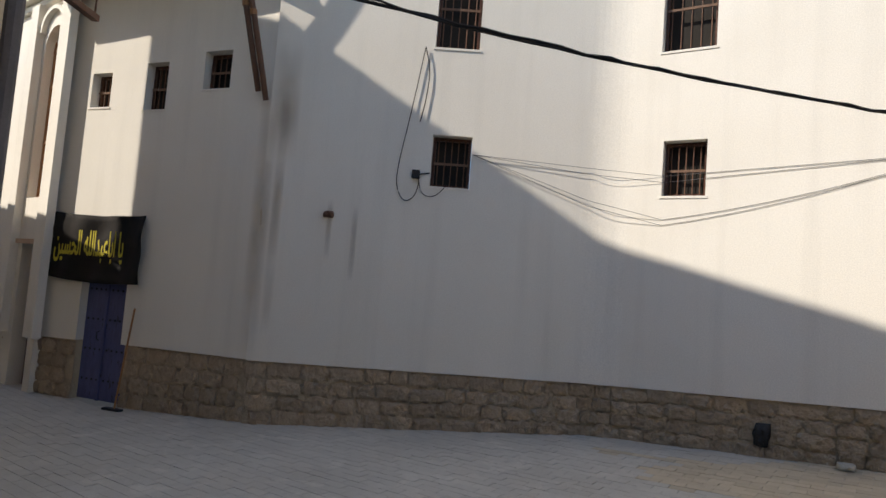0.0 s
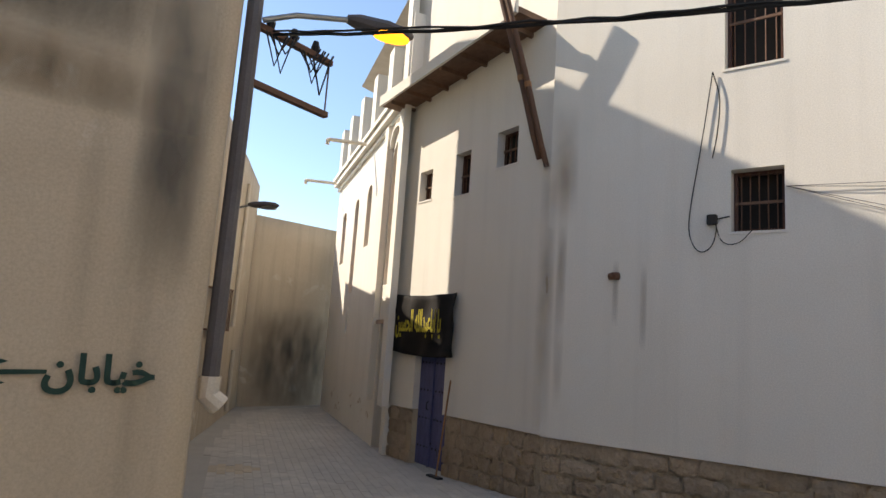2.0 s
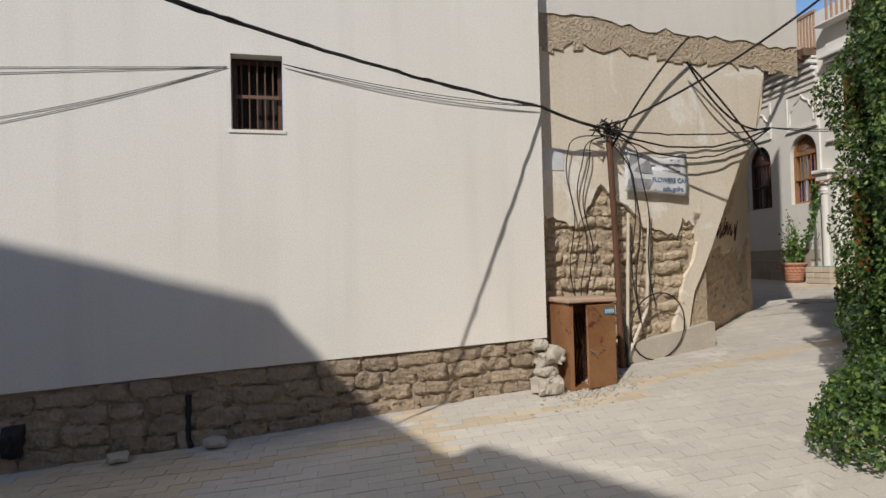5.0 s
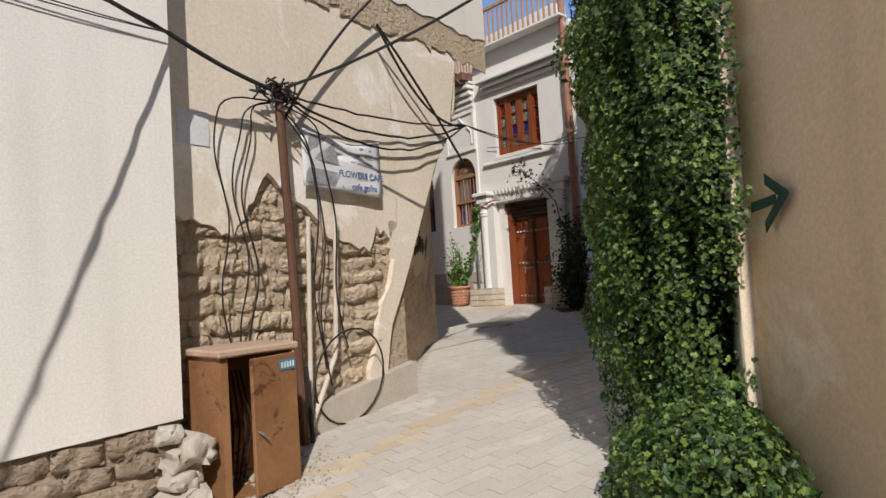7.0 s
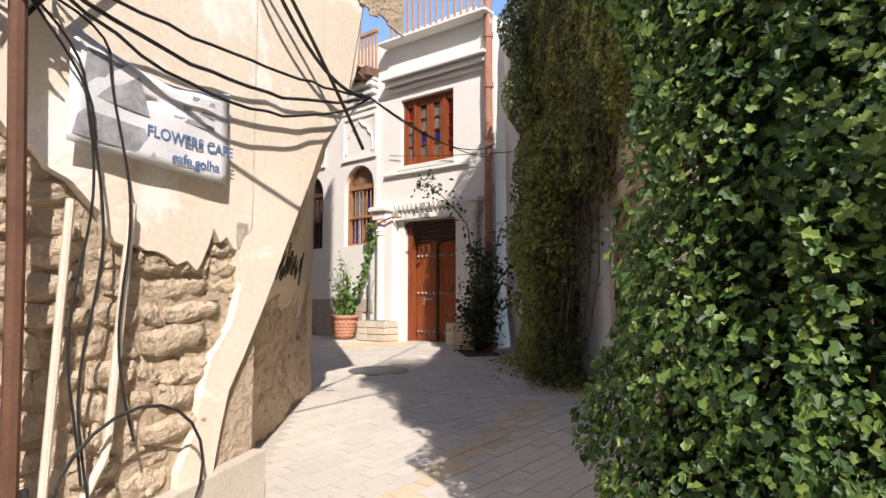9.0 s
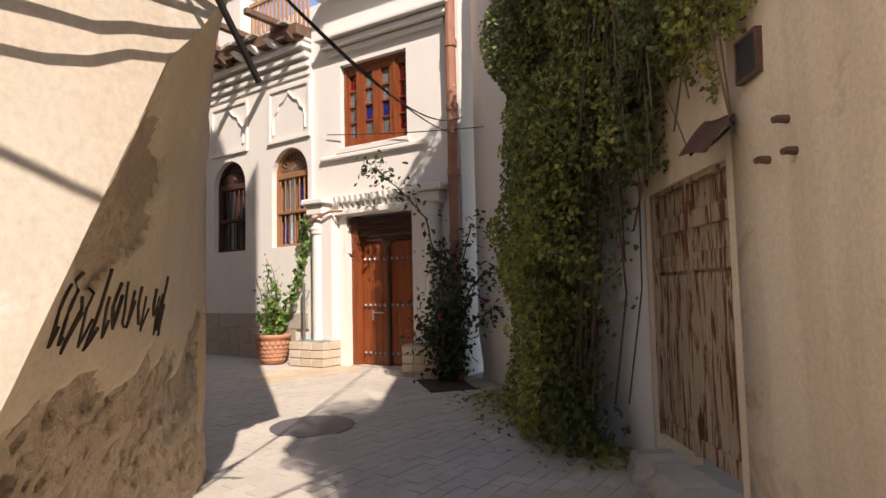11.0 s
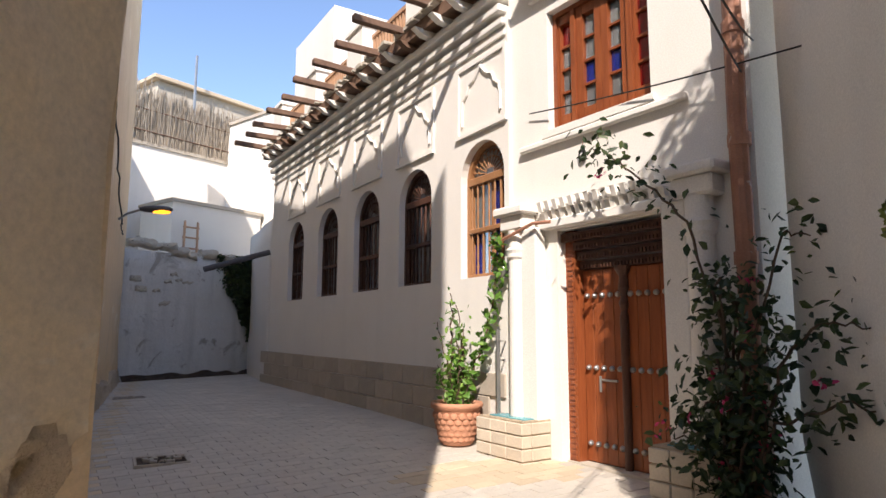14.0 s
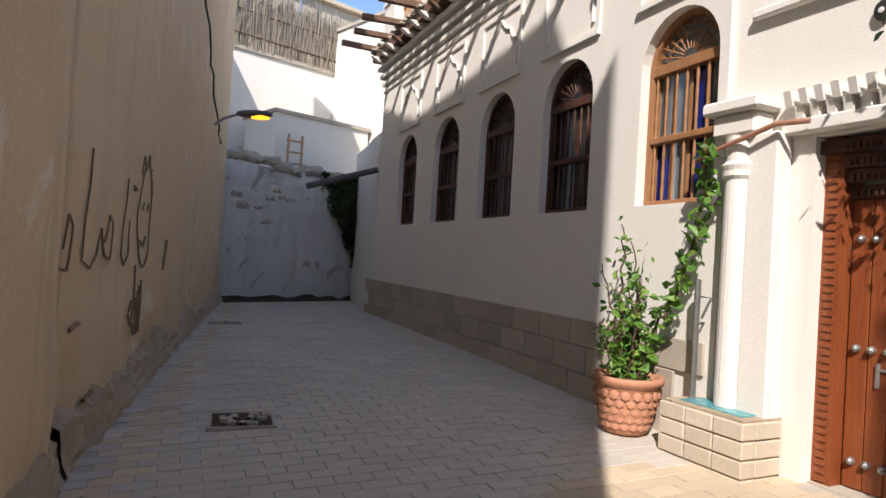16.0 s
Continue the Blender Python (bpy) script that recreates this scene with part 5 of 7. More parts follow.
# printed banner on the wall
ps = thing("printed_banner", RUB @ pose(0.28, 0.035, 2.58), "weathered printed vinyl sheet with blue lettering", "banner")
bm = bmesh.new()
nu, nz_ = 14, 10
g = [[bm.verts.new((0.98 * i / nu + 0.0, 0.034 + 0.005 * math.sin(i * 0.9 + j * 0.6), 0.56 * j / nz_ + 0.05 * i / nu - (0.10 * math.sin(math.pi * i / nu) if j > nz_ * 0.6 else 0) * (j / nz_))) for j in range(nz_ + 1)] for i in range(nu + 1)]
for i in range(nu):
    for j in range(nz_):
        bm.faces.new((g[i + 1][j], g[i][j], g[i][j + 1], g[i + 1][j + 1])).smooth = True
ob = part("sheet", bm, POSTER, ps)
so = ob.modifiers.new("thick", "SOLIDIFY")
so.thickness = 0.004
for u0, u1, z0, z1, mt in ((0.55, 0.93, 0.27, 0.52, PRINT_G), (0.50, 0.96, 0.06, 0.22, PRINT_G)):
    bm = bmesh.new()
    prism(bm, [(u0, z0), (u1, z0 + 0.03), (u1 - 0.03, z1), (u0 + 0.08, z1 - 0.02)], 0.040, 0.042)
    part("photo", bm, mt, ps, "faded grey photo print")
lettering("lettering", "FLOWERS CAFE", 0.085, pose(0.27, 0.044, 0.17, 90, 0, 180), PRINT_B, ps, 0.002, 0.0005)
lettering("lettering", "cafe.golha", 0.085, pose(0.24, 0.044, 0.06, 90, 0, 180), PRINT_B, ps, 0.002, 0.0005)
bm = bmesh.new()
for k in range(3):
    box(bm, 0.12, 0.40 - 0.06 * k, 0.040, 0.042, 0.30 + 0.07 * k, 0.325 + 0.07 * k)
part("small_print", bm, PRINT_G, ps)
nt = part("paper_notice", bevelled(2.1, 2.36, 0.003, 0.008, 2.86, 3.12, 0.002), POSTER)
nt.matrix_world = RUB
tagged(nt, "blank white notice stuck to the plaster", "notice")


def cable(name, p, q, sag, r=0.012, n=18, label="thin black cable slung between the walls", group="overhead cables", wob=0.0):
    p, q = Vector(p), Vector(q)
    bm = bmesh.new()
    tube(bm, [p.lerp(q, k / n) - Vector((0, 0, sag * 4 * (k / n) * (1 - k / n))) + Vector((rnd.uniform(-wob, wob), rnd.uniform(-wob, wob), rnd.uniform(-wob, wob))) * (0 < k < n) for k in range(n + 1)], r, 5)
    return tagged(part(name, bm, CABLE), label, "cable", group)


KNOT = at(RUB, 1.57, 0.18, 3.35)
WCT = at(CB, 0.02, 0.05, 3.52)
W1R = at(BA, 1.68, 0.03, 3.82)
cable("overhead_cable", KNOT, WCT, 0.03, 0.018)
cable("overhead_cable", WCT, (-2.98, 4.15, 4.2), 0.41, 0.014, 60, "twisted black cable slung across the yard", wob=0.006)
cable("overhead_cable", WCT, (-2.98, 4.13, 4.22), 0.42, 0.009, 60, "twisted black cable slung across the yard", wob=0.012)
for k, dip in enumerate((3.62, 3.53, 3.0, 2.92)):
    bend_ = at(CB, 6.6, 0.01, dip)
    bm = bmesh.new()
    pts = [at(CB, 3.34, 0.01, 3.80).lerp(bend_, q / 12) - Vector((0, 0, 0.35 * (k > 1) * (q / 12) * (1 - q / 12))) for q in range(13)]
    pts += [bend_.lerp(at(BA, -0.05, 0.03, dip + 0.12 + 0.14 * (k > 1)), q / 4) for q in range(1, 5)]
    pts += [pts[-1].lerp(W1R, q / 8) for q in range(1, 9)]
    tube(bm, pts, 0.0038, 4)
    tagged(part("service_wire", bm, PIPE_G), "thin grey service wire along the white wall", "cable", "service wires")
for k in range(2):
    cable("service_wire", WCT, at(CB, 2.8, 0.03, 3.85), 0.06 + 0.03 * k, 0.0045, 14, "thin grey service wire along the white wall", "service wires")
BUT = at(RUB, -1.2, 0.1, 3.55)
cable("overhead_cable", KNOT, BUT, 0.25, 0.012, wob=0.01)
cable("overhead_cable", KNOT, BUT, 0.38, 0.010, wob=0.01)
cable("overhead_cable", KNOT, BUT, 0.08, 0.010, wob=0.01)
cable("overhead_cable", at(RUB, 1.5, 0.1, 3.1), at(RUB, 0.3, 0.2, 4.6), -0.1, 0.014)
cable("overhead_cable", at(RUB, 0.3, 0.15, 4.3), BUT, 0.3, 0.014)
cable("overhead_cable", at(RUB, 0.3, 0.15, 4.3), at(RUB, -1.1, 0.1, 3.1), -0.05, 0.014)
cable("overhead_cable", at(RUB, 1.5, 0.2, 3.4), (10.9, 2.3, 5.3), 0.2, 0.014)
cable("overhead_cable", BUT, (18.4, 3.4, 4.5), 0.12, 0.007, 24)
cable("overhead_cable", BUT, (18.4, 3.3, 4.75), 0.25, 0.007, 24)
cable("overhead_cable", at(DF, 1.6, 0.05, 4.9), (18.0, 2.9, 4.5), 0.03, 0.008)
for u, dz in ((1.9, 0.0), (2.05, 0.2), (1.82, 0.1), (1.05, 0.3), (1.12, 0.0), (1.18, 0.15)):
    pts = [at(RUB, u + 0.06 * math.sin(k * 1.3 + u * 9), 0.07 + 0.02 * math.sin(k + u), 3.2 + dz * 0.3 - k * 0.24) for k in range(9)]
    if u < 1.5:
        pts = [at(RUB, u + 0.05 * math.sin(k * 1.1 + u * 7) - 0.02 * k * (u < 1.1), 0.1, 2.9 + dz - k * 0.25) for k in range(9)]
    bm = bmesh.new()
    tube(bm, rounded([at(RUB, 1.57, 0.14, 3.28)] + pts), 0.007, 5)
    tagged(part("hanging_cable", bm, CABLE), "loose black cable hanging down the rubble wall", "cable", "hanging cables")
bm = bmesh.new()
tube(bm, [at(RUB, 0.85 + 0.42 * math.cos(a * 0.3), 0.1 + 0.05 * math.sin(a * 0.3), 0.95 + 0.42 * math.sin(a * 0.3)) for a in range(-5, 16)], 0.009, 5)
tagged(part("hanging_cable", bm, CABLE), "looped black cable on the rubble wall", "cable", "hanging cables")
# junction box and loop by the window of the white wall
jb = thing("junction_box", BA @ pose(2.50, 0.0, 3.46), "small black junction box with looping wires", "junction box")
part("box", bevelled(-0.06, 0.06, 0, 0.07, -0.06, 0.07), BLACK, jb)
bm = bmesh.new()
tube(bm, rounded([(0.0, 0.03, 1.95), (0.13, 0.03, 1.0), (0.28, 0.03, 0.1), (0.28, 0.03, -0.2), (0.16, 0.03, -0.42), (0.0, 0.03, -0.35), (-0.06, 0.03, -0.1), (-0.02, 0.03, 0.0)]), 0.009 * 0.8, 5)
tube(bm, rounded([(-0.03, 0.03, 0.0), (-0.1, 0.03, -0.3), (-0.3, 0.03, -0.32), (-0.45, 0.03, -0.15)]), 0.007 * 0.8, 5)
tube(bm, rounded([(0.0, 0.03, 1.95), (-0.10, 0.03, 1.6), (-0.06, 0.03, 1.1), (0.0, 0.03, 0.8)]), 0.010 * 0.8, 5)
tube(bm, rounded([(0.0, 0.03, 0.0), (-0.2, 0.02, 0.04)]), 0.012 * 0.8, 5)
part("wire", bm, CABLE, jb)
nst = part("broken_bracket", stone_mesh(0.16, 0.1, 0.1, 5, 0.02, "broken_bracket", POLE), POLE)
nst.matrix_world = BA @ pose(3.75, 0.0, 2.72)
tagged(nst, "rusty broken bracket stub in the white wall", "bracket")

# black soot mark and drain stub in the plinth
dn = thing("drain_outlet", CB @ pose(3.75, -0.03, 0.1), "black iron drain outlet in the plinth", "drain")
bm = bmesh.new()
tube(bm, [(0, 0, 0.48), (0.0, 0.02, 0.05), (-0.03, 0.08, 0.0)], 0.03, 8)
part("pipe", bm, BLACK, dn)
for u, s in ((3.5, 0.16), (4.35, 0.14)):
    b = part("loose_brick", stone_mesh(s * 1.3, s * 0.8, s * 0.6, int(u * 10), 0.01, "loose_brick", CONCRETE), CONCRETE)
    b.matrix_world = CB @ pose(u, 0.12, gz(at(CB, u).x) - 0.005, 0, 0, 20)
    tagged(b, "loose grey brick lying at the wall's foot", "brick")
blob = part("burnt_bracket", stone_mesh(0.2, 0.1, 0.3, 77, 0.03, "burnt_bracket", BLACK), BLACK)
blob.matrix_world = CB @ pose(5.25, -0.01, 0.12)
tagged(blob, "sooty black iron stub in the plinth", "bracket")
# heap of rubble and gravel beside the cabinet
for k in range(7):
    s = rnd.uniform(0.14, 0.26)
    b = part("rubble_stone", stone_mesh(s, s * 0.7, s * 0.7, 200 + k, 0.035, "rubble_stone", CONCRETE, 0.9), CONCRETE)
    b.matrix_world = pose(8.36 + 0.06 * (k % 3), 5.46 - 0.05 * (k % 2), gz(8.6) + 0.15 * (k // 2), rnd.uniform(-10, 10), rnd.uniform(-8, 8), 180 + rnd.uniform(-50, 20))
    tagged(b, "broken grey stone heaped at the corner", "stone", "heaped stones")
bm = bmesh.new()
for k in range(420):
    x, y = 8.75 + rnd.gauss(0, 0.35), 4.98 + rnd.gauss(0, 0.14)
    s = rnd.uniform(0.006, 0.03)
    box(bm, x, x + s, y, y + s * rnd.uniform(0.6, 1.4), gz(x) - 0.01, gz(x) + s * 0.7)
tagged(part("gravel", bm, CONCRETE), "pale crushed mortar gravel on the ground", "gravel", kind="stuff")

# ---- drainpipe, bracket and lamp on the sign house corner ----
dp = thing("drainpipe", pose(-3.04, 3.97, 0), "dark grey drainpipe with a white outlet elbow", "pipe")
bm = bmesh.new()
tube(bm, [(0, 0, 1.35), (0, 0, 9.3)], 0.065, 10)
part("pipe", bm, PIPE_G, dp)
bm = bmesh.new()
tube(bm, [(0, 0, 1.36), (0, 0.0, 1.22), (0.04, 0.08, 1.14)], 0.085, 10)
part("elbow", bm, PIPE_W, dp, "white plastic elbow")
br = thing("cable_bracket", pose(-3.02, 3.98, 3.7), "rusty angle-iron bracket with coiled wires", "bracket")
bm = bmesh.new()
for z in (0.0, 0.5):
    box(bm, -0.03, 0.03, 0.0, 0.85, z, z + 0.05)
tube(bm, [(0, 0.83, 0.02), (0, 0.83, 0.5)], 0.008, 5)
part("arm", bm, POLE, br)
bm = bmesh.new()
for k in range(10):
    y = rnd.uniform(0.02, 0.75)
    tube(bm, [(0.03, y, 0.5), (0.05, y + 0.1, 0.5 - rnd.uniform(0.1, 0.4)), (0.04, y + 0.2, 0.52), (0.02, y + 0.25, 0.6)], 0.008, 5)
part("wire_coil", bm, CABLE, br)["kind"] = "stuff"
for k in range(3):
    bm = bmesh.new()
    lathe(bm, [(0.03, 0.55), (0.04, 0.6), (0.025, 0.66)], 8, (0, 0.15 + 0.25 * k))
    part("insulator", bm, BLACK, br)


def street_lamp(m, arm, label, lit):
    l = thing("street_lamp", m, label, "street lamp", "street lamps")
    bm = bmesh.new()
    tube(bm, [(0, 0, 0), (arm * 0.35, 0, 0.12), (arm, 0, 0.22)], 0.025, 8)
    part("arm", bm, STEEL, l)
    bm = bmesh.new()
    prof = [(0, 0.05), (0.1, 0.09), (0.35, 0.11), (0.55, 0.085), (0.62, 0.03)]
    rings = []
    for x, w in prof:
        rings.append([bm.verts.new((arm - 0.05 + x, w * math.cos(6.2832 * j / 10), 0.22 + w * 0.7 * math.sin(6.2832 * j / 10))) for j in range(10)])
    for a, b in zip(rings, rings[1:]):
        for j in range(10):
            bm.faces.new((a[j], a[(j + 1) % 10], b[(j + 1) % 10], b[j]))
    bm.faces.new(rings[0])
    bm.faces.new(rings[-1])
    part("head", bm, PIPE_G, l)
    bm = bmesh.new()
    lathe(bm, [(0.02, 0.13), (0.09, 0.145), (0.10, 0.17), (0.09, 0.19)], 12, (arm + 0.36, 0))
    for v_ in bm.verts:
        v_.co.x = arm + 0.36 + (v_.co.x - arm - 0.36) * 1.8
    part("lens", bm, LAMP_O if lit else GLASS_G, l, "glowing amber lens" if lit else "clear lens")
    return l


street_lamp(pose(-2.95, 4.0, 4.25, 0, 0, 62), 0.75, "street lamp with a glowing amber lens on an arm", True)
street_lamp(pose(-9.75, 8.35, 4.0, 0, 0, 30), 0.55, "grey street lamp on a wall arm", False)
street_lamp(pose(21.85, 14.35, 4.6, 0, 0, -62), 0.45, "street lamp with a glowing amber lens on the alley wall", True)
# far street: balcony cage, pipe
bc = thing("balcony_cage", side((-10.6, 9.0), (0.62, -0.78)) @ pose(0, 0, 1.7), "small rusty window grille jutting from the wall", "grille")
for k in range(8):
    bm = bmesh.new()
    tube(bm, [(0.1 * k, 0.3, 0), (0.1 * k, 0.3, 0.85)], 0.012, 5)
    part("bar", bm, POLE, bc)
for z in (0, 0.85):
    bm = bmesh.new()
    box(bm, -0.02, 0.74, 0.0, 0.32, z - 0.02, z + 0.01)
    part("frame", bm, POLE, bc)
for u, z0, z1 in ((2.2, -0.4, 1.2), (4.2, 2.0, 5.9), (2.8, 1.8, 5.6)):
    wp = thing("downpipe", MS3 @ pose(u, 0.06, 0), "pale downpipe on the beige wall", "pipe", "downpipes")
    bm = bmesh.new()
    tube(bm, [(0, 0, z0), (0, 0, z1)], 0.05, 8)
    part("pipe", bm, PIPE_W, wp)

# ---- stone benches beside the door ----
def bench(u0, u1, label):
    m = DF @ pose(u0, 0.0, 0.98)
    b = thing("brick_bench", m, label, "bench", "benches beside the door")
    L, D = u1 - u0, 0.42
    bm = bmesh.new()
    box(bm, 0.02, L - 0.02, 0.003, D - 0.02, 0, 0.53)
    part("core", bm, MUD, b)
    for r in range(4):
        z = 0.13 * r
        n = 3
        for k in range(n):
            part("brick", bevelled(L * k / n + 0.004, L * (k + 1) / n - 0.004, D - 0.13, D + (0.004 if r % 2 else 0), z + 0.006, z + 0.124, 0.008), BLOCKB, b)
        for s in (0, 1):
            x0 = 0.0 if s == 0 else L - 0.1
            part("brick", bevelled(x0, x0 + 0.1, 0.02, D - 0.135, z + 0.006, z + 0.124, 0.008), BLOCKB, b)
    for i in range(5):
        for j in range(2):
            part("tile", bevelled(0.1 + (L - 0.2) * i / 5 + 0.003, 0.1 + (L - 0.2) * (i + 1) / 5 - 0.003, 0.06 + 0.13 * j, 0.18 + 0.13 * j, 0.525, 0.54, 0.003), TILE_T, b)
    return b


bench(1.38, 2.14, "low bench of cream bricks topped with turquoise tiles")
bench(-0.74, -0.13, "low bench of cream bricks in the shade")

# ---- pipes on the house ----
hp = thing("clay_drainpipe", DF @ pose(-0.88, 0.10, 0), "rust-red drainpipe with flaking paint", "pipe")
for k in range(8):
    bm = bmesh.new()
    z = 1.1 + 0.95 * k
    tube(bm, [(0.01 * (k % 2), 0, z), (0.01 * ((k + 1) % 2), 0, z + 0.95)], 0.075, 10)
    part("length", bm, PIPE_T, hp)
    bm = bmesh.new()
    tube(bm, [(0, 0, z - 0.05), (0, 0, z + 0.05)], 0.09, 10)
    part("socket", bm, PIPE_T, hp)
gp = thing("steel_post", WF @ pose(-0.02, 0.14, 1.1), "thin steel post with a side bracket by the wall", "post")
bm = bmesh.new()
tube(bm, [(0, 0, 0), (0, 0, 1.35)], 0.025, 8)
part("post", bm, STEEL, gp)
bm = bmesh.new()
tube(bm, [(0, 0, 1.22), (-0.14, 0.0, 1.22), (-0.05, 0, 1.05)], 0.01, 6)
part("bracket", bm, STEEL, gp)
dsc = thing("round_mirror", DF @ pose(2.0, 0.16, 3.12), "round chrome disc fixed to the wall", "disc")
bm = bmesh.new()
lathe(bm, [(0.095, 0), (0.1, 0.02), (0.08, 0.05), (0.02, 0.055)], 20)
for v_ in bm.verts:
    v_.co = Vector((v_.co.x, v_.co.z, v_.co.y))
part("disc", bm, STEEL, dsc)
bm = bmesh.new()
tube(bm, [(0, -0.16, 0), (0, 0, 0)], 0.02, 6)
part("stem", bm, STEEL, dsc)
cp = thing("copper_pipe", DF @ pose(0, 0.2, 0), "thin rusty pipe across the capital", "pipe")
bm = bmesh.new()
tube(bm, [(2.12, -0.02, 3.40), (1.9, 0.06, 3.44), (1.4, 0.02, 3.58), (1.2, -0.05, 3.58)], 0.02, 8)
part("pipe", bm, PIPE_T, cp)
ch_ = thing("hanging_charm", DF @ pose(0.84, 0.02, 4.24), "dark eye-shaped charm hung on the wall", "ornament")
bm = bmesh.new()
lathe(bm, [(0.02, 0), (0.055, 0.006), (0.05, 0.016), (0.01, 0.022)], 14)
for v_ in bm.verts:
    v_.co = Vector((v_.co.x, v_.co.z, v_.co.y * 1.25))
part("disc", bm, BLACK, ch_)
bm = bmesh.new()
lathe(bm, [(0.005, 0.02), (0.02, 0.024), (0.004, 0.028)], 10)
for v_ in bm.verts:
    v_.co = Vector((v_.co.x, v_.co.z, v_.co.y))
part("eye", bm, WHITE_P, ch_)
bm = bmesh.new()
tube(bm, [(0, 0.01, 0.06), (0, 0.0, 0.15)], 0.004, 4)
part("cord", bm, PIPE_T, ch_)

# ---- manholes and planting pit ----
for (x, y), s, d in (((18.3, 9.2), (0.48, 0.44), -40), ((21.9, 13.8), (0.5, 0.2), -40)):
    mh = thing("drain_pit", pose(x, y, gz(x), 0, 0, d), "square drain opening filled with rubble", "drain", "drains in the paving")
    bm = bmesh.new()
    a, b = s
    for q in ((-a / 2 - 0.03, a / 2 + 0.03, -b / 2 - 0.03, -b / 2), (-a / 2 - 0.03, a / 2 + 0.03, b / 2, b / 2 + 0.03), (-a / 2 - 0.03, -a / 2, -b / 2, b / 2), (a / 2, a / 2 + 0.03, -b / 2, b / 2)):
        box(bm, *q, -0.02, 0.022)
    part("rim", bm, CONCRETE, mh)
    bm = bmesh.new()
    box(bm, -a / 2, a / 2, -b / 2, b / 2, -0.02, 0.012)
    part("bed", bm, SOIL, mh)
    for k in range(14):
        q = part("pebble", stone_mesh(0.05, 0.03, 0.03, 400 + k, 0.008, "pebble", CONCRETE, 0.6), CONCRETE, mh)
        q.matrix_local = pose(rnd.uniform(-a / 2.4, a / 2.4), rnd.uniform(-b / 2.6, b / 2.6), 0.01, 0, 0, rnd.uniform(0, 360))
bmm = bmesh.new()
lathe(bmm, [(0.42, 0.0), (0.42, 0.018), (0.38, 0.02), (0.1, 0.022)], 28)
mc = part("manhole_cover", bmm, PIPE_G)
mc.matrix_world = pose(15.9, 4.95, gz(15.9) - 0.012, 0, -2.6, 0)
tagged(mc, "round iron manhole cover set in the paving", "manhole")
bm = bmesh.new()
box(bm, -0.45, 0.45, -0.3, 0.3, -0.02, 0.02)
pit = part("planting_pit", bm, SOIL)
pit.matrix_world = pose(17.9, 3.62, gz(17.9) - 0.01, 0, -2.6, 15)
tagged(pit, "dark planting pit cut into the paving", "planting pit")


# ---- leaves ----
def leaf_mesh(name, pts, nrm, size, material, jitter=0.7, lobed=True, seed=3):
    """One mesh of many folded five-lobed leaves at pts, facing about nrm."""
    r = np.random.default_rng(seed)
    n = len(pts)
    nr = nrm + r.normal(0, jitter, (n, 3))
    nr /= np.linalg.norm(nr, axis=1, keepdims=True) + 1e-9
    t = np.cross(nr, r.normal(0, 1, (n, 3)) + np.array([0, 0, 0.4]))
    t /= np.linalg.norm(t, axis=1, keepdims=True) + 1e-9
    b = np.cross(nr, t)
    s = size * r.uniform(0.55, 1.3, n)
    shape = [(0, -0.5, 0), (0.5, -0.15, 0.12), (0.28, 0.05, 0.05), (0.36, 0.42, 0.14), (0, 0.62, -0.05), (-0.36, 0.42, 0.14), (-0.28, 0.05, 0.05), (-0.5, -0.15, 0.12)] if lobed else [(0, -0.55, 0), (0.34, -0.1, 0.1), (0.22, 0.3, 0.08), (0, 0.62, -0.05), (-0.22, 0.3, 0.08), (-0.34, -0.1, 0.1)]
    k = len(shape)
    v = np.concatenate([(pts + s[:, None] * (t * a + b * c + nr * d))[:, None, :] for a, c, d in shape], axis=1).reshape(-1, 3)
    h = k // 2
    faces = []
    for i in range(n):
        o = i * k
        faces.append(tuple(o + j for j in range(h + 1)))
        faces.append(tuple([o] + [o + j for j in range(h, k)]))
    me = bpy.data.meshes.new(name)
    me.from_pydata(v.tolist(), [], faces)
    me.materials.append(material)
    return me


def curtain(plan, z0, z1, n, seed, depth=0.25, clump=0.35, low=None, thin=None):
    """Points on the bulging face of a hanging creeper whose plan is an open line."""
    r = np.random.default_rng(seed)
    P = np.array(plan)
    L = np.concatenate([[0], np.cumsum(np.linalg.norm(np.diff(P, axis=0), axis=1))])
    pts, nrm = [], []
    while len(pts) < n:
        s, z = r.uniform(0, L[-1]), r.uniform(z0, z1)
        x, y = np.interp(s, L, P[:, 0]), np.interp(s, L, P[:, 1])
        x2, y2 = np.interp(min(s + 0.05, L[-1]), L, P[:, 0]), np.interp(min(s + 0.05, L[-1]), L, P[:, 1])
        x1, y1 = np.interp(max(s - 0.05, 0), L, P[:, 0]), np.interp(max(s - 0.05, 0), L, P[:, 1])
        d = np.array([x2 - x1, y2 - y1])
        d /= np.linalg.norm(d) + 1e-9
        o = np.array([-d[1], d[0]])
        c = noise.noise(Vector((x * 1.6, y * 1.6, z * 0.9 + seed))) + 0.6 * noise.noise(Vector((x * 4.1, y * 4.1, z * 2.6)))
        if low and z < low(x) + 0.5 * c:
            continue
        if c < -0.45 and r.random() < 0.8:
            continue
        if thin and r.random() > thin(x, z):
            continue
        q = c * clump - r.random() ** 2 * depth
        pts.append((x + o[0] * q, y + o[1] * q, z))
        nrm.append((o[0], o[1], 0.45))
    return np.array(pts), np.array(nrm)


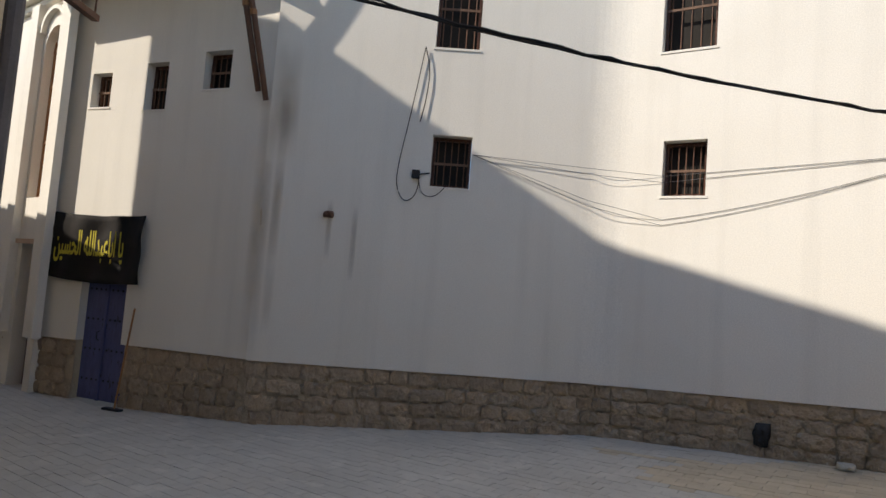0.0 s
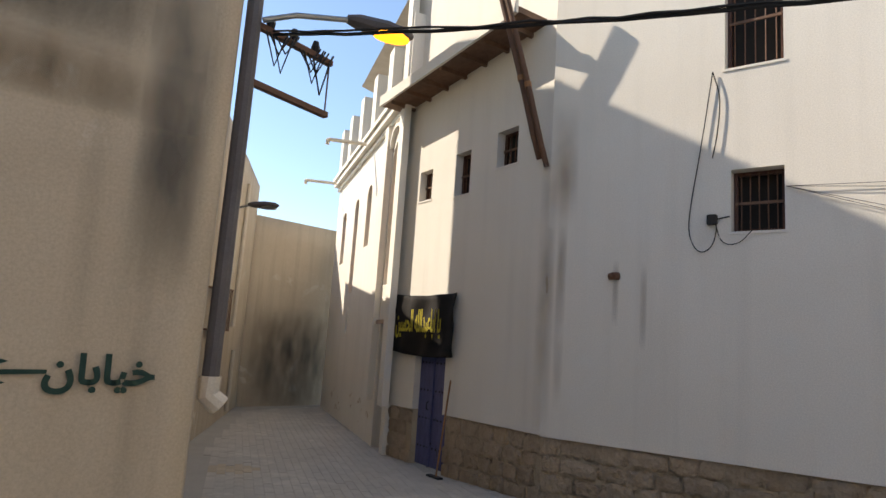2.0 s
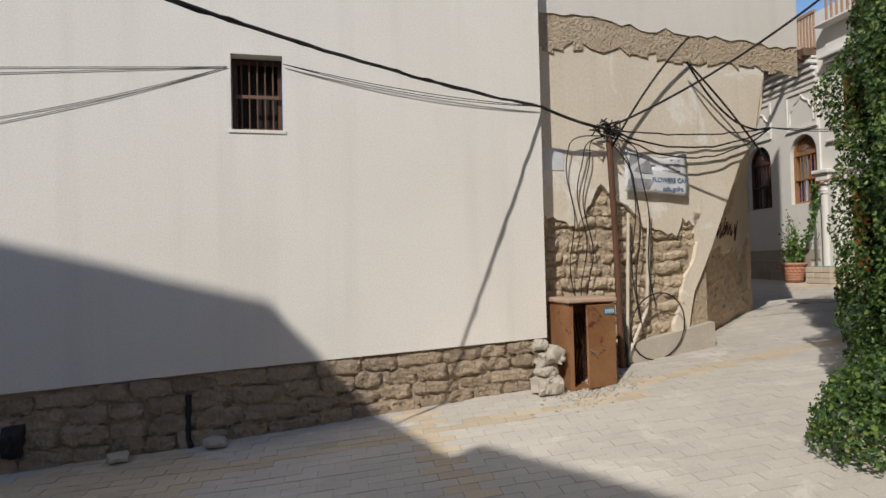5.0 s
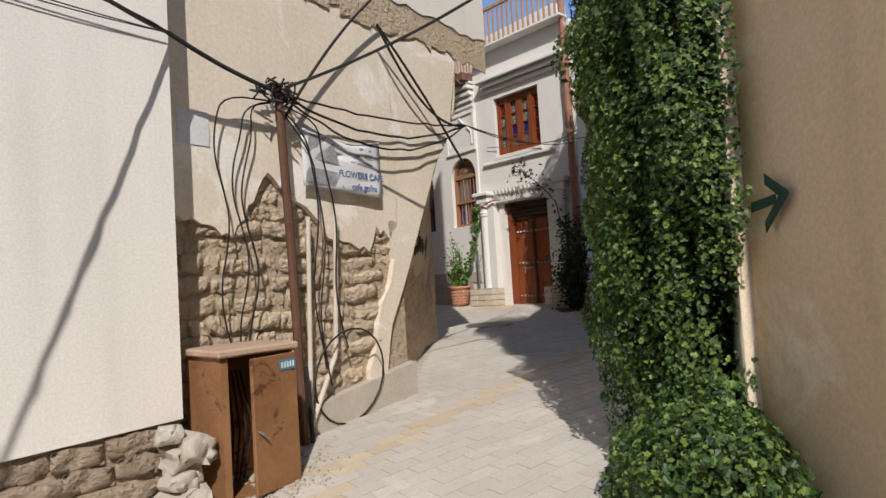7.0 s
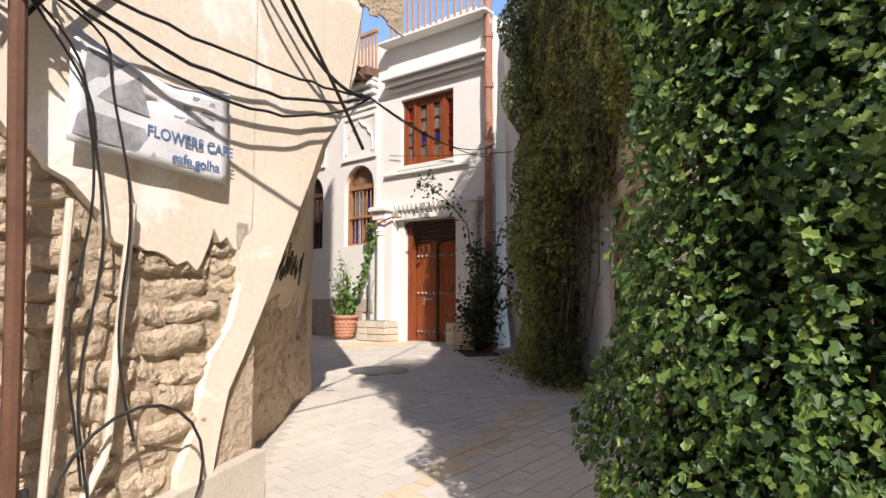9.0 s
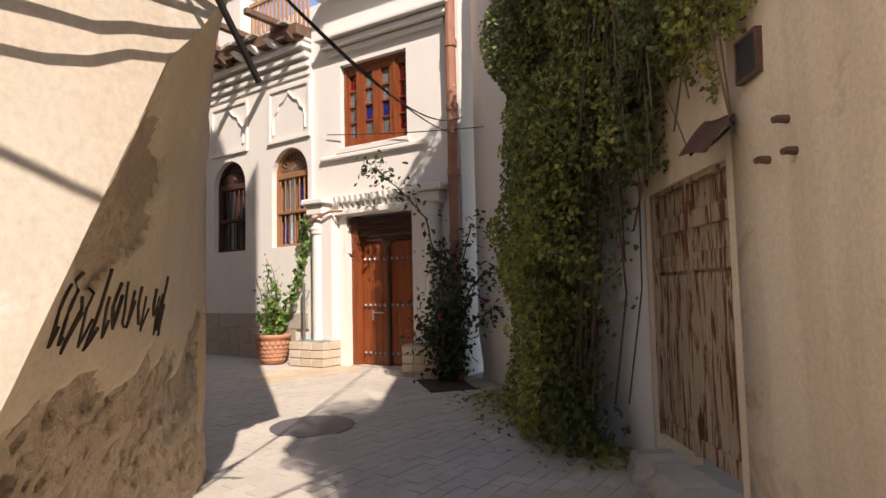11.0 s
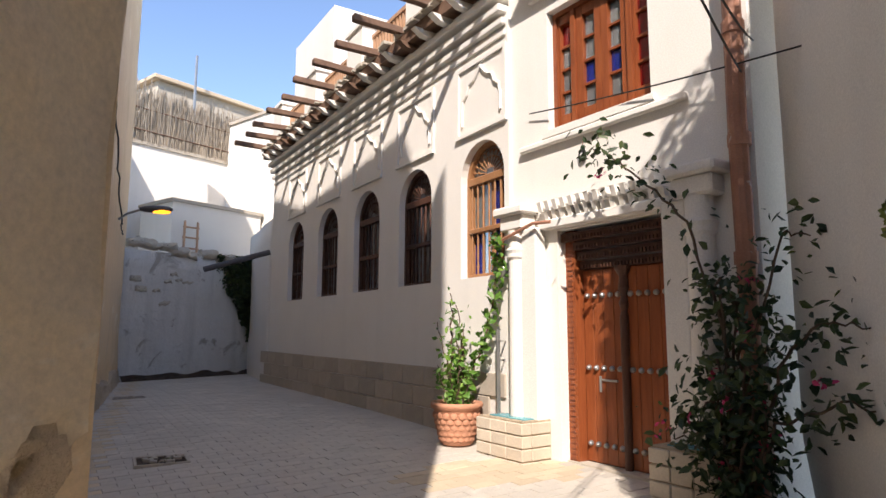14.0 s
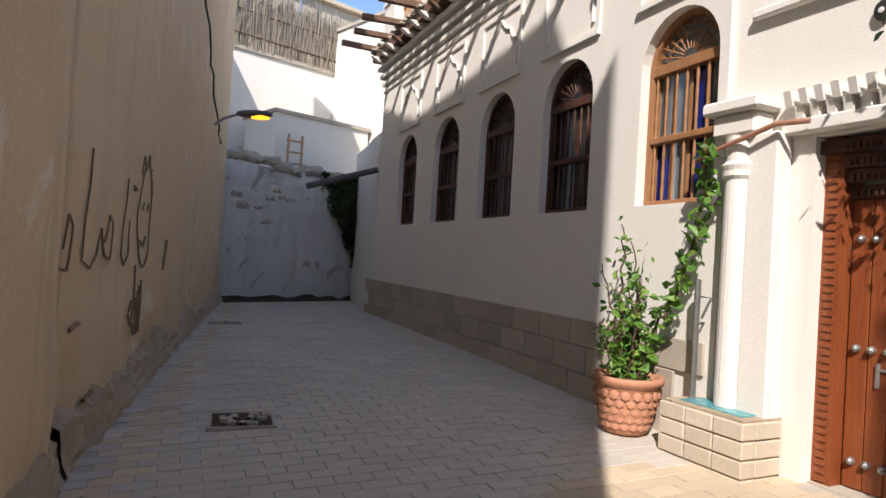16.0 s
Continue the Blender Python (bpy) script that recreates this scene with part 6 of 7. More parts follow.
def stems(name, plan, z0, z1, n, seed, material, r0=0.012, spread=0.25):
    r = random.Random(seed)
    bm = bmesh.new()
    for k in range(n):
        i = r.random() * (len(plan) - 1)
        a, b = plan[int(i)], plan[int(i) + 1]
        f = i - int(i)
        x, y = a[0] + (b[0] - a[0]) * f, a[1] + (b[1] - a[1]) * f
        za = r.uniform(z0, z0 + (z1 - z0) * 0.5)
        pts = []
        for j in range(8):
            s = j / 7
            pts.append((x + r.uniform(-1, 1) * spread * 0.35, y - 0.1 + r.uniform(-1, 1) * spread * 0.4, za + (z1 - za) * s))
        tube(bm, pts, r0 * r.uniform(0.5, 1.2), 4)
    return mesh_of(name, bm, material)


iv = thing("ivy_curtain", pose(0, 0, 0), "dense green ivy hanging down the tall wall", "ivy")
plan1 = [(8.78, 1.98), (8.72, 2.25), (8.85, 2.55), (9.2, 2.72), (9.75, 2.72), (10.2, 2.5), (10.55, 2.12)]
p, nn = curtain(plan1, 0.42, 7.2, 62000, 5, 0.42, 0.32)
part("leaves", leaf_mesh("leaves", p, nn, 0.034, LEAF_I, 0.6), LEAF_I, iv)
# Shade inside the ivy, painted as a layer of darker leaves further in.
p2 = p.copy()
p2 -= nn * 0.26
part("inner_shade_leaves", leaf_mesh("inner_shade_leaves", p2[::2], nn[::2], 0.05, LEAF_B, 0.5, seed=9), LEAF_B, iv)
part("woody_growth", stems("woody_growth", [(x + 0.28, y - 0.25) for x, y in plan1], 0.4, 6.8, 40, 4, BARK), BARK, iv)["kind"] = "stuff"
bu = thing("ivy_mound", pose(0, 0, 0), "low mound of ivy spreading on the paving", "ivy")
r_ = np.random.default_rng(8)
q = r_.normal(0, 1, (5200, 3))
q /= np.linalg.norm(q, axis=1, keepdims=True)
q[:, 2] = np.abs(q[:, 2])
cen = np.array([8.62, 2.35, 0.38])
jit = 0.8 + 0.3 * r_.random((5200, 1))
part("leaves", leaf_mesh("leaves", cen + q * np.array([0.85, 0.5, 0.62]) * jit, q, 0.036, LEAF_I, 0.6), LEAF_I, bu)
cr = thing("creeper_curtain", pose(0, 0, 0), "dusty olive creeper hanging in a thick curtain", "creeper")
plan2 = [(12.5, 2.08), (13.3, 2.2), (13.9, 2.5), (14.5, 2.8), (15.15, 2.98), (15.5, 3.03), (15.85, 2.9), (16.05, 2.68), (16.2, 2.5)]
low2 = lambda x: 0.95 if x > 14.5 else (2.2 if x > 14.2 else (3.2 if x > 13.7 else 3.5))
p, nn = curtain(plan2, 0.9, 7.25, 60000, 15, 0.45, 0.3, low2)
# Nearer leaves stay olive; the far side gets the shade-toned copy.
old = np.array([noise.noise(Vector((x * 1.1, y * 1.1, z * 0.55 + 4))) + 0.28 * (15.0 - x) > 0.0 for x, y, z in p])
part("leaves", leaf_mesh("leaves", p[old], nn[old], 0.038, LEAF_D, 0.8), LEAF_D, cr, "yellowing olive leaves")
part("leaves", leaf_mesh("leaves", p[~old], nn[~old], 0.038, LEAF_DD, 0.8, seed=6), LEAF_DD, cr, "dull green leaves in a shaded tone")
# Shade within the curtain, painted as an inner layer of darker leaves.
part("inner_shade_leaves", leaf_mesh("inner_shade_leaves", (p - nn * 0.25)[::2], nn[::2], 0.055, LEAF_DD, 0.5, seed=19), LEAF_DD, cr)
part("woody_growth", stems("woody_growth", [(x, y - 0.22) for x, y in plan2[2:]], 1.0, 7.0, 60, 14, BARK, 0.008), BARK, cr)["kind"] = "stuff"
part("dry_growth", stems("dry_growth", plan2[:4], 3.0, 7.0, 80, 24, DRY, 0.007), DRY, cr)["kind"] = "stuff"
n_ = 1500
lx = r_.uniform(14.3, 17.2, n_)
ly = 2.05 + (lx - 14.3) * 0.26 + np.abs(r_.normal(0, 0.33, n_))
lp = np.stack([lx, ly, np.array([gz(x) + 0.015 + 0.1 * random.Random(int(x * 1e5)).random() ** 3 for x in lx])], axis=1)
tagged(part("leaf_litter", leaf_mesh("leaf_litter", lp, np.tile([0, 0, 1.0], (n_, 1)), 0.05, LEAF_D, 0.4, False), LEAF_D), "dry fallen leaves along the wall's foot", "leaves", kind="stuff")


def branchy(name, label, category, base, paths, material, size, per, seed, lobed=False, flowers=0, spread=0.1):
    t = thing(name, pose(*base), label, category)
    r = random.Random(seed)
    bm = bmesh.new()
    pts, nrm = [], []
    for path in paths:
        P = [Vector(p) for p in path]
        fine_ = []
        for a, b in zip(P, P[1:]):
            for k in range(6):
                fine_.append(a.lerp(b, k / 6) + Vector((r.uniform(-1, 1), r.uniform(-1, 1), r.uniform(-1, 1))) * 0.02)
        fine_.append(P[-1])
        tube(bm, fine_, 0.016, 5, 0.35)
        for k in range(int(per * len(fine_))):
            i = r.randrange(1, len(fine_))
            o = Vector((r.gauss(0, 1), r.gauss(0, 1), r.gauss(0, 1))) * spread
            pts.append(tuple(fine_[i] + o))
            nrm.append((o.x * 3, o.y * 3, 0.6))
    part("stem", bm, BARK, t)
    part("leaves", leaf_mesh("leaves", np.array(pts), np.array(nrm), size, material, 0.6, lobed, seed), material, t)
    if flowers:
        f = [p for p in pts[:: max(1, len(pts) // flowers)]]
        g_ = []
        for c in f:
            for k in range(7):
                g_.append((c[0] + r.gauss(0, 0.03), c[1] + r.gauss(0, 0.03), c[2] + r.gauss(0, 0.03)))
        part("blossom", leaf_mesh("blossom", np.array(g_), np.tile([-0.5, 0.4, 0.5], (len(g_), 1)), 0.045, PINK, 0.9, False, seed), PINK, t, "magenta papery blossom")
    return t


# the climber by the drainpipe: local x along the door bay, y out of the wall
cl_m = DF @ pose(-0.72, 0.36, 0)
loc = lambda u, n, z: tuple(DF @ Vector((u, n, z)))
r = random.Random(31)
paths = []
for k in range(15):
    a = r.uniform(0, 6.28)
    h = r.uniform(0.6, 2.2)
    s = r.uniform(0.1, 0.42)
    paths.append([loc(-0.9, 0.4, 1.02), loc(-0.9 + 0.08 * math.cos(a), 0.42 + 0.1 * math.sin(a), 1.0 + h * 0.5), loc(-0.92 + s * math.cos(a), 0.42 + 0.5 * s * math.sin(a), 1.0 + h), loc(-0.92 + 1.6 * s * math.cos(a), 0.45 + 0.8 * s * math.sin(a), 0.95 + h)])
paths.append([loc(-0.9, 0.4, 1.1), loc(-0.85, 0.42, 2.4), loc(-0.6, 0.42, 3.3), loc(-0.15, 0.42, 3.75), loc(0.25, 0.4, 4.1), loc(0.42, 0.4, 4.12)])
paths.append([loc(-0.9, 0.4, 1.1), loc(-1.3, 0.5, 2.2), loc(-1.6, 0.6, 2.5), loc(-1.9, 0.6, 2.45)])
paths.append([loc(-0.9, 0.4, 1.1), loc(-1.25, 0.5, 1.8), loc(-1.7, 0.6, 2.0), loc(-1.95, 0.6, 1.95)])
branchy("climbing_bush", "dark-leaved climbing bush with magenta blossoms by the drainpipe", "bush", (0, 0, 0), paths, LEAF_B, 0.078, 5.5, 5, False, 14, 0.13)

# terracotta pot with a vine
pot = thing("flower_pot", WF @ pose(0.50, 0.36, gz(20.0) + 0.02), "large terracotta pot with a scale pattern", "pot")
bm = bmesh.new()
lathe(bm, [(0.17, 0), (0.19, 0.02), (0.235, 0.16), (0.265, 0.32), (0.27, 0.40), (0.30, 0.42), (0.31, 0.45), (0.30, 0.48), (0.27, 0.48), (0.255, 0.42), (0.2, 0.41)], 28)
part("body", bm, TERRA, pot, smooth=True)
for row in range(5):
    for k in range(18):
        a = 6.2832 * (k + 0.5 * (row % 2)) / 18
        rr = 0.195 + 0.017 * row
        bm = bmesh.new()
        lathe(bm, [(0.042, 0.0), (0.036, 0.010), (0.012, 0.016)], 7)
        mtx = Matrix.Rotation(a, 4, "Z") @ Matrix.Translation((rr + 0.004, 0, 0.08 + 0.065 * row)) @ Matrix.Rotation(radians(82), 4, "Y")
        bmesh.ops.transform(bm, matrix=mtx, verts=bm.verts[:])
        part("scale", bm, TERRA, pot)
bm = bmesh.new()
lathe(bm, [(0.25, 0.40), (0.25, 0.43), (0.05, 0.45)], 20)
part("soil", bm, SOIL, pot)
lw = lambda u, n, z: tuple(WF @ Vector((u - 0.1 * (z < 2.0), n, z)))
paths = []
r = random.Random(77)
for k in range(16):
    a, s, h = r.uniform(0, 6.28), r.uniform(0.05, 0.30), r.uniform(0.35, 1.0)
    paths.append([lw(0.60, 0.36, 1.5), lw(0.60 + s * 0.5 * math.cos(a), 0.36 + s * 0.4 * math.sin(a), 1.5 + h * 0.5), lw(0.60 + s * math.cos(a), 0.36 + s * 0.6 * math.sin(a), 1.55 + h)])
paths += [[lw(0.62, 0.36, 1.55), lw(0.66, 0.34, 2.1), lw(0.70, 0.30, 2.6), lw(0.78, 0.28, 2.9)], [lw(0.55, 0.36, 1.6), lw(0.45, 0.3, 2.2), lw(0.62, 0.3, 2.75)]]
branchy("potted_plant", "leafy green plant growing in the terracotta pot", "plant", (0, 0, 0), paths, LEAF_P, 0.075, 2.4, 8, False, 0, 0.06)
vine = [[lw(0.50, 0.34, 1.6), lw(0.30, 0.25, 2.05), lw(0.12, 0.2, 2.35), lw(0.0, 0.2, 2.75), lw(-0.10, 0.2, 3.15), lw(-0.16, 0.22, 3.5)]]
branchy("climbing_vine", "bright green vine trained up beside the column", "vine", (0, 0, 0), vine, LEAF_P, 0.09, 6.5, 18, False, 0, 0.045)

# ---- old peeling door on the ivy side ----
od = thing("old_door", side((13.03, 1.92), (1, 0)) @ pose(0, 0, 1.12), "old double door of peeling weathered wood", "door")
for k in (0, 1):
    leaf = part("leaf", bevelled(0.02 + 0.7 * k, 0.70 + 0.7 * k, -0.06, 0, 0, 1.8, 0.006), WOOD_OLD, od)
    for i in range(5):
        part("board", bevelled(0.05 + 0.7 * k + i * 0.125, 0.165 + 0.7 * k + i * 0.125, 0.0, 0.014, 0.05, 1.2, 0.004), WOOD_OLD, leaf)
    for z in (0.0, 1.22, 1.5):
        part("rail", bevelled(0.03 + 0.7 * k, 0.69 + 0.7 * k, 0.0, 0.03, z, z + 0.12, 0.006), WOOD_OLD, leaf)
bm = bmesh.new()
for a in ((0.0, 0.02, 0, 1.83), (1.4, 1.42, 0, 1.83)):
    box(bm, a[0] - 0.04, a[1] + 0.04, -0.08, 0.05, a[2], a[3])
box(bm, -0.02, 1.44, -0.08, 0.05, 1.8, 1.9)
box(bm, 0.68, 0.74, 0.0, 0.05, 0.0, 1.8)
part("frame", bm, WOOD_OLD, od)
for k in range(3):
    b = part("step_stone", stone_mesh(0.5, 0.3, 0.26, 300 + k, 0.03, "step_stone", CONCRETE, 0.7), CONCRETE)
    b.matrix_world = pose(13.2 + 0.5 * k, 1.98, gz(13.4) - 0.03)
    tagged(b, "rough pale threshold stone under the old door", "stone", "threshold stones")
for x, z in ((12.35, 2.98), (12.29, 2.82), (12.53, 2.83)):
    bmp = bmesh.new()
    tube(bmp, [(0, -0.03, 0), (0.004, 0.03, 0.004), (0.0, 0.055, -0.004)], 0.022, 7, 0.7)
    pg = part("wall_peg", bmp, WOOD_B)
    pg.matrix_world = pose(x, 2.03, z)
    tagged(pg, "stub of old timber in the plaster", "peg", "timber stubs")
sh = thing("tin_canopy", pose(13.02, 2.03, 3.02, 0, 0, 4), "bent rusty tin sheet over the old door", "sheet")
bm = bmesh.new()
gs = [[bm.verts.new((-0.17 + 0.34 * i / 8, 0.0 + 0.17 * (j / 4) + 0.004 * math.sin(i * 1.3), 0.13 - 0.15 * j / 4 - 0.05 * (j / 4) ** 2 + 0.005 * math.sin(i * 0.9 + j) + 0.05 * i / 8)) for j in range(5)] for i in range(9)]
for i in range(8):
    for j in range(4):
        bm.faces.new((gs[i][j], gs[i + 1][j], gs[i + 1][j + 1], gs[i][j + 1])).smooth = True
ob = part("sheet", bm, POLE, sh)
so = ob.modifiers.new("thick", "SOLIDIFY")
so.thickness = 0.005
for x in (-0.12, 0.12):
    bm = bmesh.new()
    tube(bm, [(x, -0.03, 0.1), (x, 0.12, -0.03)], 0.008, 5)
    part("stay", bm, BLACK, sh)
vt = thing("wall_vent", pose(12.66, 2.03, 3.39), "rusty framed vent in the ochre wall", "vent")
bm = bmesh.new()
for a in ((-0.115, -0.1, -0.115, 0.115), (0.1, 0.115, -0.115, 0.115), (-0.1, 0.1, -0.115, -0.1), (-0.1, 0.1, 0.1, 0.115)):
    box(bm, a[0], a[1], -0.08, 0.012, a[2], a[3])
part("frame", bm, WOOD_B, vt)
bm = bmesh.new()
box(bm, -0.1, 0.1, -0.08, 0.006, -0.1, 0.1)
part("mesh", bm, BLACK, vt)

# ---- writing on the alley walls ----
def on_alley(u, z):
    return ML2 @ Vector((u, lumpy((u + 24.3, 17.0, z), 0.05, 0.8) + 0.012, z))


def wall_drawing(label, strokes, r=0.009):
    """Thin painted strokes that follow the uneven alley wall."""
    bm = bmesh.new()
    for pts in strokes:
        f_ = []
        for (u0, z0), (u1, z1) in zip(pts, pts[1:]):
            f_ += [(u0 + (u1 - u0) * q / 3, z0 + (z1 - z0) * q / 3) for q in range(3)]
        tube(bm, [on_alley(u, z) for u, z in f_ + [pts[-1]]], r, 4)
    return tagged(part("scrawl", bm, INK_F), label, "graffiti")


oval = [(8.6 + 0.27 * math.cos(6.2832 * k / 16), 2.74 + 0.5 * math.sin(6.2832 * k / 16)) for k in range(17)]
wall_drawing("doodled head with a crown in thin black paint", [oval, [(8.84, 3.12), (8.78, 3.30), (8.68, 3.18), (8.6, 3.34), (8.5, 3.18), (8.4, 3.22)], [(8.7, 2.87), (8.7, 2.79)], [(8.52, 2.87), (8.52, 2.79)], [(8.72, 2.50), (8.6, 2.44), (8.5, 2.54)]])
wall_drawing("trailing black letters under the doodled head", [[(8.95, 2.27), (8.97, 1.92), (9.05, 1.72), (9.15, 1.82), (9.05, 1.95)], [(8.9, 1.97), (8.88, 1.62), (8.8, 1.62), (8.8, 2.02)], [(8.74, 2.07), (8.74, 1.67), (8.68, 1.62), (8.64, 2.12)], [(9.0, 1.74), (8.9, 1.62)]], 0.012)
wall_drawing("large loose black letters on the ochre wall", [[(9.45, 3.02), (9.5, 2.37), (9.4, 2.28), (9.28, 2.37), (9.25, 2.67)], [(10.45, 3.12), (10.5, 2.34), (10.3, 2.28), (10.15, 2.37), (10.1, 2.57), (9.98, 2.37), (9.85, 2.34), (9.82, 2.62), (9.92, 2.68), (10.0, 2.47)], [(11.75, 2.37), (11.4, 2.22), (11.1, 2.30), (11.1, 2.54), (11.02, 2.30), (10.8, 2.28), (10.76, 2.57), (10.86, 2.64), (10.95, 2.42)]])
wall_drawing("dark gouged streaks in the ochre wall", [[(11.3, 1.72), (11.2, 1.64)], [(11.45, 1.60), (11.3, 1.62)], [(10.6, 1.87), (10.45, 1.90)], [(10.25, 1.32), (10.1, 1.36)], [(7.4, 2.52), (7.4, 2.17)], [(9.2, 2.97), (9.12, 2.95)]], 0.02)
r = random.Random(12)
bm = bmesh.new()
for k in range(15):
    k0 = 0.07 + 0.031 * k
    hi, lo = r.uniform(0.02, 0.15), r.uniform(0.02, 0.16)
    pts = [(k0 + r.uniform(-0.008, 0.008), 2.20 + hi), (k0 + r.uniform(-0.012, 0.012), 2.20), (k0 + r.uniform(-0.006, 0.012), 2.20 - lo), (k0 + 0.02, 2.18 + r.uniform(-0.1, 0.12))]
    fine_ = [(pts[i][0] + (pts[i + 1][0] - pts[i][0]) * q / 4, pts[i][1] + (pts[i + 1][1] - pts[i][1]) * q / 4) for i in range(3) for q in range(4)]
    tube(bm, [flank(a_, z_)[0] + FLANK_OUT * 0.004 for a_, z_ in fine_], r.uniform(0.005, 0.0095), 5)
tagged(part("scrawl", bm, INK), "black spray-painted scrawl on the broken plaster", "graffiti")
cable("wall_cable", at(ML2, 6.6, 0.1, 6.4), at(ML2, 3.0, 0.1, 4.6), 0.15, 0.016, 16, "twisted black cable running along the alley wall", "alley cables", 0.02)
cable("wall_cable", at(ML2, 3.0, 0.08, 4.6), at(ML2, 2.2, 0.08, 4.5), 0.05, 0.012, 8, "twisted black cable running along the alley wall", "alley cables", 0.02)

# ---- beyond the end of the lane ----
def far_block(name, x0, x1, y0, y1, z1, label, material=PLASTER_H, rz=0.0):
    h = thing(name, pose((x0 + x1) / 2, (y0 + y1) / 2, 0.8, 0, 0, rz), label, "house")
    dx, dy = (x1 - x0) / 2, (y1 - y0) / 2
    bm = bmesh.new()
    box(bm, -dx, dx, -dy, dy, 0, z1 - 0.8)
    part("wall", bm, material, h)
    bm = bmesh.new()
    box(bm, -dx - 0.06, dx + 0.06, -dy - 0.06, dy + 0.06, z1 - 0.8, z1 - 0.7)
    part("roof", bm, CONCRETE, h)
    return h


far_block("white_house", 25.0, 31.5, 19.5, 25.0, 8.2, "bright white house behind the end wall", PLASTER_H, -15)
far_block("white_house", 29.5, 36.0, 15.0, 19.0, 9.6, "tall white house beyond the terrace", PLASTER_H, -15)
far_block("white_shed", 26.5, 29.5, 17.2, 19.0, 6.1, "low white shed behind the end wall", PLASTER_H, -15)
rf = thing("reed_fence", pose(27.6, 19.6, 8.25, 0, 0, -15), "dry reed screen on the roof of the white house", "fence")
bm = bmesh.new()
for k in range(900):
    x = rnd.uniform(-3.0, 3.0)
    tube(bm, [(x, rnd.uniform(-0.1, 0.1), 0), (x + rnd.gauss(0, 0.12), rnd.uniform(-0.15, 0.1), 1.55 + rnd.gauss(0, 0.22))], 0.014, 3)
tagged(part("reeds", bm, REED, rf), "")
for z in (0.4, 1.1):
    bm = bmesh.new()
    tube(bm, [(-3, -0.08, z), (3, -0.08, z)], 0.025, 5)
    part("rail", bm, WOOD_B, rf)
hut = thing("roof_hut", pose(30.5, 21.5, 8.3, 0, 0, -15), "weathered grey hut with a yellow roof edge", "hut")
part("wall", bevelled(-2, 2, -1.5, 1.5, 0, 2.6, 0.02), CONCRETE, hut)
part("roof", bevelled(-2.2, 2.2, -1.7, 1.7, 2.6, 2.75, 0.02), PAVER_Y, hut)
mast = thing("antenna_mast", pose(28.9, 19.6, 8.3), "thin grey pole on the roof", "pole")
bm = bmesh.new()
tube(bm, [(0, 0, 0), (0, 0, 3.6)], 0.05, 6)
part("pole", bm, STEEL, mast)
fp = thing("gutter_pipe", WF @ pose(9.42, 0.05, 4.1), "grey gutter pipe jutting from the house corner", "pipe")
bm = bmesh.new()
tube(bm, [(0, 0, 0.25), (0.1, 1.5, -0.25)], 0.07, 8)
part("pipe", bm, PIPE_G, fp)
fi = thing("wall_ivy", pose(0, 0, 0), "dark ivy in the corner of the end wall", "ivy")
p, nn = curtain([(27.95, 15.75), (27.5, 15.95), (27.0, 16.1), (26.7, 16.2)], 2.0, 4.55, 3200, 55, 0.3, 0.2, lambda x: 3.9 - 2.2 * max(0.0, x - 26.9))
part("leaves", leaf_mesh("leaves", p, nn, 0.09, LEAF_B, 0.7), LEAF_B, fi)
# broken coping and a patch of bare stones in the end wall
FST = [stone_mesh(w, 0.16, h, 501 + i, 0.04, "stone", CONCRETE, 0.7) for i, (w, h) in enumerate(((0.45, 0.22), (0.3, 0.16), (0.55, 0.26)))]
for k in range(13):
    ob = part("stone", FST[k % 3], CONCRETE, wall_far)
    ob.matrix_local = pose(0.2 + 0.3 * k, -0.12 + rnd.uniform(-0.05, 0.05), 4.36 + 0.1 * noise.noise(Vector((k * 0.7, 0, 0))) + 0.16 * (k > 8), 0, rnd.uniform(-12, 12), 0)
for u, z in ((2.9, 3.75), (2.6, 3.8), (2.35, 3.72), (2.75, 3.95), (3.6, 3.5), (3.75, 3.75), (3.2, 3.5), (2.95, 3.15)):
    ob = part("stone", FST[int(u * 20) % 3], CONCRETE, wall_far)
    ob.matrix_local = pose(u, -0.08, z - 0.1, 0, rnd.uniform(-8, 8), 0) @ Matrix.Diagonal((0.7, 0.75, 0.75, 1))
bm = bmesh.new()
us_ = [4.0 * k / 40 for k in range(41)]
cols_ = [[bm.verts.new((u, 0.04 + 0.16 * (1 - j / 4) + 0.06 * noise.noise(Vector((u * 4, j, 1))), gz(25) + (0.16 + 0.12 * noise.noise(Vector((u * 2, 0, 0)))) * j / 4 - 0.02)) for j in range(5)] for u in us_]
for a_, b_ in zip(cols_, cols_[1:]):
    for j in range(4):
        bm.faces.new((b_[j], a_[j], a_[j + 1], b_[j + 1]))
structure("trim_far_foot", bm, SOIL, MFAR, "dark crumbling damp foot of the end wall", "wall foot")
ld = thing("wooden_ladder", MFAR @ pose(1.9, -0.5, 4.4, 0, 0, 0), "short weathered ladder leaning behind the end wall", "ladder")
for x in (0.0, 0.4):
    bm = bmesh.new()
    tube(bm, [(x, 0.1, -0.2), (x - 0.35, -0.5, 1.15)], 0.035, 6)
    part("rail", bm, WOOD_P, ld)
for k in range(4):
    bm = bmesh.new()
    f_ = 0.15 + 0.24 * k
    tube(bm, [(-0.35 * f_ - 0.05, 0.1 - 0.6 * f_, -0.2 + 1.35 * f_), (0.45 - 0.35 * f_, 0.1 - 0.6 * f_, -0.2 + 1.35 * f_)], 0.028, 6)
    part("rung", bm, WOOD_P, ld)

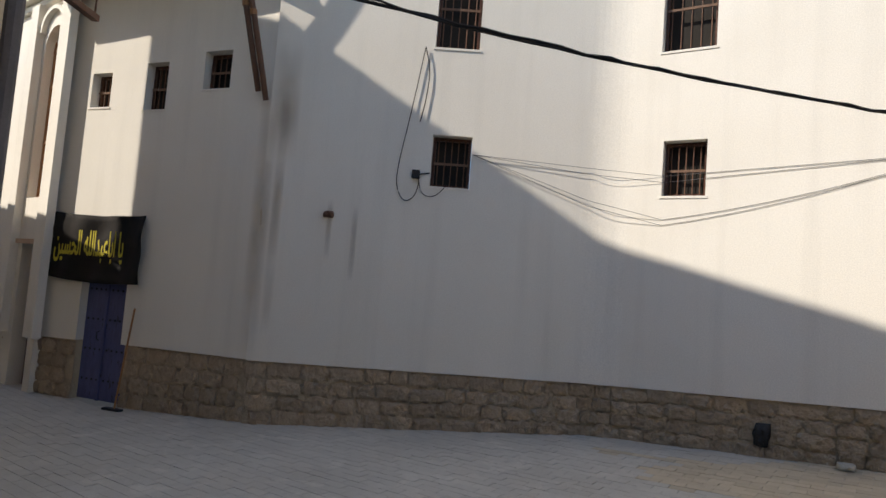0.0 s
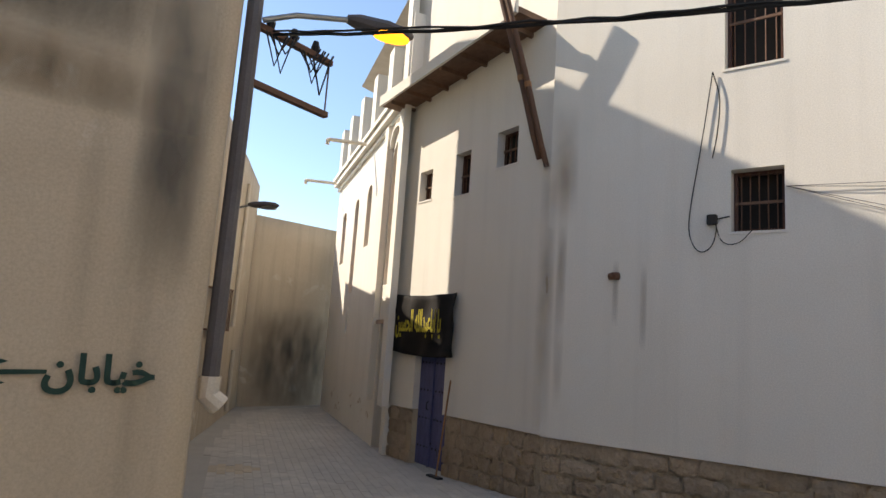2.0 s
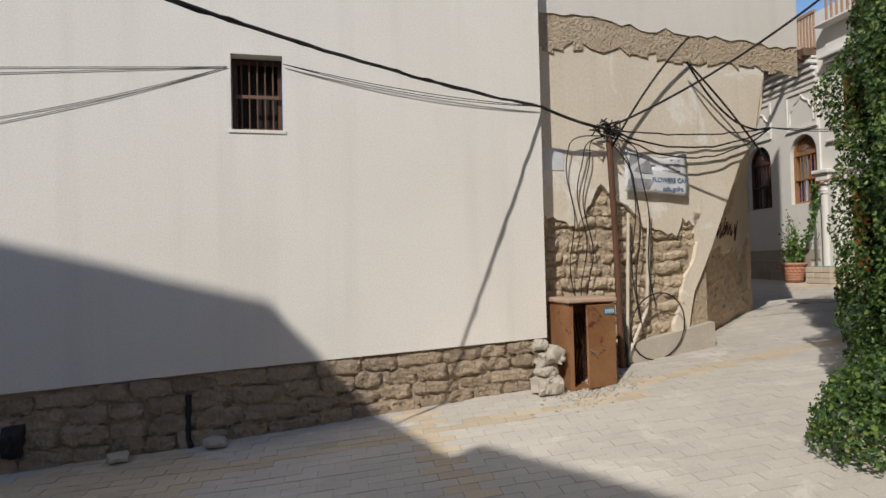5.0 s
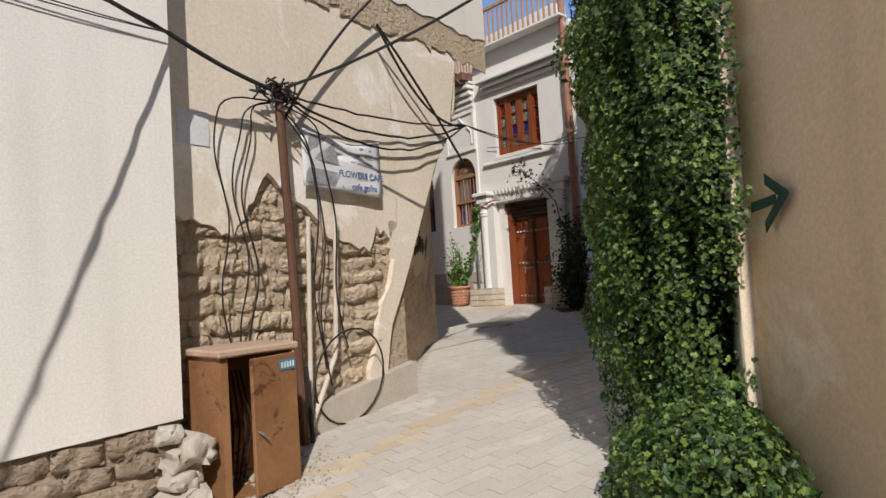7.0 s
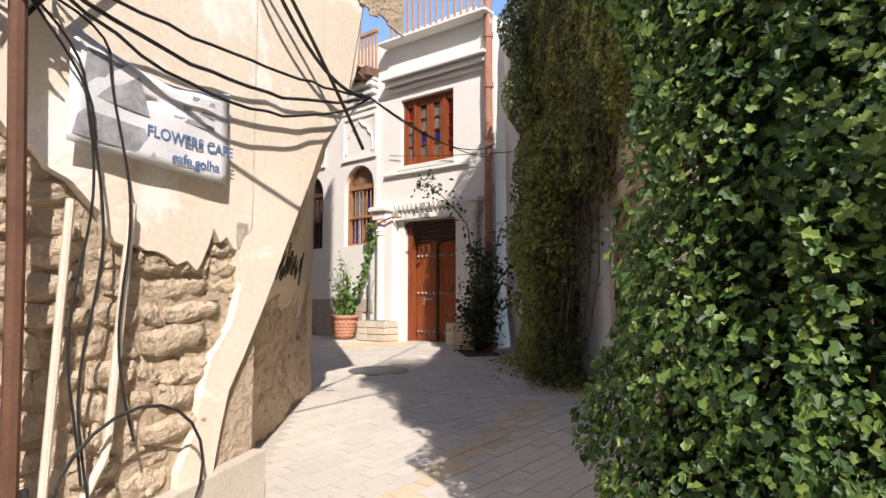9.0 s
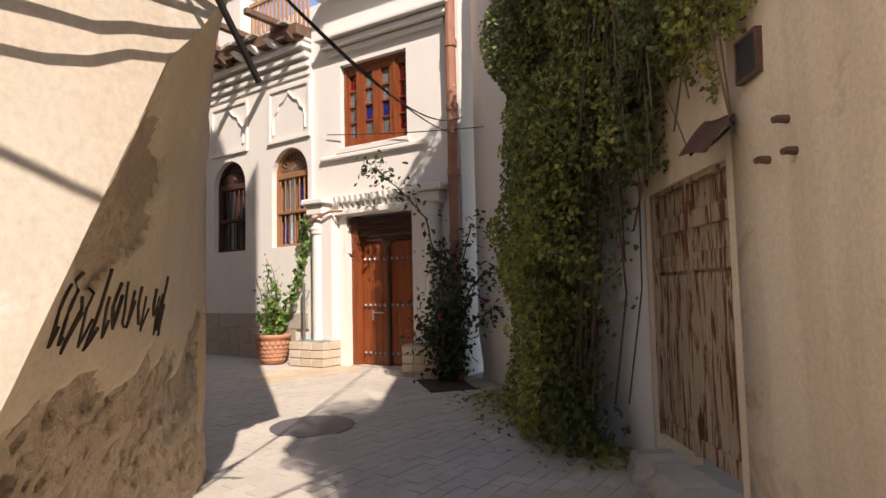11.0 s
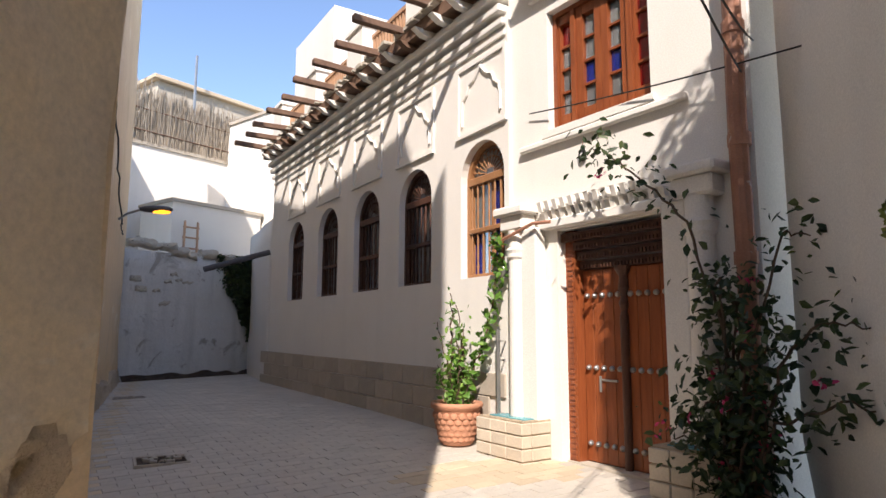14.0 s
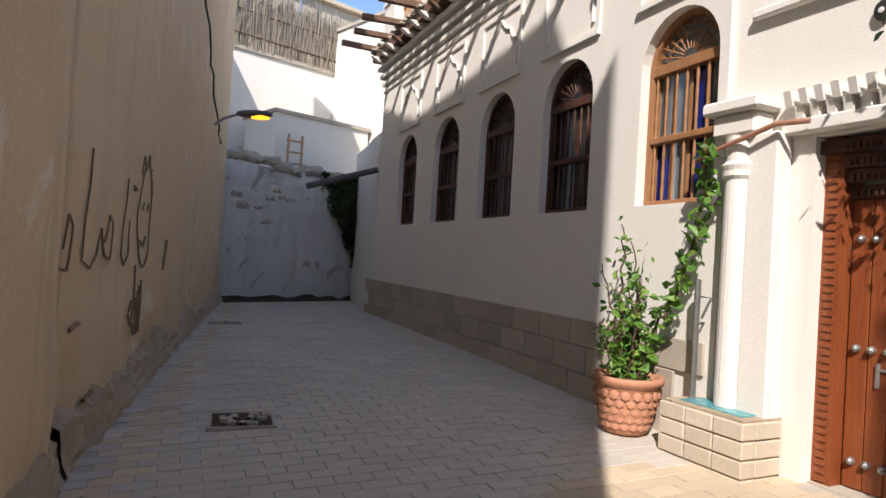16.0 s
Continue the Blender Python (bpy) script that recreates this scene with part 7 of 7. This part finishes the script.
# ---- stone by stone, block by block ----
for k, (name, m, L, u0, gaps) in enumerate((("plinth_white_1", CB, 7.44, 0.0, ()), ("plinth_white_2", BA, 4.77, -0.44, ()), ("plinth_blue_wall", V, 2.46, 0.0, ()), ("plinth_blue_wall_2", V, 4.6, 3.54, ()), ("plinth_row_house", ROW, 8.3, 0.9, ()))):
    plinth(name, m, L, u0, gaps)
RST = [stone_mesh(w, 0.05, h, 61 + i, 0.02, "stone", RUBBLE, 0.7) for i, (w, h) in enumerate(((0.30, 0.15), (0.22, 0.13), (0.36, 0.17), (0.16, 0.14), (0.26, 0.11), (0.20, 0.16), (0.14, 0.10), (0.40, 0.15)))]
RW, RH = [0.30, 0.22, 0.36, 0.16, 0.26, 0.20, 0.14, 0.40], [0.15, 0.13, 0.17, 0.14, 0.11, 0.16, 0.10, 0.15]
z = 0.32
while z < 2.7:
    h = rnd.uniform(0.10, 0.165)
    u = -0.62
    while u < RUBL - 0.05:
        i = rnd.randrange(8)
        w = min(RW[i] * rnd.uniform(0.8, 1.2), RUBL - u)
        top = np.interp(u + w / 2, [q[0] for q in ragged], [q[1] for q in ragged])
        edge_u = prof_u(z + h / 2) + 0.2
        if z + h * 0.5 < top + 0.02 and u + w / 2 > edge_u and w > 0.07 and not (u + w / 2 < 1.3 and z + h / 2 < 0.85):
            ob = part("stone", RST[i], RUBBLE, wall_rub)
            ob.matrix_local = pose(u + w / 2, -0.078 + rnd.uniform(-0.028, 0.018), z + 0.03 * noise.noise(Vector((u * 1.3, z * 3, 0))) + rnd.uniform(-0.012, 0.012), 0, rnd.uniform(-5, 5), 0) @ Matrix.Diagonal((w / RW[i] * 1.0, 1, h / RH[i] * rnd.uniform(0.82, 1.12), 1))
        u += w + 0.012
    z += h + 0.01
ashlar(WF, 9.3, None, house_wall, 4)
ashlar(DF, -0.95, None, house_wall2, 3)

# ---- paving, laid in rows ----
STREETS = [((-14, 12.6), (-9.3, 8.3), (-3.0, 4.1), (-3.4, -2), (4.3, -2), (4.3, 0.5), (8.9, 2.0), (14.5, 2.0), (18.4, 3.2), (18.95, 4.2), (20.05, 5.95), (27.8, 15.9), (24.3, 17), (16.8, 9.1), (14.5, 5.5), (12.2, 5.0), (10.8, 4.9), (8.6, 5.55), (2.15, 9.2), (-2.9, 9.25), (-7.1, 10.65), (-14, 15.4))]


def inside(x, y):
    c, P = False, STREETS[0]
    for (x0, y0), (x1, y1) in zip(P, P[1:] + P[:1]):
        if (y0 > y) != (y1 > y) and x < (x1 - x0) * (y - y0) / (y1 - y0) + x0:
            c = not c
    return c


def paver_at(x, y, a, w, l, g=0.002):
    """Corners of one paver, centred at x, y, turned by a."""
    ca, sa = math.cos(a), math.sin(a)
    t = rnd.uniform(-0.002, 0.002)
    lo, hi = [], []
    for px, py in ((-l / 2 + g, -w / 2 + g), (l / 2 - g, -w / 2 + g), (l / 2 - g, w / 2 - g), (-l / 2 + g, w / 2 - g)):
        X, Y = x + px * ca - py * sa, y + px * sa + py * ca
        k = 0.992
        lo.append((X, Y, gz(X) - 0.03))
        hi.append((x + (X - x) * k, y + (Y - y) * k, gz(X) + 0.004 + t))
    return lo, hi


rest_v, rest_f, yel_v, yel_f = [], [], [], []
paver_mesh = mesh_of("paver", bevelled(-0.1305, 0.1305, -0.0655, 0.0655, -0.05, 0.006, 0.004), PAVER)
paver_mesh_y = mesh_of("paver", bevelled(-0.1305, 0.1305, -0.0655, 0.0655, -0.05, 0.006, 0.004), PAVER_Y)
ang = math.atan2(0.811, 0.585)
count = 0
PW, PL = 0.135, 0.265
for i in range(-170, 200):
    for j in range(-160, 140):
        a_, b_ = (j + 0.5 * (i % 2)) * PL, i * PW
        far = False
        x = 14 + a_ * math.cos(ang + math.pi / 2) - b_ * math.sin(ang + math.pi / 2)
        y = 7 + a_ * math.sin(ang + math.pi / 2) + b_ * math.cos(ang + math.pi / 2)
        if not (-14 < x < 28 and -2 < y < 17) or not inside(x, y):
            continue
        if math.hypot(x - 18.3, y - 9.2) < 0.24 or math.hypot(x - 15.9, y - 4.95) < 0.44 or math.hypot(x - 17.9, y - 3.62) < 0.4:
            continue
        # yellow courses: a band along the alley wall and bands across the lane
        w = (x - 16.7) * 0.72 - (y - 9.1) * 0.693
        band = (x > 16 and 0.25 < w < 0.5) or (x > 16 and y < 6.6 and noise.noise(Vector((x * 0.5, y * 0.5, 2))) > 0.25) or (x < 14 and noise.noise(Vector((x * 0.35, y * 0.35, 7))) > 0.52) or (2 < x < 9 and min(abs((x - 6.3) * 0.858 - (y - 4.7) * 0.514), abs((x - 3.7) * 0.858 - (y - 6.6) * 0.514)) < 0.14) or (2 < x < 9 and abs((x - 8.59) * 0.495 + (y - 5.53) * 0.869 + 0.75) < 0.11) or (9 < x < 14 and abs((x - 11.05) * 0.37 + (y - 4.83) * 0.93 + 0.8) < 0.12)
        slope = math.degrees(math.atan((gz(x + 0.1) - gz(x - 0.1)) / 0.2))
        if count < 300 and 16.3 < x < 20.5 and 5.6 < y < 9.5:
            count += 1
            ob = part("paver", paver_mesh_y if band else paver_mesh, PAVER, ground)
            ob.matrix_local = Matrix.Translation((x, y, gz(x) + rnd.uniform(-0.003, 0.002))) @ Euler((0, -radians(slope), 0)).to_matrix().to_4x4() @ Matrix.Rotation(ang + math.pi / 2, 4, "Z")
            continue
        lo, hi = paver_at(x, y, ang + math.pi / 2, PW, PL)
        V_, F_ = (yel_v, yel_f) if band else (rest_v, rest_f)
        o = len(V_)
        V_ += lo + hi
        F_ += [(o + 4, o + 5, o + 6, o + 7)] + [(o + k, o + (k + 1) % 4, o + 4 + (k + 1) % 4, o + 4 + k) for k in range(4)]
for V_, F_, mt, lb in ((rest_v, rest_f, PAVER, "worn grey brick pavers of the lane"), (yel_v, yel_f, PAVER_Y, "yellowish brick pavers laid in bands")):
    me = bpy.data.meshes.new("pavers")
    me.from_pydata(V_, [], F_)
    me.materials.append(mt)
    ob = new("pavers", me)
    tagged(ob, lb, "paving", kind="stuff")
